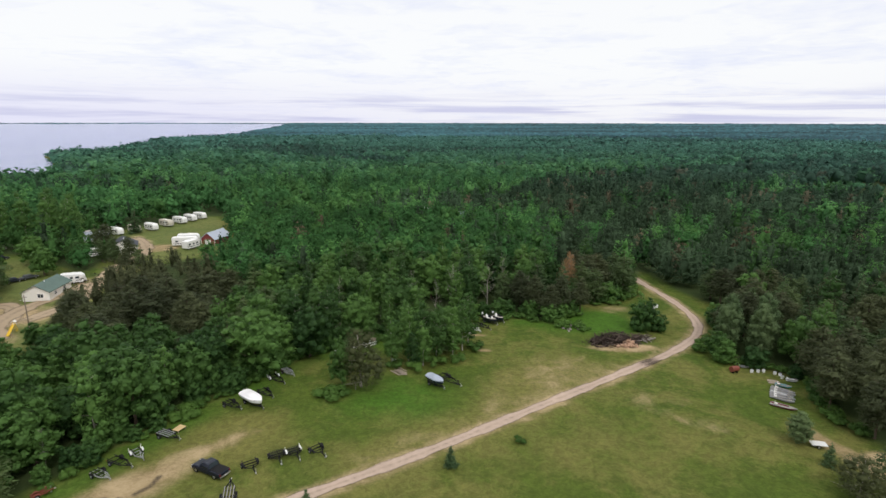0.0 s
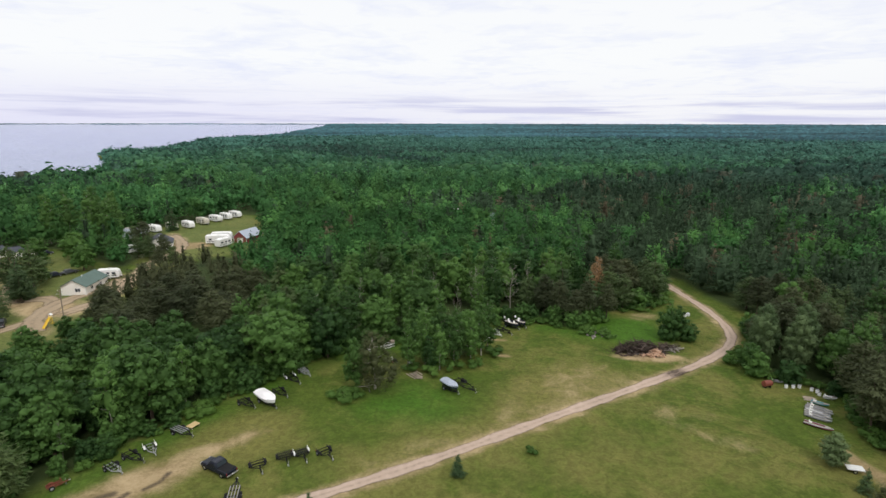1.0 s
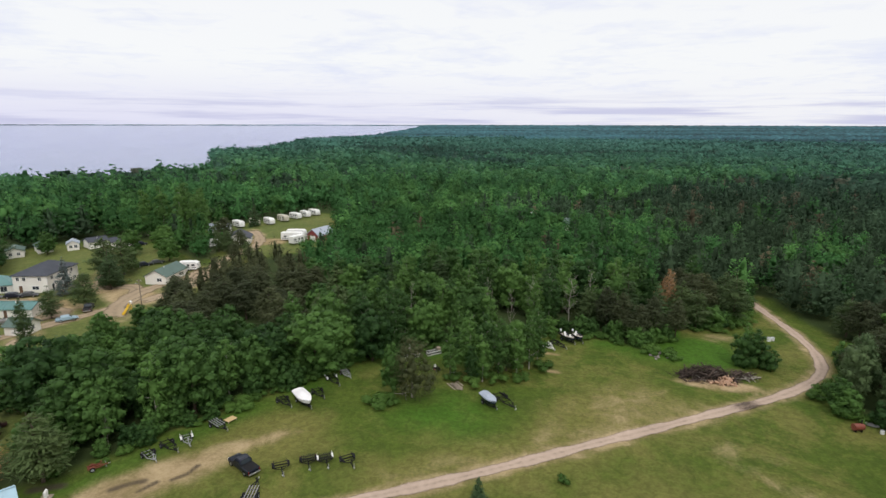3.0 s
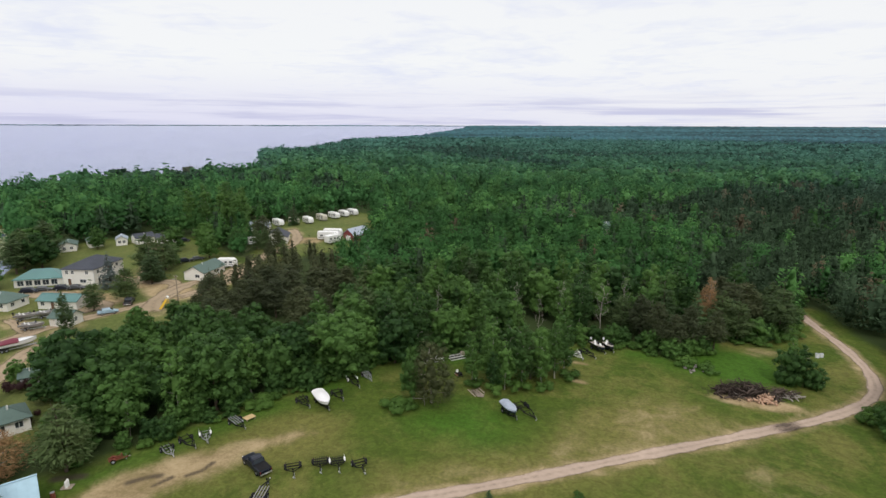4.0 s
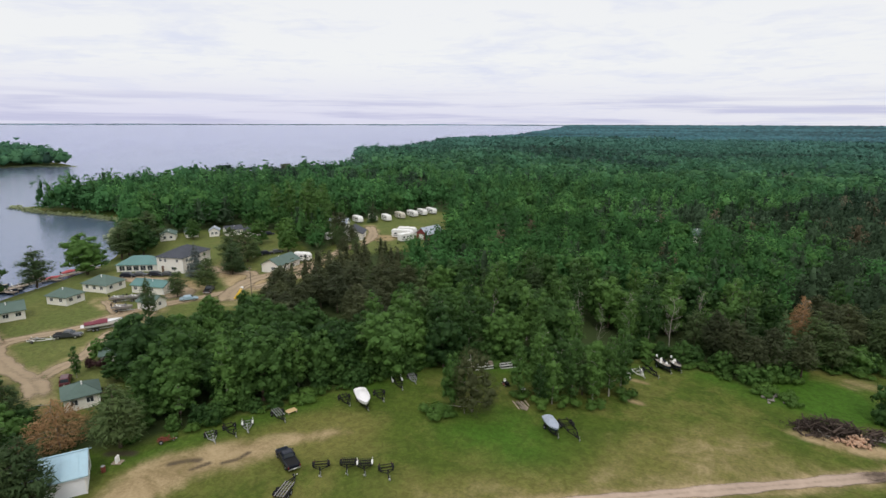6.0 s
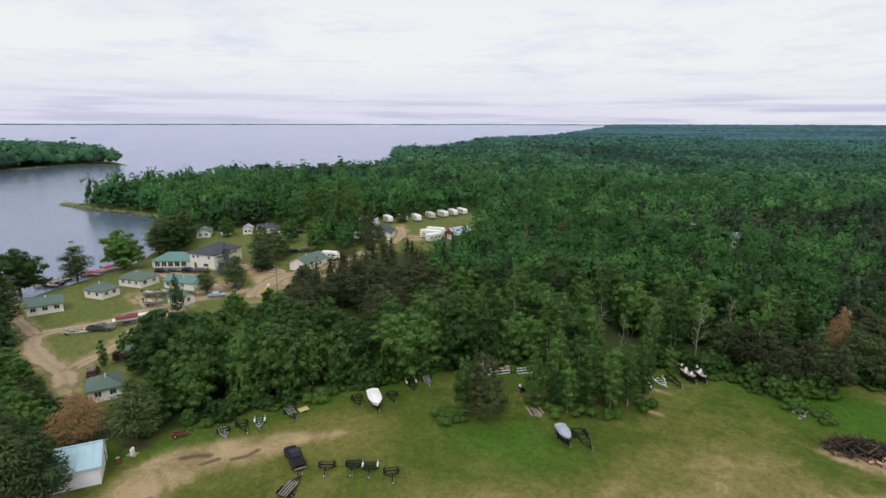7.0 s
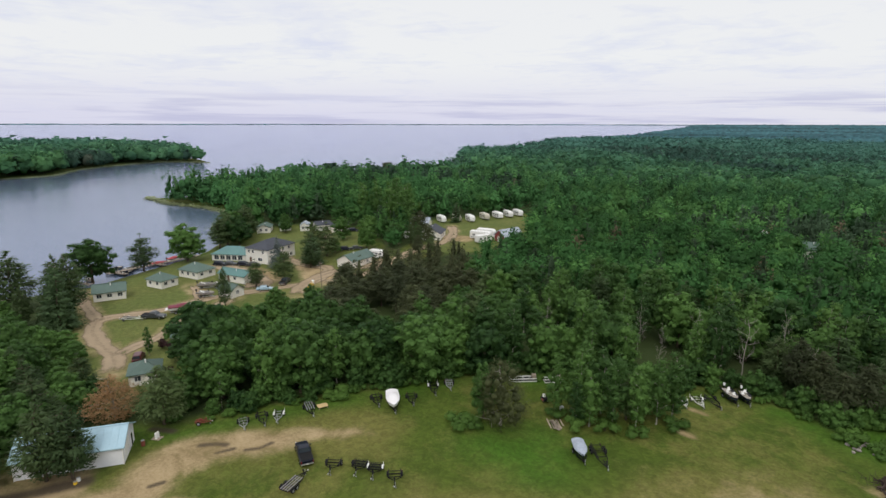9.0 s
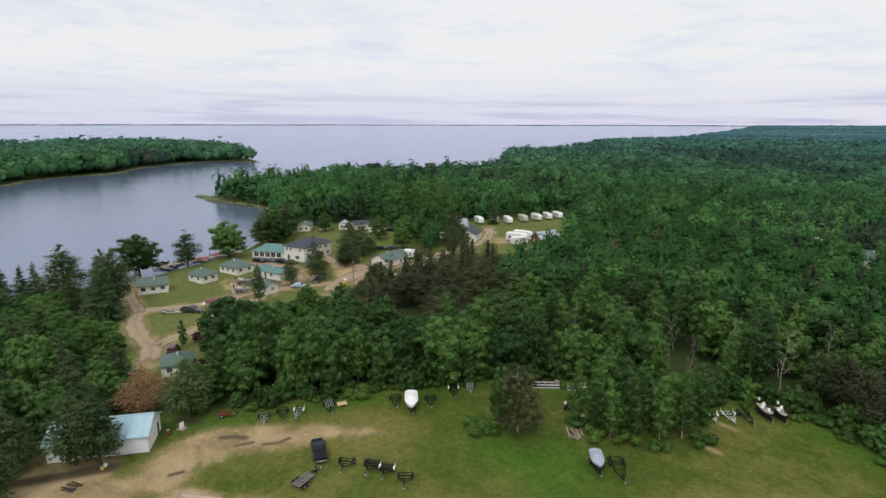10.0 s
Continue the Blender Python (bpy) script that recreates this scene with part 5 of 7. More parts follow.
def wood_mass(name, x, y, cards, size, label, close=1.0):
    """Crowns of many trees in one mesh, each with its own shape, height and leaf colour."""
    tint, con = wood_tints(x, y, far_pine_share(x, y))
    z = land(x, y)
    tall = 1 + 0.28 * smooth01(-x, 170, 230) * smooth01(y, 100, 150) + 0.4 * smooth01(-x, 480, 530) * (y < 420) * smooth01(np.hypot(x + 660, y - 330), 10, 130)
    tall = tall * np.where((x > -135) & (x < -78) & (y > 140) & (y < 200), 0.7, 1.0) * (0.86 + 0.3 * wobble(x, y, 22, 3.0))
    tall = tall * (0.22 + 0.78 * smooth01(np.hypot(x + 625, y - 778), 0, 190))
    # trees kept lower between this forest house and the camera, to fit its view
    for hx, hy, half in ((-5, 261, 5.0),):
        ux, uy = unit(np.array((22.0 - hx, 20.0 - hy)))
        ahead, aside = (x - hx) * ux + (y - hy) * uy, np.abs((x - hx) * uy - (y - hy) * ux)
        tall = np.where((ahead > 0) & (ahead < 42) & (aside < half), 0.8, 1.0) * tall
    tall = tall * np.where(signed(FAR_FIELD, x, y) > -38, 0.5, 1.0)
    n = len(x)
    narrow = RNG.random(n)
    which = np.where(con, np.where(narrow < 0.8, 9 + RNG.integers(0, 5, n), 14 + RNG.integers(0, 2, n)), np.where(narrow < 0.6, RNG.integers(0, 6, n), 6 + RNG.integers(0, 3, n)))
    VV, TT, CC, NN = [], [], [], []
    nv = 0
    for s, (pts, faces, shade) in enumerate(wood_shapes(cards, size / 12.0)):
        idx = np.nonzero(which == s)[0]
        if not len(idx):
            continue
        h = RNG.uniform(8.5, 14.5, len(idx)) * (1.04 if s >= 6 else 1.0) * tall[idx]
        w = RNG.uniform(0.9, 1.25, len(idx)) * close
        a = RNG.uniform(0, 6.283, len(idx))
        ca, sa = np.cos(a)[:, None], np.sin(a)[:, None]
        foot = np.stack([x[idx], y[idx], z[idx]], -1)[:, None, :]

        def turned(p):
            return np.stack([ca * p[None, :, 0] - sa * p[None, :, 1], sa * p[None, :, 0] + ca * p[None, :, 1], np.repeat(p[None, :, 2], len(idx), 0)], -1)

        grow = h[:, None, None] * np.stack([w, w, np.ones_like(w)], -1)[:, None, :]
        VV.append((turned(pts) * grow + foot).reshape(-1, 3))
        NN.append(turned(shade).reshape(-1, 3))
        TT.append((faces[None] + (np.arange(len(idx)) * len(pts))[:, None, None]).reshape(-1, 3) + nv)
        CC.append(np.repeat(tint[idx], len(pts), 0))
        nv += len(idx) * len(pts)
    me = array_mesh(name, np.concatenate(VV), None, np.concatenate(TT), np.concatenate(NN))
    col = np.concatenate(CC)
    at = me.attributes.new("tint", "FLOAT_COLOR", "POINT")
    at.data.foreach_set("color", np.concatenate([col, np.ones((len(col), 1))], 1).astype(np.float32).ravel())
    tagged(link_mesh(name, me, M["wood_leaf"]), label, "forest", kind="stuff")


def belt(r0, r1, step, ox=12, oy=14):
    x, y = spread(-r1 - 20, r1 + 20, -300, r1 + 60, step, 0.42 if r1 < 300 else 0.7)
    r = np.hypot(x - ox, y - oy)
    k = (r >= r0) & (r < r1) & in_view_sector(x, y) & ~near_zone(x, y)
    x, y = x[k], y[k]
    k = open_distance(x, y) < -1.5
    for hx, hy, hr in KEEP_CLEAR:
        k &= np.hypot(x - hx, y - hy) > hr
    for sx, sy in TREE_SPOTS[:len(SPECIAL)]:
        k &= np.hypot(x - sx, y - sy) > 3.0
    k &= ~((x < -334) & (x > -380) & (y > 130) & (y < 176))
    return x[k], y[k]


wood_mass("forest_behind", *belt(NEAR, 250, 6.0), 330, 0.64, "mixed green forest of broadleaf and pine trees", 1.0)
wood_mass("forest_middle", *belt(250, 430, 7.0), 125, 1.08, "mixed green forest canopy of broadleaf and pine")
wood_mass("forest_far", *belt(430, 900, 8.4), 18, 2.4, "distant mixed forest canopy", 1.12)
wood_mass("forest_remote", *belt(900, 1500, 12.0), 6, 4.2, "remote forest canopy towards the horizon", 1.45)


def build_canopy():
    """Beyond a kilometre the crowns close to one uneven roof of leaves."""
    ang = np.radians(np.arange(-50, 98, 0.17))
    rr = [1440.0]
    while rr[-1] < 4940:
        rr.append(rr[-1] * 1.014)
    rr = np.array(rr)
    X, Y = -np.sin(ang)[None, :] * rr[:, None] + 12, np.cos(ang)[None, :] * rr[:, None] + 14
    X, Y = X + RNG.normal(0, 1.5, X.shape), Y + RNG.normal(0, 3, Y.shape)
    x, y = X.ravel(), Y.ravel()
    dep = water_depth(x, y)
    r = np.hypot(x, y)
    wood = (dep < -6) | (r > 4780)
    sh = far_pine_share(x, y)
    z = land(x, y) + RNG.uniform(2, 13, len(x)) * np.where(r > 4700, 0.2, 1.0) + 4 * (wobble(x, y, 160, 5) - 0.5)
    z = np.where(wood, z, LAKE_LEVEL - 3 + far_rise(x, y))
    # red lowered and blue raised: horizon haze put into the canopy colour
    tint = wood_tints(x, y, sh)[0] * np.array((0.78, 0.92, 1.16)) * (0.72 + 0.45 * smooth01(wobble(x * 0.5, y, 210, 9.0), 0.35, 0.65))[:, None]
    na = len(ang)
    i = (np.arange(len(rr) - 1)[:, None] * na + np.arange(na - 1)[None, :]).ravel()
    quads = np.stack([i, i + na, i + na + 1, i + 1], 1)
    quads = quads[wood[quads].any(1)]
    used = np.unique(quads)
    back = np.zeros(len(x), int)
    back[used] = np.arange(len(used))
    me = array_mesh("forest_horizon", np.stack([x, y, z], 1)[used], back[quads])
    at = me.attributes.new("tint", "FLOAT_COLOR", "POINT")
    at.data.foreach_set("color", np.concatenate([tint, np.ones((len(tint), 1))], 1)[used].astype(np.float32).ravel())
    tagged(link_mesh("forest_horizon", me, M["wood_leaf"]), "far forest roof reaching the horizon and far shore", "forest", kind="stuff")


build_canopy()


def shore_reeds():
    """Pale reed and grass tufts standing along the wooded shores."""
    line = smooth_line(CAPE[:11], 0.9) + smooth_line(LAKE[8:19], 0.6)
    c = np.array([(p.x, p.y, LAKE_LEVEL + 0.5) for p in line])
    c = np.repeat(c, 7, 0) + RNG.normal(0, 1, (len(c) * 7, 3)) * np.array([1.5, 1.5, 0.25])
    v, t, nn = leaf_cards(RNG, c, np.tile(np.array([0, 0, 1.0]), (len(c), 1)), 1.5, 0.5, 0.3)
    tagged(link_mesh("shore_reeds", array_mesh("shore_reeds", v, None, t, nn), M["reed"]), "pale green reeds along the lake shore", "reeds", kind="stuff")


shore_reeds()


# ---- buildings ----
def roof_bm(L, W, eave, ridge, axis, hip, over=0.45, thick=0.16):
    """A pitched roof slab over a plan L x W with its corner at the origin."""
    x0, x1, y0, y1 = -over, L + over, -over, W + over
    drop = over * (ridge - eave) / (min(L, W) / 2)
    ze, zr = eave - drop * 0.6, ridge
    if axis == "x":
        inset = (W / 2 + over) if hip else 0.0
        a, b = (x0 + inset, W / 2, zr), (x1 - inset, W / 2, zr)
        faces = [((x0, y0), (x1, y0), "b", "a"), ((x1, y1), (x0, y1), "a", "b")]
        ends = [((x1, y0), (x1, y1), "b"), ((x0, y1), (x0, y0), "a")]
    else:
        inset = (L / 2 + over) if hip else 0.0
        a, b = (L / 2, y0 + inset, zr), (L / 2, y1 - inset, zr)
        faces = [((x0, y1), (x0, y0), "a", "b"), ((x1, y0), (x1, y1), "b", "a")]
        ends = [((x0, y0), (x1, y0), "a"), ((x1, y1), (x0, y1), "b")]
    bm = bmesh.new()
    pt = {"a": Vector(a), "b": Vector(b)}
    low = Vector((0, 0, thick))

    def slab(points):
        top = [bm.verts.new(p) for p in points]
        bot = [bm.verts.new(p - low) for p in points]
        bm.faces.new(top)
        bm.faces.new(bot[::-1])
        for i in range(len(top)):
            j = (i + 1) % len(top)
            bm.faces.new((top[j], top[i], bot[i], bot[j]))

    for p, q, u, v in faces:
        slab([Vector((*p, ze)), Vector((*q, ze)), pt[u], pt[v]])
    if hip:
        for p, q, u in ends:
            slab([Vector((*p, ze)), Vector((*q, ze)), pt[u]])
    return bm


def house(name, label, category, corner, other, L, W, eave, ridge, axis="x", hip=False, wall="white_wall", roof="green_roof", openings=(), base=0.0, ribs=False, group="cabins"):
    """A building: its first wall runs from corner towards other; openings are (side, along, sill, width, height, kind)."""
    yaw = math.degrees(math.atan2(other[1] - corner[1], other[0] - corner[0]))
    z = ground_z(corner[0], corner[1]) + base
    root = thing(name, label, category, group, pose(corner[0], corner[1], z, 0, 0, yaw))
    bm = bmesh.new()
    lo = -0.5
    ring = [(0, 0), (L, 0), (L, W), (0, W)]
    bot = [bm.verts.new((*p, lo)) for p in ring]
    top = [bm.verts.new((*p, eave)) for p in ring]
    for i in range(4):
        j = (i + 1) % 4
        bm.faces.new((bot[i], bot[j], top[j], top[i]))
    bm.faces.new(bot[::-1])
    if hip:
        bm.faces.new(top)
    elif axis == "x":
        a, b = bm.verts.new((0, W / 2, ridge - 0.17)), bm.verts.new((L, W / 2, ridge - 0.17))
        bm.faces.new((top[1], top[2], b)), bm.faces.new((top[3], top[0], a))
        bm.faces.new((top[0], top[1], b, a)), bm.faces.new((top[2], top[3], a, b))
    else:
        a, b = bm.verts.new((L / 2, 0, ridge - 0.17)), bm.verts.new((L / 2, W, ridge - 0.17))
        bm.faces.new((top[0], top[1], a)), bm.faces.new((top[2], top[3], b))
        bm.faces.new((top[1], top[2], b, a)), bm.faces.new((top[3], top[0], a, b))
    part("wall", bm, M[wall], root)
    r = part("roof", roof_bm(L, W, eave, ridge, axis, hip), M[roof], root)
    if ribs:
        n = int(L / 0.9)
        for k in range(n + 1):
            rb = bmesh.new()
            x = -0.4 + (L + 0.8) * k / n
            drop = 0.45 * (ridge - eave) / (W / 2) * 0.6
            bm_bar(rb, (x, -0.45, eave - drop + 0.03), (x, W / 2, ridge + 0.03), 0.06, 0.05)
            bm_bar(rb, (x, W + 0.45, eave - drop + 0.03), (x, W / 2, ridge + 0.03), 0.06, 0.05)
            part("seam", rb, M[roof], r)
    if group == "cabins":
        part("vent_pipe", tube((L * 0.55, W * 0.36, eave), (L * 0.55, W * 0.36, ridge + 0.25), 0.12, 0.12, 8), M["trim"], root, "pale roof vent pipe")
    # corner boards and eave trim
    for px_, py_ in ring:
        part("corner_trim", box((px_, py_, eave / 2), (0.16, 0.16, eave)), M["trim"], root)
    if not hip and axis == "x":
        cap = bmesh.new()
        bm_bar(cap, (-0.45, W / 2, ridge + 0.03), (L + 0.45, W / 2, ridge + 0.03), 0.3, 0.07)
        part("ridge_cap", cap, M[roof], root)
    for side, along_, sill, w, h, kind in openings:
        mm = {"f": pose(along_, 0, 0), "r": pose(L, along_, 0, 0, 0, 90), "b": pose(along_, W, 0, 0, 0, 180), "l": pose(0, along_, 0, 0, 0, -90)}[side]
        fr = bmesh.new()
        t = 0.1
        for c, s in (((0, -0.03, sill + h + t / 2), (w + 2 * t, 0.1, t)), ((0, -0.03, sill - t / 2), (w + 2 * t, 0.14, t)),
                     ((-w / 2 - t / 2, -0.03, sill + h / 2), (t, 0.1, h)), ((w / 2 + t / 2, -0.03, sill + h / 2), (t, 0.1, h))):
            bm_box(fr, c, s, 0, mm)
        if kind == "window":
            bm_box(fr, (0, -0.03, sill + h / 2), (0.06, 0.07, h), 0, mm)
            win = part("window", fr, M["trim"], root)
            for sgn in (-1, 1):
                part("pane", bm_box(bmesh.new(), (sgn * (w / 4 + 0.015), -0.012, sill + h / 2), (w / 2 - 0.03, 0.03, h), 0, mm), M["glass"], win)
        else:
            dr = part("door", fr, M["trim"], root)
            part("door_leaf", bm_box(bmesh.new(), (0, -0.015, sill + h / 2), (w, 0.05, h), 0.01, mm), M["brown_door" if kind == "door" else "glass" if kind == "dark" else "trim"], dr)
            part("handle", bm_box(bmesh.new(), (w * 0.38, -0.07, sill + h * 0.48), (0.05, 0.06, 0.14), 0, mm), M["chrome"], dr)
    return root


def win(side, *places, sill=1.0, w=1.0, h=0.95):
    return [(side, a, sill, w, h, "window") for a in places]


house("storage_shed", "white metal storage shed with pale blue roof", "shed", (-60, 36), (-53.3, 47.6), 13.4, 6.4, 3.0, 4.7, "x", False, "metal_wall", "blue_roof",
      [("r", 2.2, 0, 2.4, 2.7, "white"), ("r", 5.2, 0, 0.95, 2.05, "dark"), ("f", 3.0, 1.2, 1.1, 0.9, "window")], ribs=True, group="")
house("cabin", "cream cabin with green gable roof by the lake", "cabin", (-139, 67.6), (-136.6, 74.8), 7.6, 6.2, 2.6, 4.2, "x", False, openings=win("f", 1.3, 3.8, 6.3, w=1.1) + win("r", 2, 4.4))
house("cabin", "cream cabin with hipped grey-green roof", "cabin", (-144.6, 83.3), (-138.3, 85), 6.6, 5.4, 2.6, 4.3, "x", True, openings=win("f", 1.6, 4.8) + win("r", 1.4, 3.8))
house("cabin", "larger cream cabin with hipped grey-green roof", "cabin", (-148.8, 94.5), (-140.6, 96.7), 8.5, 6.6, 2.6, 4.5, "x", True, openings=win("f", 1.6, 4.2, 6.8) + win("r", 1.6, 4.9))
house("cabin", "low cream cabin with teal metal roof", "cabin", (-135.4, 101.2), (-127.7, 103.6), 10.6, 4.6, 2.5, 3.7, "x", False, roof="teal_roof", openings=win("f", 1.2, 6.6) + [("f", 4, 0, 0.9, 2.0, "door")], ribs=True)
house("utility_hut", "small pale hut with green roof beside boats", "hut", (-119.6, 93.6), (-114.6, 94.8), 5.1, 4.2, 2.4, 3.7, "x", False, openings=[("f", 2.5, 0, 1.9, 2.0, "white")] + win("r", 2.1, w=0.8))
teal = house("dining_hall", "long low building with teal hipped roof and dark front", "building", (-161.4, 111.2), (-151.3, 118.7), 12.6, 7.5, 2.6, 4.7, "x", True, roof="teal_roof",
             openings=[("f", 1.6 + 2.2 * k, 0.5, 1.6, 1.5, "window") for k in range(5)], group="")
for k in range(6):
    part("porch_post", bm_box(bmesh.new(), (0.3 + 2.35 * k, -0.4, 1.15), (0.14, 0.14, 2.4)), M["trim"], teal)
house("lodge", "two-storey cream lodge with dark slate hipped roof", "lodge", (-150.4, 118.4), (-141.2, 121.4), 9.7, 14.0, 5.3, 7.6, "y", True, roof="dark_roof",
      openings=win("f", 1.4, 3.2, 7.6, sill=3.6, w=0.8, h=1.0) + win("f", 6.2, sill=1.0, w=1.8) + [("f", 2.0, 0, 1.0, 2.1, "door"), ("r", 2.2, 0, 1.0, 2.1, "dark")]
      + win("r", 2, 5, 8, 11, sill=3.6) + win("r", 5.4, 9, 12, w=1.3), group="")
house("cottage", "cream cottage with long green gable roof beside the road", "cottage", (-119.8, 135.1), (-113.3, 136.3), 6.6, 11.0, 2.7, 4.6, "y", False, openings=win("f", 4.4, w=1.4) + win("r", 3, 7.5))
for c, o, L, W, rf in (((-190.2, 144.5), (-186.8, 148.7), 5.5, 7, "green_roof"), ((-185.6, 153), (-183.4, 157), 4.6, 6, "green_roof"), ((-178.2, 158.6), (-175.6, 161.6), 3.6, 5, "grey_roof"),
                       ((-172.2, 162.6), (-169.6, 168.6), 6.4, 6, "dark_roof"), ((-164.4, 165), (-159.8, 170), 6.8, 6, "dark_roof")):
    house("cabin", "small cream cabin at the edge of the wood", "cabin", c, o, L, W, 2.7, 3.9, "y" if L < 6 else "x", False, roof=rf, openings=win("f", L * 0.3, L * 0.72, w=0.9) + win("r", W * 0.5))
house("cottage", "pale house with dark gable roof among pines", "house", (-124.5, 178.5), (-117, 182.8), 8.6, 9, 2.9, 5.2, "y", False, roof="dark_roof", openings=win("f", 2, 6, w=1.6) + win("r", 3, 6))
house("cottage", "pale-roofed house half hidden by pines", "house", (-141.5, 190.5), (-134, 194.5), 7.5, 6.5, 2.8, 5.0, "x", False, roof="grey_roof", openings=win("f", 2, 5.5))
house("cabin", "green-roofed cabin beside the sandy lane", "cabin", (-78.2, 56.6), (-76.2, 61.3), 5.1, 5.4, 2.6, 4.1, "x", True, openings=win("f", 1.4, 3.7) + win("r", 2.4, w=1.2))
house("utility_hut", "small white hut with green roof beside trees", "hut", (-92.8, 70.2), (-90.8, 72.6), 2.6, 2.3, 2.1, 3.0, "x", False, openings=[("f", 1.6, 0, 0.9, 1.9, "white")])
house("red_barn", "red barn with pale grey-blue metal roof", "barn", (-100.4, 196.4), (-94.9, 195.5), 5.6, 9.6, 2.4, 4.7, "y", False, "red_wall", "grey_roof", [("f", 2.8, 0, 2.2, 1.9, "white")], group="")
house("farm_house", "white-roofed house deep in the forest", "house", (-25, 268.5), (-19.5, 273.5), 7.2, 8, 3.0, 5.2, "x", False, roof="white_roof", openings=win("f", 2, 5), base=0.8)
house("farm_house", "green-roofed house deep in the forest", "house", (-10, 258), (0, 261.5), 11, 7, 3.2, 5.4, "x", False, roof="green_roof", openings=win("f", 2, 5, 8), base=0.4)


# ---- vehicles ----
def wheel_under(root, x, y, r=0.36, w=0.24, rim="chrome"):
    bm = bmesh.new()
    s = 1 if y > 0 else -1
    prof = [(r * 0.62, -w / 2), (r * 0.92, -w / 2), (r, -w * 0.3), (r, w * 0.3), (r * 0.92, w / 2), (r * 0.62, w / 2)]
    secs = [[(x + math.cos(a) * p, y + q, r + math.sin(a) * p) for p, q in prof] for a in np.linspace(0, 2 * math.pi, 18)]
    bm = loft(secs, False)
    wh = part("wheel", bm, M["rubber"], root, smooth=True)
    rb = bmesh.new()
    bm_tube(rb, (x, y - w * 0.3, r), (x, y + w * 0.36 * s, r), r * 0.64, r * 0.6, 14)
    bm_tube(rb, (x, y, r), (x, y + w * 0.5 * s, r), r * 0.2, r * 0.16, 8)
    part("rim", rb, M[rim], wh)
    return wh


def body_loft(stations, chamfer=0.12):
    """Stations: x, bottom, top, half width at the belt, half width at the top."""
    secs = []
    for x, zb, zt, wb, wt in stations:
        c = min(chamfer, (zt - zb) * 0.3)
        secs.append([(x, -wb * 0.93, zb), (x, -wb, zb + c), (x, -wb, zb + (zt - zb) * 0.6), (x, -wt, zt - c * 0.4), (x, -wt + c, zt),
                     (x, wt - c, zt), (x, wt, zt - c * 0.4), (x, wb, zb + (zt - zb) * 0.6), (x, wb, zb + c), (x, wb * 0.93, zb)])
    return loft(secs)


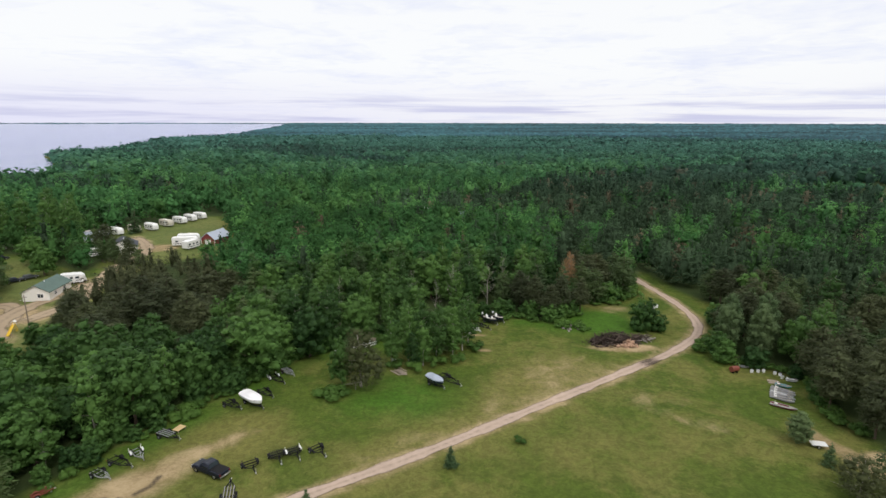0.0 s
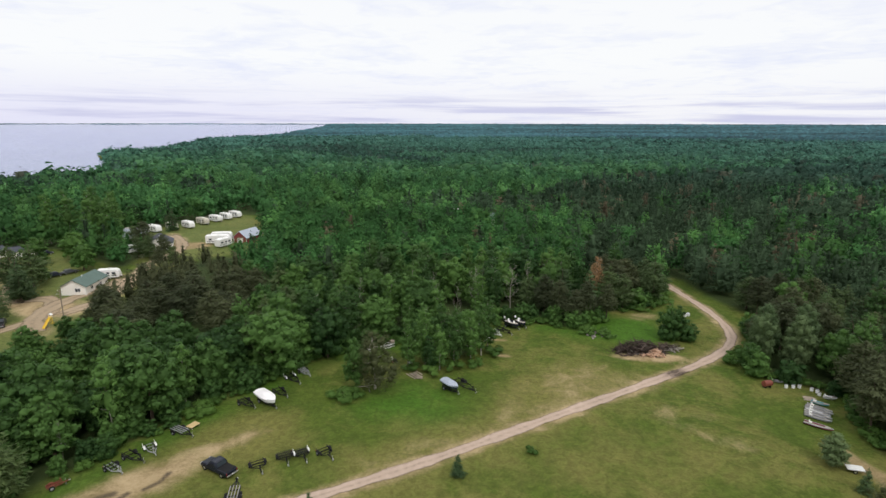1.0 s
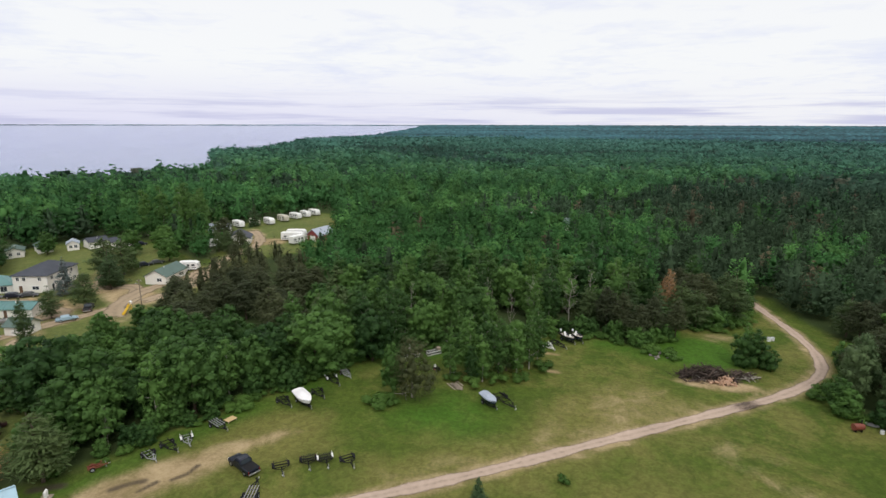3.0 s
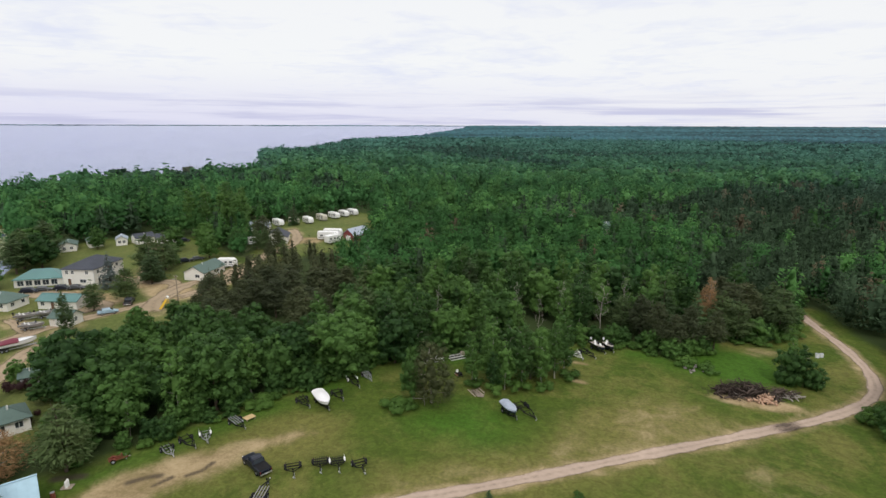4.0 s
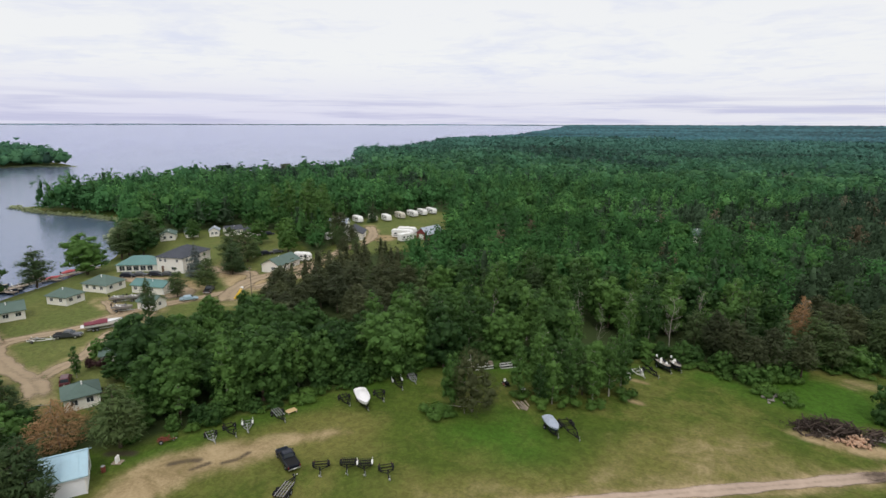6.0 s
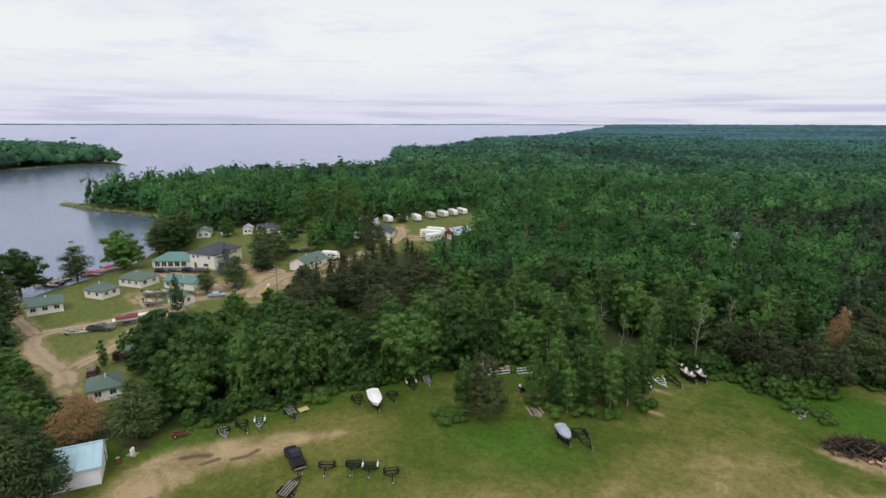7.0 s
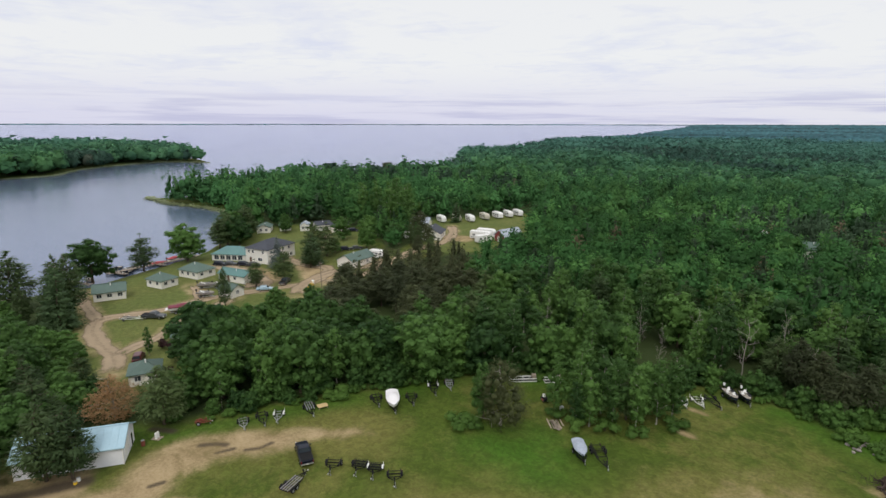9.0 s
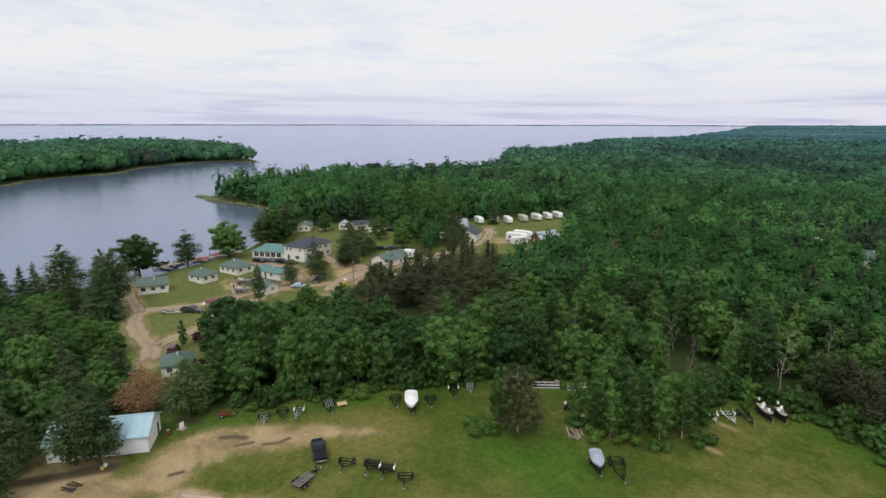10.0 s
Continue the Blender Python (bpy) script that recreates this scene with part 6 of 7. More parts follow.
def car(name, label, paint, x, y, yaw, kind="pickup", group="parked vehicles"):
    """A parked vehicle, nose along its own x."""
    root = thing(name, label, "truck" if kind == "pickup" else "car", group, pose(x, y, ground_z(x, y) + 0.02, 0, 0, yaw))
    h = 2.82 if kind == "pickup" else 2.3
    wb = 0.98 if kind == "pickup" else 0.88
    belt = 1.12 if kind == "pickup" else 0.95
    part("body", body_loft([(-h, 0.55, belt - 0.06, wb * 0.94, wb * 0.92), (-h + 0.12, 0.42, belt, wb, wb * 0.96), (-0.35, 0.38, belt, wb, wb * 0.95), (0.85, 0.38, belt, wb, wb * 0.95),
                            (1.3, 0.4, belt - 0.02, wb, wb * 0.92), (h - 0.25, 0.42, belt - 0.12, wb * 0.97, wb * 0.86), (h, 0.5, belt - 0.3, wb * 0.86, wb * 0.78)]), M[paint], root, smooth=False)
    back = -0.75 if kind == "pickup" else -h + 0.35
    top = belt + (0.72 if kind == "pickup" else 0.55 if kind == "sedan" else 0.7)
    cab0, cab1 = (back, 1.25) if kind != "sedan" else (back + 0.5, 1.1)
    part("cab", body_loft([(cab0, belt - 0.1, belt + 0.02, wb * 0.95, wb * 0.9), (cab0 + 0.16, belt - 0.1, top - 0.06, wb * 0.95, wb * 0.74), (cab0 + 0.5, belt - 0.1, top, wb * 0.95, wb * 0.76),
                           (cab1 - 0.85, belt - 0.1, top, wb * 0.95, wb * 0.76), (cab1 - 0.6, belt - 0.1, top - 0.06, wb * 0.95, wb * 0.75), (cab1, belt - 0.1, belt + 0.02, wb * 0.95, wb * 0.9)], 0.1), M[paint], root)
    # glazing, laid just proud of the cab
    for s in (-1, 1):
        for a, b in ((cab0 + 0.35, (cab0 + cab1) / 2 - 0.15), ((cab0 + cab1) / 2 - 0.05, cab1 - 0.6)):
            g = bmesh.new()
            ys, yt = s * (wb * 0.93), s * (wb * 0.81)
            vs = [g.verts.new(v) for v in ((a, ys, belt + 0.06), (b + 0.12, ys, belt + 0.06), (b, yt, top - 0.13), (a + 0.05, yt, top - 0.13))]
            ws = [g.verts.new(v.co - Vector((0, s * 0.05, 0))) for v in vs]
            g.faces.new(vs), g.faces.new(ws[::-1])
            for i in range(4):
                g.faces.new((vs[(i + 1) % 4], vs[i], ws[i], ws[(i + 1) % 4]))
            part("side_window", g, M["glass"], root)
    for nm, xa, xb in (("windscreen", cab1 - 0.02, cab1 - 0.56), ("rear_window", cab0 - 0.01, cab0 + 0.13)):
        g = bmesh.new()
        o = 0.035 if nm == "windscreen" else -0.035
        vs = [g.verts.new(v) for v in ((xa + o, -wb * 0.8, belt + 0.07), (xa + o, wb * 0.8, belt + 0.07), (xb + o, wb * 0.66, top - 0.1), (xb + o, -wb * 0.66, top - 0.1))]
        ws = [g.verts.new(v.co - Vector((o * 1.5, 0, 0.02))) for v in vs]
        g.faces.new(vs), g.faces.new(ws[::-1])
        for i in range(4):
            g.faces.new((vs[(i + 1) % 4], vs[i], ws[i], ws[(i + 1) % 4]))
        part(nm, g, M["glass"], root)
    if kind == "pickup":
        part("bed_cover", box((-1.78, 0, belt + 0.025), (1.92, wb * 1.72, 0.06), 0.02), M["black_steel"], root, "matt black bed cover")
        part("tailgate", box((-h - 0.015, 0, 0.86), (0.05, wb * 1.5, 0.42), 0.015), M[paint], root)
    for s in (-1, 1):
        part("headlight", box((h - 0.1, s * wb * 0.68, belt - 0.34), (0.24, 0.3, 0.16), 0.03), M["lamp_clear"], root)
        part("taillight", box((-h + 0.02, s * wb * 0.85, belt - 0.26), (0.1, 0.16, 0.36), 0.02), M["lamp_red"], root)
        part("mirror", box((cab1 - 0.35, s * (wb + 0.13), belt + 0.14), (0.14, 0.24, 0.18), 0.03), M[paint], root)
    part("front_bumper", box((h + 0.02, 0, 0.52), (0.16, wb * 1.8, 0.22), 0.04), M["chrome" if kind == "pickup" else paint], root)
    part("rear_bumper", box((-h - 0.06, 0, 0.55), (0.16, wb * 1.8, 0.18), 0.04), M["chrome" if kind == "pickup" else paint], root)
    part("number_plate", box((-h - 0.15, 0, 0.62), (0.02, 0.32, 0.14)), M["trim"], root)
    ax = (1.85, -1.72) if kind == "pickup" else (1.4, -1.35)
    for a in ax:
        for s in (-1, 1):
            wheel_under(root, a, s * (wb - 0.1), 0.4 if kind == "pickup" else 0.34)
    return root


car("pickup_truck", "black pickup truck with bed cover parked on grass", "black_paint", -35.8, 66.3, 156)
car("pickup_truck", "dark grey pickup truck towing a trailer", "grey_paint", -114.0, 74.0, 40)
car("pickup_truck", "dark pickup truck parked under pines", "grey_paint", -117.2, 113.2, 130)
car("suv", "dark red estate car beside the cabin", "red_paint", -90, 62.2, 150, "suv")
car("suv", "pale blue estate car behind the small hut", "blue_paint", -96.2, 73.6, 150, "suv")
car("sedan", "pale blue car on the grass", "blue_paint", -115, 105.2, 55, "sedan")
for x, y, yaw, kd in ((-152.3, 109.6, 35, "suv"), (-150.4, 112.2, 40, "sedan"), (-135.2, 150, 60, "suv"), (-133, 153.5, 60, "sedan"), (-146, 115, 30, "suv"), (-143, 117, 30, "sedan"), (-158, 172, 50, "suv")):
    car("car", "dark car parked near the lodge", "black_paint" if kd == "suv" else "grey_paint", x, y, yaw, kd)


# ---- boats and trailers ----
def trailer(name, label, x, y, yaw, paint="black_steel", length=4.6, width=1.9, bunks=2, bunk_mat="black_steel", axles=1, fender="black_steel", group="boat trailers", bed=0.0):
    """A boat trailer; its tongue points along its own x. With a bed it is a short slatted carrier on a thin tongue, standing over its bed."""
    root = thing(name, label, "trailer", group, pose(x, y, ground_z(x, y) + 0.02, 0, 0, yaw))
    hw, z = width * 0.36, 0.5
    xr = -length * 0.5
    xf = length * 0.12
    tip = (length * 0.56, 0, 0.48)
    if bed:
        xr, xf, tip, hw = -bed / 2, bed / 2, (bed / 2 + length * 0.44, 0, 0.42), width * 0.44
    for s in (-1, 1):
        bm = bmesh.new()
        bm_bar(bm, (xr, s * hw, z), (xf, s * hw, z), 0.09, 0.13)
        bm_bar(bm, (xf - 0.04, s * hw, z), (xf + 0.55 if bed else tip[0] - 0.5, s * 0.06, z), 0.06 if bed else 0.09, 0.08 if bed else 0.13)
        part("side_rail", bm, M[paint], root)
    for u in (0.02, 0.42, 0.86):
        part("cross_member", bm_bar(bmesh.new(), (xr + (xf - xr) * u, -hw, z - 0.04), (xr + (xf - xr) * u, hw, z - 0.04), 0.08, 0.08), M[paint], root)
    part("tongue", bm_bar(bmesh.new(), (xf + 0.3, 0, z), tip, 0.11, 0.12), M[paint], root)
    part("coupler", bm_box(bmesh.new(), (tip[0] + 0.08, 0, 0.5), (0.26, 0.14, 0.14), 0.03), M["chrome"], root)
    post = bmesh.new()
    bm_bar(post, (tip[0] - 0.75, 0, z), (tip[0] - 0.85, 0, z + 0.62), 0.09, 0.09)
    bm_box(post, (tip[0] - 0.9, 0, z + 0.62), (0.18, 0.22, 0.2), 0.03)
    part("winch_post", post, M[paint], root)
    jack = bmesh.new()
    bm_tube(jack, (tip[0] - 0.35, 0.16, 0.1), (tip[0] - 0.35, 0.16, 0.85), 0.035)
    bm_tube(jack, (tip[0] - 0.35, 0.16, 0.0), (tip[0] - 0.35, 0.16, 0.12), 0.09, 0.09)
    part("jack", jack, M["galv"], root)
    for k in range(bunks):
        yb = (k / (bunks - 1) - 0.5) * width * (0.84 if bed else 0.62)
        b = bmesh.new()
        bm_bar(b, (xr - 0.1, yb, z + 0.2), (xf + (0.05 if bed else 0.2), yb, z + 0.22), 0.1, 0.07)
        for u in (xr + 0.3, xf - 0.3):
            bm_bar(b, (u, yb, z), (u, yb, z + 0.2), 0.06, 0.06)
        part("bunk", b, M[bunk_mat], root)
    for k in range(axles):
        ax = xr + (xf - xr) * 0.36 + 0.78 * (k - (axles - 1) / 2)
        part("axle", tube((ax, -width / 2 + 0.1, 0.33), (ax, width / 2 - 0.1, 0.33), 0.05), M[paint], root)
        for s in (-1, 1):
            wheel_under(root, ax, s * (width / 2), 0.33, 0.2, "galv")
            f = loft([[(ax + math.cos(a) * r_, s * (width / 2) + w_, 0.36 + math.sin(a) * r_) for r_, w_ in ((0.41, -0.13), (0.41, 0.13), (0.44, 0.13), (0.44, -0.13))] for a in np.linspace(0.15, 2.99, 9)])
            part("fender", f, M[fender], root)
    for s in (-1, 1):
        lm = bmesh.new()
        bm_box(lm, (xr - 0.02, s * (hw + 0.1), z + 0.02), (0.06, 0.12, 0.08), 0.02)
        part("tail_lamp", lm, M["lamp_red"], root)
        if fender == "white_steel":
            part("guide_post", bm_bar(bmesh.new(), (xr + 0.2, s * (width / 2), z - 0.05), (xr + 0.2, s * (width / 2 + 0.03), z + 0.55), 0.06, 0.06), M["trim"], root)
    return root


def hull_stations(L, B, D):
    """x, half beam, keel height, sheer height from stern to bow."""
    out = []
    for t in np.linspace(0, 1, 11):
        b = B / 2 * (0.92 + 0.08 * math.sin(min(t * 2.2, 1) * 1.57)) * (1 - max(0.0, (t - 0.45) / 0.55) ** 2.3)
        out.append((L * (t - 0.5), max(b, 0.03), D * 0.62 * max(0.0, (t - 0.72) / 0.28) ** 2, D * (0.86 + 0.2 * t * t)))
    return out


def boat(name, label, x, y, z, yaw, L=5.4, B=2.1, D=0.95, hull="white_hull", cover="", motor=True, seats=2, glass_=False, deck="tan_deck", roll=0.0, group="stored boats", span=(0, 99)):
    """A small boat, bow along its own x; either covered or open with its fittings."""
    root = thing(name, label, "boat", group, pose(x, y, z, roll, 0, yaw))
    st = hull_stations(L, B, D)
    secs = []
    for x_, b, k, s in st:
        if cover:
            secs.append([(x_, -b, s), (x_, -b * 0.86, k + (s - k) * 0.35), (x_, 0, k), (x_, b * 0.86, k + (s - k) * 0.35), (x_, b, s), (x_, 0, s - 0.05)])
        else:
            w = min(0.09, b * 0.6)
            fl = k + (s - k) * 0.42
            secs.append([(x_, -b, s), (x_, -b * 0.86, k + (s - k) * 0.35), (x_, 0, k), (x_, b * 0.86, k + (s - k) * 0.35), (x_, b, s),
                         (x_, b - w, s), (x_, (b - w) * 0.9, fl), (x_, 0, fl), (x_, -(b - w) * 0.9, fl), (x_, -b + w, s)])
    part("hull", loft(secs), M[hull], root)
    path = [Vector((a[0], a[1], a[3])) for a in st] + [Vector((a[0], -a[1], a[3])) for a in st[::-1]]
    rings = []
    for k, c in enumerate(path):
        d = path[min(k + 1, len(path) - 1)] - path[max(k - 1, 0)]
        n_ = Vector((d.y, -d.x, 0)).normalized() * 0.045
        rings.append([c - n_ - Vector((0, 0, 0.03)), c + n_ - Vector((0, 0, 0.03)), c + n_ + Vector((0, 0, 0.04)), c - n_ + Vector((0, 0, 0.04))])
    rail = loft(rings)
    part("gunwale", rail, M["black_steel" if hull == "navy_hull" else "galv"], root)
    if cover:
        top = []
        for i, (x_, b, k, s) in enumerate(st):
            if not span[0] <= i <= span[1]:
                continue
            t = i / 10
            peak = 0.16 + 0.42 * math.exp(-((t - 0.45) / 0.22) ** 2) * (B / 2.1) + (0.12 if i == 0 else 0)
            if i > 8:
                peak *= 0.45
            bb = b + 0.05
            top.append([(x_, -bb, s - 0.16), (x_, -bb, s + 0.04), (x_, -bb * 0.55, s + peak * 0.72), (x_, 0, s + peak), (x_, bb * 0.55, s + peak * 0.72), (x_, bb, s + 0.04), (x_, bb, s - 0.16), (x_, 0, s - 0.12)])
        part("cover", loft(top), M[cover], root)
        if span[1] < 10:
            part("foredeck", loft([[(a[0], -a[1] + 0.03, a[3] - 0.02), (a[0], a[1] - 0.03, a[3] - 0.02), (a[0], a[1] * 0.5, a[3] + 0.12), (a[0], -a[1] * 0.5, a[3] + 0.12)] for a in st[span[1] - 1:10]]), M[hull], root)
            part("swim_platform", box((-L / 2 - 0.35, 0, D * 0.45), (0.8, B * 0.8, 0.1), 0.03), M[hull], root)
    else:
        part("foredeck", loft([[(a[0], -a[1] + 0.05, a[3] - 0.02), (a[0], a[1] - 0.05, a[3] - 0.02), (a[0], a[1] - 0.05, a[3] + 0.03), (a[0], -a[1] + 0.05, a[3] + 0.03)] for a in st[7:10]]), M[deck], root)
        part("floor", loft([[(a[0], -a[1] * 0.7, a[3] * 0.52), (a[0], a[1] * 0.7, a[3] * 0.52), (a[0], a[1] * 0.7, a[3] * 0.56), (a[0], -a[1] * 0.7, a[3] * 0.56)] for a in st[0:8]]), M[deck], root)
        for k in range(seats):
            sx = -L * 0.28 + k * L * 0.2
            b = bmesh.new()
            bm_box(b, (sx, 0.32 * (-1) ** k, D * 0.86), (0.45, 0.45, 0.12), 0.04)
            bm_box(b, (sx - 0.2, 0.32 * (-1) ** k, D * 1.08), (0.1, 0.45, 0.42), 0.03)
            bm_tube(b, (sx, 0.32 * (-1) ** k, D * 0.55), (sx, 0.32 * (-1) ** k, D * 0.84), 0.05)
            part("seat", b, M["trim"], root)
        if glass_:
            b = bmesh.new()
            bm_box(b, (L * 0.08, B * 0.24, D * 0.85), (0.5, 0.55, 0.6), 0.05)
            part("console", b, M[hull], root)
            part("windscreen", bm_box(bmesh.new(), (0, 0, 0), (0.03, 0.6, 0.35), 0, pose(L * 0.12, B * 0.24, D * 1.3, 0, -25, 0)), M["glass"], root)
    if motor:
        b = bmesh.new()
        bm_box(b, (-L / 2 - 0.22, 0, D + 0.28), (0.4, 0.32, 0.5), 0.08)
        m_ = part("outboard_motor", b, M["black_steel" if hull != "navy_hull" else "white_hull"], root)
        g = bmesh.new()
        bm_box(g, (-L / 2 - 0.2, 0, D - 0.35), (0.18, 0.12, 0.9), 0.03)
        bm_tube(g, (-L / 2 - 0.42, 0, D - 0.72), (-L / 2 + 0.02, 0, D - 0.72), 0.09, 0.06)
        part("motor_leg", g, M["black_steel"], m_)
    return root


def on_trailer(label, x, y, yaw, tr_paint="black_steel", axles=1, L=5.4, **kw):
    z = ground_z(x, y)
    trailer("boat_trailer", "boat trailer carrying a boat", x, y, yaw, tr_paint, L * 0.9, 1.9, axles=axles, group="laden trailers")
    boat("boat", label, x - 0.2, y, z + 0.74, yaw, L, **kw)


on_trailer("white shrink-covered motorboat on a trailer", -37.0, 85.2, -38, L=5.7, B=2.25, D=1.0, hull="white_hull", cover="white_cover", motor=False)
on_trailer("navy runabout under pale grey cover", -5.7, 93.9, -48, L=4.4, B=1.8, D=1.0, hull="navy_hull", cover="grey_cover", motor=False)
trailer("boat_trailer", "long empty black tandem boat trailer", -3.4, 95.6, -46, "black_steel", 5.8, 2.1, axles=2)
on_trailer("dark fishing boat with tan deck and white motor", 5.4, 127.4, -50, L=5.0, B=1.9, D=0.8, hull="navy_hull", seats=3)
on_trailer("smaller dark fishing boat on a trailer", 7.5, 128.5, -58, L=4.2, B=1.7, D=0.75, hull="navy_hull", seats=2)
trailer("boat_trailer", "empty galvanised boat trailer by the wood", 1.6, 122.2, -48, "white_steel", 3.6, fender="white_steel")
trailer("boat_trailer", "small galvanised boat trailer by the wood", -0.2, 120.0, -56, "white_steel", 3.0, 1.4, fender="white_steel")
trailer("boat_trailer", "long low black trailer by the wood", 3.5, 124.0, -47, "black_steel", 4.8, 1.7)
# rows of empty trailers along the wood and on the field
for x, y, yaw, paint, ln_, w, nb, bm_, fe in (
        (-50.3, 64.4, -25, "galv", 3.4, 1.7, 3, "black_steel", "black_steel"), (-49.4, 67.3, -22, "black_steel", 4.2, 1.8, 2, "black_steel", "black_steel"), (-48.1, 69.4, -40, "galv", 3.3, 1.6, 2, "black_steel", "white_steel"),
        (-46.2, 74.4, -22, "black_steel", 4.2, 1.9, 4, "galv", "black_steel"), (-40.3, 84.2, -32, "black_steel", 4.2, 1.9, 3, "black_steel", "black_steel"), (-36.1, 88.7, -38, "black_steel", 4.0, 1.9, 2, "black_steel", "black_steel"),
        (-36.0, 94.2, -40, "black_steel", 4.6, 1.8, 2, "black_steel", "white_steel"), (-34.8, 97.2, -42, "galv", 3.6, 1.7, 4, "galv", "black_steel")):
    trailer("boat_trailer", {"galv": "galvanised empty boat trailer on the grass", "white_steel": "white-framed empty boat trailer on the grass", "black_steel": "empty black boat trailer on the grass"}[paint], x, y, yaw, paint, ln_, w, nb, bm_, 1, fe)
for x, y, yaw, w, nb, bed, fe, words in ((-30.8, 67.9, -52, 2.2, 2, 1.5, "black_steel", "open-framed black trailer on the grass"), (-27.8, 70.3, -57, 2.2, 8, 1.5, "black_steel", "short black slatted trailer on the grass"),
                                         (-25.6, 71.3, -53, 2.1, 8, 1.5, "white_steel", "black slatted trailer with white fenders"), (-22.4, 72.1, -44, 2.0, 2, 1.6, "black_steel", "open-framed black trailer on the grass")):
    trailer("utility_trailer", words, x, y, yaw, "black_steel", 4.2, w, nb, "black_steel", 1, fe, "trailers in the field", bed)
trailer("flatbed_trailer", "flat trailer loaded with aluminium rails", -31.2, 61.9, 108, "black_steel", 4.6, 1.9, 4, "alu_hull", 2, group="")
trailer("equipment_trailer", "orange-red wheeled equipment at the wood's edge", -55.5, 60.2, 50, "red_steel", 2.4, 0.9, 2, "red_steel", fender="red_steel", group="")
# resort boats
on_trailer("long white cruiser with maroon cover on trailer", -112.6, 81.4, 62, "galv", 2, 8.0, B=2.5, D=1.3, hull="white_hull", cover="maroon_cover", motor=False, span=(0, 6))
trailer("boat_trailer", "white boat trailer behind the pickup", -116.6, 69.6, 40, "white_steel", 5.2, fender="white_steel")
for x, y, yaw in ((-129.4, 94.6, 40), (-126.5, 97.8, 40), (-121.2, 90.6, 35)):
    on_trailer("grey open fishing boat on a trailer", x, y, yaw, "galv", L=5.2, B=1.95, D=0.9, hull="alu_hull", glass_=True, deck="tan_deck")
# stored hulls on the far side of the field
for x, y, yaw, L, B, mat, words in ((54.5, 89.0, -37, 4.1, 1.1, "maroon_cover", "dark reddish rowing boat with pale rim"), (55.7, 91.6, -40, 3.9, 0.84, "alu_hull", "long pale rowing boat laid on the grass"), (56.2, 92.5, -38, 4.0, 0.82, "alu_hull", "long pale rowing boat laid on the grass"),
                                    (56.6, 93.4, -41, 3.8, 0.82, "white_hull", "long pale rowing boat laid on the grass"), (57.2, 94.25, -39, 4.1, 0.84, "alu_hull", "long pale rowing boat laid on the grass"), (57.7, 95.1, -43, 3.9, 0.82, "alu_hull", "long pale rowing boat laid on the grass"),
                                    (58.7, 96.9, -32, 2.7, 0.9, "teal_hull", "teal plastic rowing boat laid on the grass")):
    boat("rowing_boat", words, x, y, ground_z(x, y) + 0.02, yaw, L, B, 0.42, mat, "", False, 1)
boat("rowing_boat", "pale rowing boat drawn up beside tall spruces", -115.8, 53.6, ground_z(-115.8, 53.6) + 0.02, 25, 4.6, 1.3, 0.5, "alu_hull", "", False, 1)
boat("canoe", "white canoe lying at the wood's edge", 55.1, 105, ground_z(55, 105) + 0.02, -20, 2.4, 0.6, 0.4, "alu_hull", "", False, 1)


# ---- campers ----
def camper(name, label, x, y, yaw, L=7.5, W=2.4, H=2.5, wall="rv_wall", group="campers"):
    root = thing(name, label, "camper", group, pose(x, y, ground_z(x, y), 0, 0, yaw))
    secs = []
    for x_, zb, zt in ((-L / 2, 0.75, H + 0.35), (-L / 2 + 0.2, 0.55, H + 0.55), (L / 2 - 0.9, 0.55, H + 0.55), (L / 2 - 0.25, 0.6, H + 0.1), (L / 2, 0.8, H - 0.6)):
        c = 0.16
        secs.append([(x_, -W / 2, zb), (x_, W / 2, zb), (x_, W / 2, zt - c), (x_, W / 2 - c, zt), (x_, -W / 2 + c, zt), (x_, -W / 2, zt - c)])
    part("shell", loft(secs), M[wall], root)
    for s in (-1, 1):
        part("stripe", box((-0.2, s * (W / 2 + 0.012), 1.15), (L * 0.86, 0.02, 0.2)), M["grey_paint"], root)
        for xw, ww in ((-L * 0.3, 1.0), (0.0, 0.8), (L * 0.25, 1.1)):
            part("window", box((xw, s * (W / 2 + 0.015), 1.95), (ww, 0.03, 0.6), 0.01), M["glass"], root)
        wheel_under(root, -0.35, s * (W / 2 - 0.14), 0.34, 0.2)
        wheel_under(root, 0.45, s * (W / 2 - 0.14), 0.34, 0.2)
    part("door", box((L * 0.12, -(W / 2 + 0.02), 1.6), (0.65, 0.04, 1.8), 0.02), M["trim"], root)
    part("front_window", bm_box(bmesh.new(), (0, 0, 0), (0.03, W * 0.62, 0.5), 0, pose(L / 2 - 0.09, 0, 2.1, 0, -20, 0)), M["glass"], root)
    part("roof_unit", box((0.2, 0, H + 0.67), (0.9, 0.7, 0.28), 0.06), M["trim"], root)
    hb = bmesh.new()
    bm_bar(hb, (L / 2 - 0.2, -0.5, 0.62), (L / 2 + 1.1, 0, 0.55), 0.09, 0.12)
    bm_bar(hb, (L / 2 - 0.2, 0.5, 0.62), (L / 2 + 1.1, 0, 0.55), 0.09, 0.12)
    part("hitch", hb, M["black_steel"], root)
    part("gas_bottle", tube((L / 2 + 0.35, 0, 0.6), (L / 2 + 0.35, 0, 1.15), 0.16, 0.14, 10), M["trim"], root)
    return root


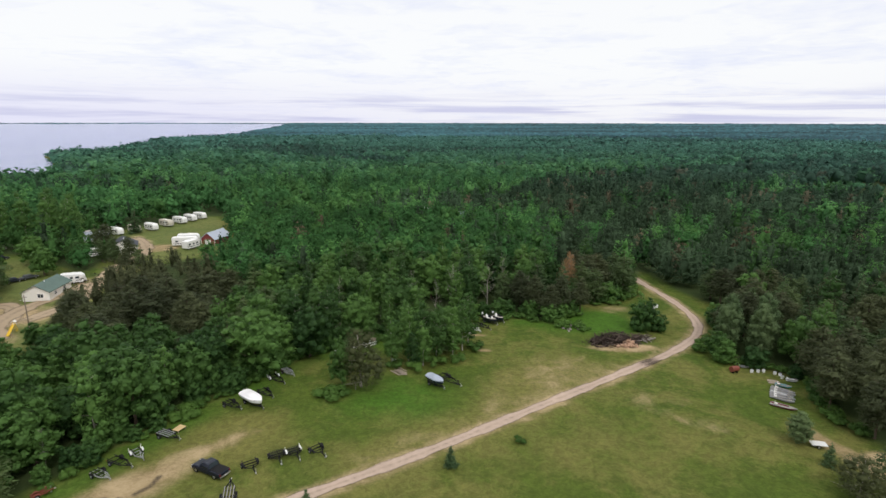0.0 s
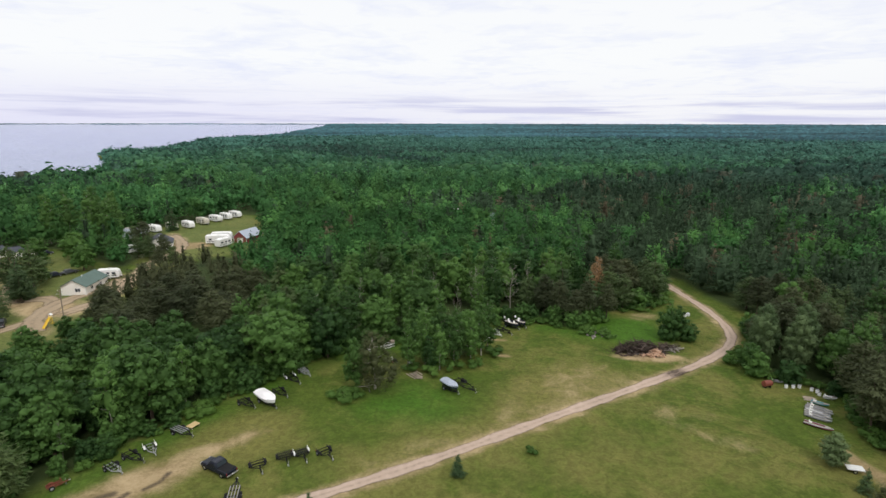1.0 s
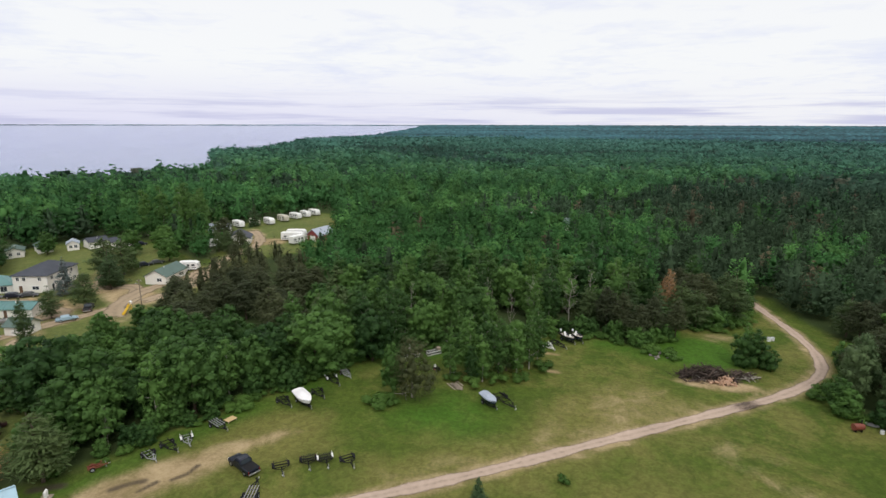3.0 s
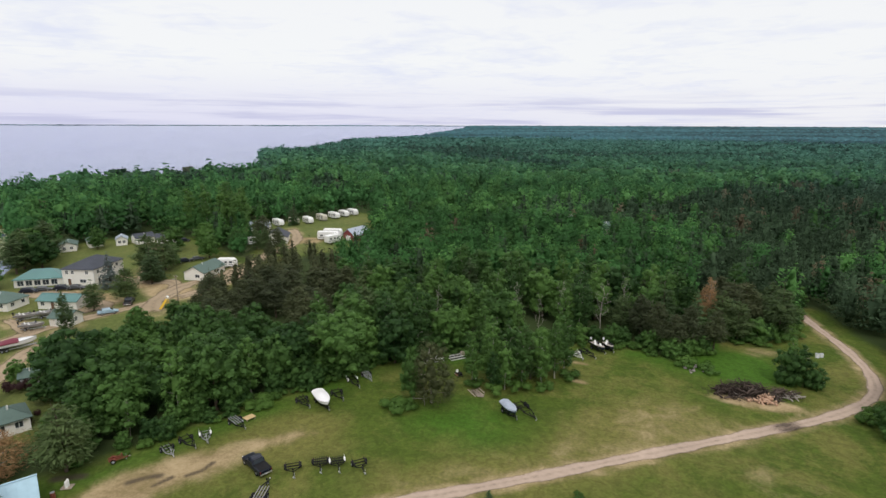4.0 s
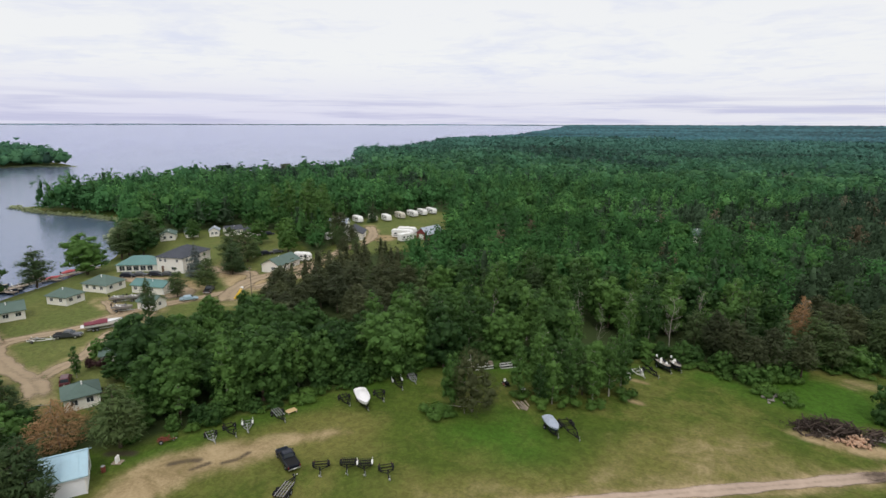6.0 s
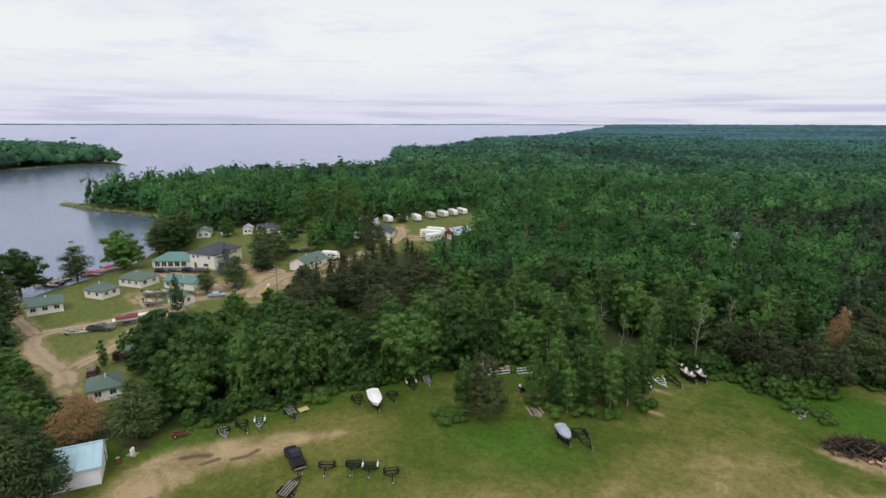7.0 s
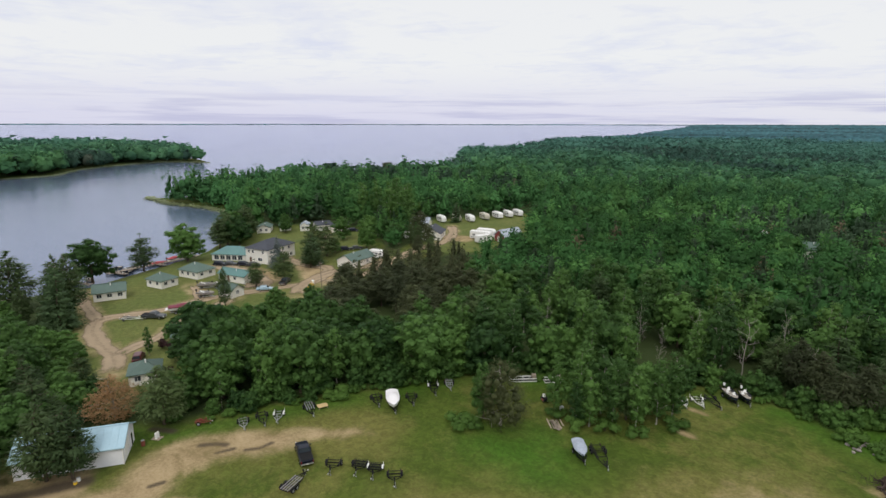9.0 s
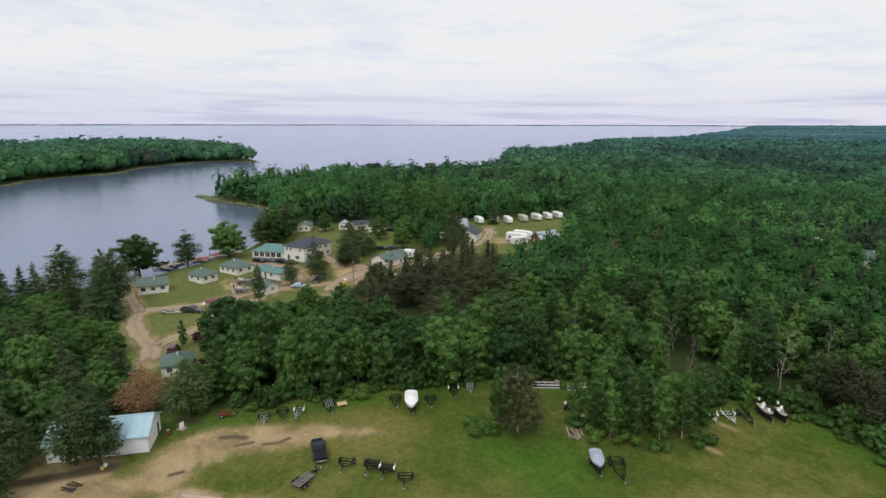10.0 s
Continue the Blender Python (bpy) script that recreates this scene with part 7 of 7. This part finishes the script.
for k, (x, y) in enumerate(((-148, 203.6), (-143.6, 212.2), (-139.8, 218.6), (-134.9, 222.6), (-133.4, 231.6), (-131.2, 239), (-129.6, 245.4), (-127.9, 251.2))):
    tan = k in (0, 2, 4)
    camper("camper", "tan travel trailer parked in the meadow row" if tan else "white travel trailer parked in the meadow row", x, y, -30 + 4 * (k % 3), 5.4 if k == 2 else 6.7, wall="rv_tan" if tan else "rv_wall")
camper("motorhome", "large white motorhome beside the red barn", -105.5, 194.2, 15, 8.6, 2.5, 2.9, group="")
camper("motorhome", "white motorhome behind another camper", -106.5, 199.0, 15, 7.6, 2.5, 3.0, group="")
camper("motorhome", "short white motorhome parked across the barn front", -101.2, 190.2, 75, 6.4, 2.4, 2.7, group="")
camper("camper", "white trailer behind the cottage", -117.0, 150.5, 20, 6.0, group="")
camper("camper", "small white trailer near the pines", -128.5, 178, 60, 5.6, group="")


# ---- docks and moored boats ----
def dock(x0, y0, x1, y1, width=1.6):
    d = Vector((x1 - x0, y1 - y0, 0))
    yaw = math.degrees(math.atan2(d.y, d.x))
    root = thing("dock", "grey plank dock on posts along the shore", "dock", "docks", pose(x0, y0, LAKE_LEVEL, 0, 0, yaw))
    n = max(4, int(d.length / 0.9))
    for k in range(n):
        part("plank", box(((k + 0.5) * d.length / n, 0, 0.62), (d.length / n - 0.03, width, 0.06)), M["plank"], root)
    for s in (-1, 1):
        part("beam", box((d.length / 2, s * width * 0.42, 0.52), (d.length, 0.12, 0.14)), M["plank"], root)
        for k in range(0, n + 1, 4):
            part("post", tube((k * d.length / n, s * width * 0.48, -3.0), (k * d.length / n, s * width * 0.48, 1.1), 0.09), M["pole"], root)


dock(-160, 72.5, -171, 68)
dock(-165, 84, -172, 81)
dock(-170, 80, -174, 112, 2.0)
dock(-168, 97, -180, 94)
dock(-158.5, 52.5, -170, 47)
for k, (x, y, yaw, mat, cov) in enumerate(((-168, 84.5, 70, "navy_hull", ""), (-172.6, 88, 95, "alu_hull", ""), (-172.8, 97, 95, "white_hull", "red_canopy"), (-176.5, 104, 95, "white_hull", "red_canopy"),
                                           (-178, 110, 95, "white_hull", ""), (-168.5, 74.5, 160, "alu_hull", ""), (-163.5, 50.2, 150, "white_hull", ""), (-176, 84, 95, "navy_hull", ""))):
    boat("moored_boat", "moored boat with red canvas cover at the dock" if cov else "open boat moored at the dock", x, y, LAKE_LEVEL - 0.2, yaw, 5.6, 2.1, 0.95, mat, cov, True, 2, True, group="moored boats")


# ---- logs, lumber and small things ----
def log_pile():
    """A heap of cut trunks and brush."""
    g = np.random.default_rng(11)
    root = thing("log_pile", "heap of dark logs, brush and split wood", "log pile", at=pose(34.2, 116.4, 0, 0, 0, 8))
    meshes = []
    for k in range(6):
        bm = bmesh.new()
        r = 0.06 + 0.04 * k
        n = 3.8 - 0.4 * k
        bm_tube(bm, (-n / 2, 0, 0), (0, 0.05, 0.04), r, r * 0.92, 8)
        bm_tube(bm, (0, 0.05, 0.04), (n / 2, 0, 0), r * 0.92, r * 0.75, 8)
        if k < 3:
            bm_tube(bm, (0.2, 0, 0), (0.9, 0.45, 0.5), r * 0.5, r * 0.2, 5)
            bm_tube(bm, (-0.5, 0, 0), (-0.1, -0.5, 0.4), r * 0.5, r * 0.2, 5)
        me = bpy.data.meshes.new("log")
        bm.to_mesh(me)
        bm.free()
        meshes.append(me)
    def heap(n, cx, cy, sx, sy, hz, mat, pick):
        for _ in range(n):
            x, y = cx + sx * float(np.clip(g.normal(), -1.7, 1.7)), cy + sy * float(np.clip(g.normal(), -1.7, 1.7))
            d = ((x - cx) / (2 * sx)) ** 2 + ((y - cy) / (2 * sy)) ** 2
            z = 0.15 + max(0.0, hz * (1 - d)) * g.random()
            me = meshes[g.choice(pick)]
            if not me.materials:
                me.materials.append(None)
            o = new("log", me)
            o.parent = root
            o.matrix_basis = pose(x, y, z, g.uniform(0, 360), g.normal(0, 20), g.normal(0, 75)) @ Matrix.Diagonal((0.72, 1, 1, 1))
            o.material_slots[0].link = "OBJECT"
            o.material_slots[0].material = M[mat]
    heap(130, -1.6, 0.2, 2.8, 1.1, 2.6, "log", [0, 0, 1, 1, 2, 3])
    heap(40, 4.0, 1.6, 2.0, 0.8, 1.0, "log", [0, 1, 2])
    heap(34, 0.6, -1.4, 1.2, 0.6, 0.9, "cut", [3, 4, 5])
    heap(10, -1.0, 0.5, 2.5, 1.0, 1.5, "dead_bark", [0, 1])
    heap(8, 6.0, 1.2, 1.0, 0.6, 0.7, "dead_bark", [1, 2])
    tw = bmesh.new()
    for _ in range(1100):
        x, y = g.normal(-2.0, 2.6), g.normal(0.3, 1.1)
        d = ((x + 2.0) / 5.5) ** 2 + ((y - 0.3) / 2.4) ** 2
        p = Vector((x, y, 0.1 + max(0.0, 2.5 * (1 - d)) * g.random()))
        q = p + Vector((g.normal(0, 0.6), g.normal(0, 0.6), g.uniform(-0.2, 0.7)))
        bm_tube(tw, p, q, 0.035, 0.012, 3)
    for _ in range(900):
        a, u = g.uniform(0, 6.28), math.sqrt(g.random())
        p = Vector((-4.6 + math.cos(a) * u * 1.9, 0.9 + math.sin(a) * u * 1.4, 1.9 * (1 - u * u) * g.random()))
        q = p + Vector((math.cos(a) * g.uniform(0.1, 0.7), math.sin(a) * g.uniform(0.1, 0.7), g.uniform(0.0, 0.5)))
        bm_tube(tw, p, q, 0.03, 0.01, 3)
    tagged(part("brush", tw, M["log"], root), "tangle of dark dry twigs", kind="stuff")


log_pile()


def scatter_heap(name, label, category, x, y, n, kind_mat, size, spread_):
    g = np.random.default_rng(int(abs(x * 10 + y)))
    root = thing(name, label, category, at=pose(x, y, ground_z(x, y), 0, 0, g.uniform(0, 90)))
    for _ in range(n):
        s = size * g.uniform(0.5, 1.3)
        bm = bmesh.new()
        r = bmesh.ops.create_icosphere(bm, subdivisions=1, radius=s)
        for v in bm.verts:
            v.co = v.co * g.uniform(0.75, 1.15)
            v.co.z *= 0.65
        px_, py_ = g.normal(0, spread_, 2)
        bmesh.ops.translate(bm, verts=bm.verts, vec=(px_, py_, s * 0.35))
        part("stone", bm, M[kind_mat], root)


scatter_heap("stone_heap", "heap of pale stones at the wood's edge", "stones", 24.6, 124.6, 18, "stone", 0.32, 1.1)


def lumber(name, label, x, y, yaw, n, L, mat, spread_=0.16):
    g = np.random.default_rng(int(abs(x * 7 + y * 3)))
    root = thing(name, label, "lumber", at=pose(x, y, ground_z(x, y), 0, 0, yaw))
    for k in range(n):
        l_ = L * g.uniform(0.75, 1.0)
        part("plank", bm_box(bmesh.new(), (0, 0, 0), (l_, 0.2, 0.06), 0, pose(g.normal(0, 0.15), (k % 6 - 2.5) * 0.3 + g.normal(0, spread_), 0.06 + 0.08 * (k // 6), 0, 0, g.normal(0, 5))), M[mat], root)


lumber("lumber_stack", "loose stack of pale weathered boards", -13.2, 99.3, -40, 14, 3.2, "plank", 0.3)
lumber("lumber_stack", "dark old boards beside the shed", -51.5, 37.5, 30, 8, 2.4, "log")
lumber("lumber_stack", "tan boards stacked behind the stored boats", 58.0, 98.9, -12, 10, 2.0, "plank", 0.1)


def dock_sections(x, y, yaw, L):
    """Frames of dismantled dock, stacked."""
    root = thing("dock_sections", "stacked grey dock sections on the grass", "dock sections", "dismantled docks", pose(x, y, ground_z(x, y), 0, 0, yaw))
    for k in range(3):
        b = bmesh.new()
        for s in (-1, 1):
            bm_bar(b, (-L / 2, s * 0.6, 0.15 + 0.26 * k), (L / 2, s * 0.6, 0.15 + 0.26 * k), 0.08, 0.2)
        for u in np.linspace(-L / 2 + 0.1, L / 2 - 0.1, 5 + k % 2):
            bm_bar(b, (u, -0.6, 0.15 + 0.26 * k), (u, 0.6, 0.15 + 0.26 * k), 0.12, 0.06)
        part("frame", b, M["white_steel" if k != 1 else "black_steel"], root)
    part("crate", box((L / 2 - 0.5, 0, 1.0), (0.8, 0.9, 0.6), 0.04), M["plank"], root)


dock_sections(-26.2, 108.6, 46, 5.2)
dock_sections(-21.8, 112.2, 46, 3.4)


def mower():
    root = thing("riding_mower", "small dark riding mower on the grass", "mower", at=pose(-18.9, 104.8, 0, 0, 0, -40))
    part("bonnet", box((0.5, 0, 0.62), (0.8, 0.6, 0.5), 0.1), M["black_steel"], root)
    part("chassis", box((-0.1, 0, 0.38), (1.6, 0.6, 0.2), 0.04), M["black_steel"], root)
    part("mower_deck", box((0, 0, 0.22), (0.9, 1.1, 0.16), 0.05), M["red_steel"], root)
    st_ = bm_box(box((-0.35, 0, 0.66), (0.45, 0.5, 0.12), 0.04), (-0.56, 0, 0.88), (0.12, 0.5, 0.4), 0.04)
    part("seat", st_, M["trim"], root)
    part("steering_wheel", bm_tube(tube((0.15, 0, 0.8), (0.0, 0, 1.02), 0.03), (0.0, 0, 1.02), (-0.02, 0, 1.05), 0.18, 0.18, 12), M["black_steel"], root)
    for x, y, r in ((0.62, 0.4, 0.2), (0.62, -0.4, 0.2), (-0.55, 0.42, 0.28), (-0.55, -0.42, 0.28)):
        wheel_under(root, x, y, r, 0.2, "trim")


mower()


def slide():
    root = thing("playground_slide", "yellow playground slide on the grass", "slide", at=pose(-105.2, 113.8, 0, 0, 0, -80) @ Matrix.Scale(0.85, 4))
    secs = []
    for t in np.linspace(0, 1, 9):
        x, z = -1.6 + 3.4 * t, 2.3 * (1 - t) ** 1.15 + 0.25
        secs.append([(x, -0.35, z + 0.3), (x, -0.3, z + 0.3), (x, -0.28, z + 0.05), (x, 0.28, z + 0.05), (x, 0.3, z + 0.3), (x, 0.35, z + 0.3), (x, 0.35, z), (x, -0.35, z)])
    part("chute", loft(secs), M["yellow"], root)
    lad = bmesh.new()
    for s in (-1, 1):
        bm_tube(lad, (-2.3, s * 0.34, 0), (-1.65, s * 0.34, 3.0), 0.05)
        bm_tube(lad, (-1.65, s * 0.34, 0), (-1.65, s * 0.34, 3.0), 0.05)
    for k in range(6):
        bm_tube(lad, (-2.25 + 0.1 * k, -0.34, 0.35 + 0.4 * k), (-2.25 + 0.1 * k, 0.34, 0.35 + 0.4 * k), 0.035)
    part("ladder", lad, M["yellow"], root)
    part("platform", box((-1.75, 0, 2.5), (0.7, 0.8, 0.1), 0.02), M["trim"], root)
    part("roof_panel", loft([[(-2.2, -0.5, 3.0), (-1.3, -0.5, 3.0), (-1.3, -0.5, 3.05), (-2.2, -0.5, 3.05)], [(-2.2, 0, 3.45), (-1.3, 0, 3.45), (-1.3, 0, 3.5), (-2.2, 0, 3.5)], [(-2.2, 0.5, 3.0), (-1.3, 0.5, 3.0), (-1.3, 0.5, 3.05), (-2.2, 0.5, 3.05)]]), M["trim"], root)


slide()


def utility_pole(x, y, h=8.5):
    root = thing("utility_pole", "grey wooden utility pole with lamp arm", "pole", "poles", pose(x, y, ground_z(x, y)))
    part("shaft", tube((0, 0, -0.5), (0, 0, h), 0.15, 0.1), M["pole"], root)
    part("crossarm", box((0, 0, h - 0.5), (1.4, 0.1, 0.12)), M["pole"], root)
    part("lamp_arm", bm_box(tube((0, 0, h - 1.2), (0, -0.9, h - 0.9), 0.03), (0, -1.0, h - 0.92), (0.2, 0.4, 0.14), 0.04), M["galv"], root)
    for s in (-0.6, 0.6):
        part("insulator", tube((s, 0, h - 0.44), (s, 0, h - 0.28), 0.05, 0.04), M["trim"], root)


utility_pole(-103.5, 117.0)


def gas_tank():
    root = thing("gas_cylinder", "white gas cylinder standing on a pallet", "gas cylinder", at=pose(-56.6, 53.4, 0, 0, 0, 30))
    part("pallet", bm_box(bm_box(box((0, 0, 0.14), (1.4, 1.1, 0.06)), (0, -0.4, 0.06), (1.4, 0.1, 0.12)), (0, 0.4, 0.06), (1.4, 0.1, 0.12)), M["plank"], root)
    for y in (-0.22, 0.22):
        c = bmesh.new()
        bm_tube(c, (0, y, 0.17), (0, y, 1.05), 0.19, 0.19, 12)
        bm_tube(c, (0, y, 1.05), (0, y, 1.2), 0.19, 0.08, 12)
        part("cylinder", c, M["trim"], root)


gas_tank()


def barrel(x, y, mat, label, h=0.9, r=0.3):
    root = thing("barrel", label, "barrel", "barrels", pose(x, y, ground_z(x, y)))
    secs = [[(math.cos(a) * r * k, math.sin(a) * r * k, z) for a in np.linspace(0, 2 * math.pi, 12, endpoint=False)] for z, k in ((0, 0.94), (0.03, 1), (h * 0.33, 1), (h * 0.35, 1.04), (h * 0.37, 1), (h * 0.65, 1), (h * 0.67, 1.04), (h * 0.69, 1), (h - 0.03, 1), (h, 0.94))]
    part("drum", loft(secs), M[mat], root)
    part("lid", tube((0, 0, h), (0, 0, h + 0.03), r * 0.9, r * 0.88, 12), M["galv"], root)


barrel(-56.2, 51.2, "red_steel", "rust-red barrel by the shed")
barrel(-53.6, 42.0, "white_hull", "white barrel beside the shed wall", 0.6, 0.25)
barrel(-53.2, 41.5, "yellow", "yellow tub beside the shed wall", 0.4, 0.25)
barrel(49.0, 140.8, "white_hull", "white barrel beside the bushes", 0.9, 0.4)
barrel(49.9, 141.4, "white_hull", "white barrel beside the bushes", 0.8, 0.4)
barrel(-15.2, 104.3, "white_hull", "white tub on the grass", 0.5, 0.4)
for x, y in ((60.0, 102.2), (60.6, 101.5), (55.9, 102.9), (57.2, 103.0), (58.3, 103.1), (60.4, 100.4)):
    barrel(x, y, "white_hull", "white plastic drum among stored boats", 0.6, 0.3)
for x, y in ((61.6, 99.2),):
    boat("dinghy", "small pale dinghy stored by the wood", x, y, ground_z(x, y) + 0.02, -15, 2.0, 0.9, 0.45, "white_hull", "", False, 1)


def stove():
    """A rusty wheeled wood burner."""
    root = thing("wood_burner", "rusty red-brown wood burner on wheels", "burner", at=pose(52.4, 102.6, 0, 0, 0, 20))
    part("drum", tube((-0.8, 0, 0.85), (0.8, 0, 0.85), 0.55, 0.55, 16), M["red_steel"], root)
    part("chimney", tube((0.5, 0, 1.2), (0.5, 0, 2.0), 0.1), M["black_steel"], root)
    part("stand", bm_box(box((-0.5, 0, 0.3), (0.1, 0.8, 0.6)), (0.5, 0, 0.3), (0.1, 0.8, 0.6)), M["black_steel"], root)
    part("hatch", box((0.82, 0, 0.85), (0.06, 0.5, 0.5), 0.02), M["black_steel"], root)


stove()


def board_table():
    root = thing("plywood_sheet", "yellow plywood platform on the grass", "platform", at=pose(-45.8, 76.6, 0, 0, 0, -18))
    part("sheet", box((0, 0, 0.42), (1.3, 1.7, 0.05), 0.01), M["ply"], root)
    for x in (-0.5, 0.5):
        for y in (-0.7, 0.7):
            part("leg", box((x, y, 0.2), (0.09, 0.09, 0.4)), M["plank"], root)


board_table()


def utility_cart(x, y, yaw):
    root = thing("utility_cart", "low white-topped cart beside the bushy tree", "cart", at=pose(x, y, 0, 0, 0, yaw))
    part("tray", box((0, 0, 0.6), (2.2, 1.3, 0.14), 0.03), M["white_steel"], root)
    part("drawbar", tube((1.1, 0, 0.5), (2.0, 0, 0.3), 0.05), M["black_steel"], root)
    for s in (-1, 1):
        wheel_under(root, -0.1, s * 0.6, 0.28, 0.18)


utility_cart(53.3, 77.2, -10)
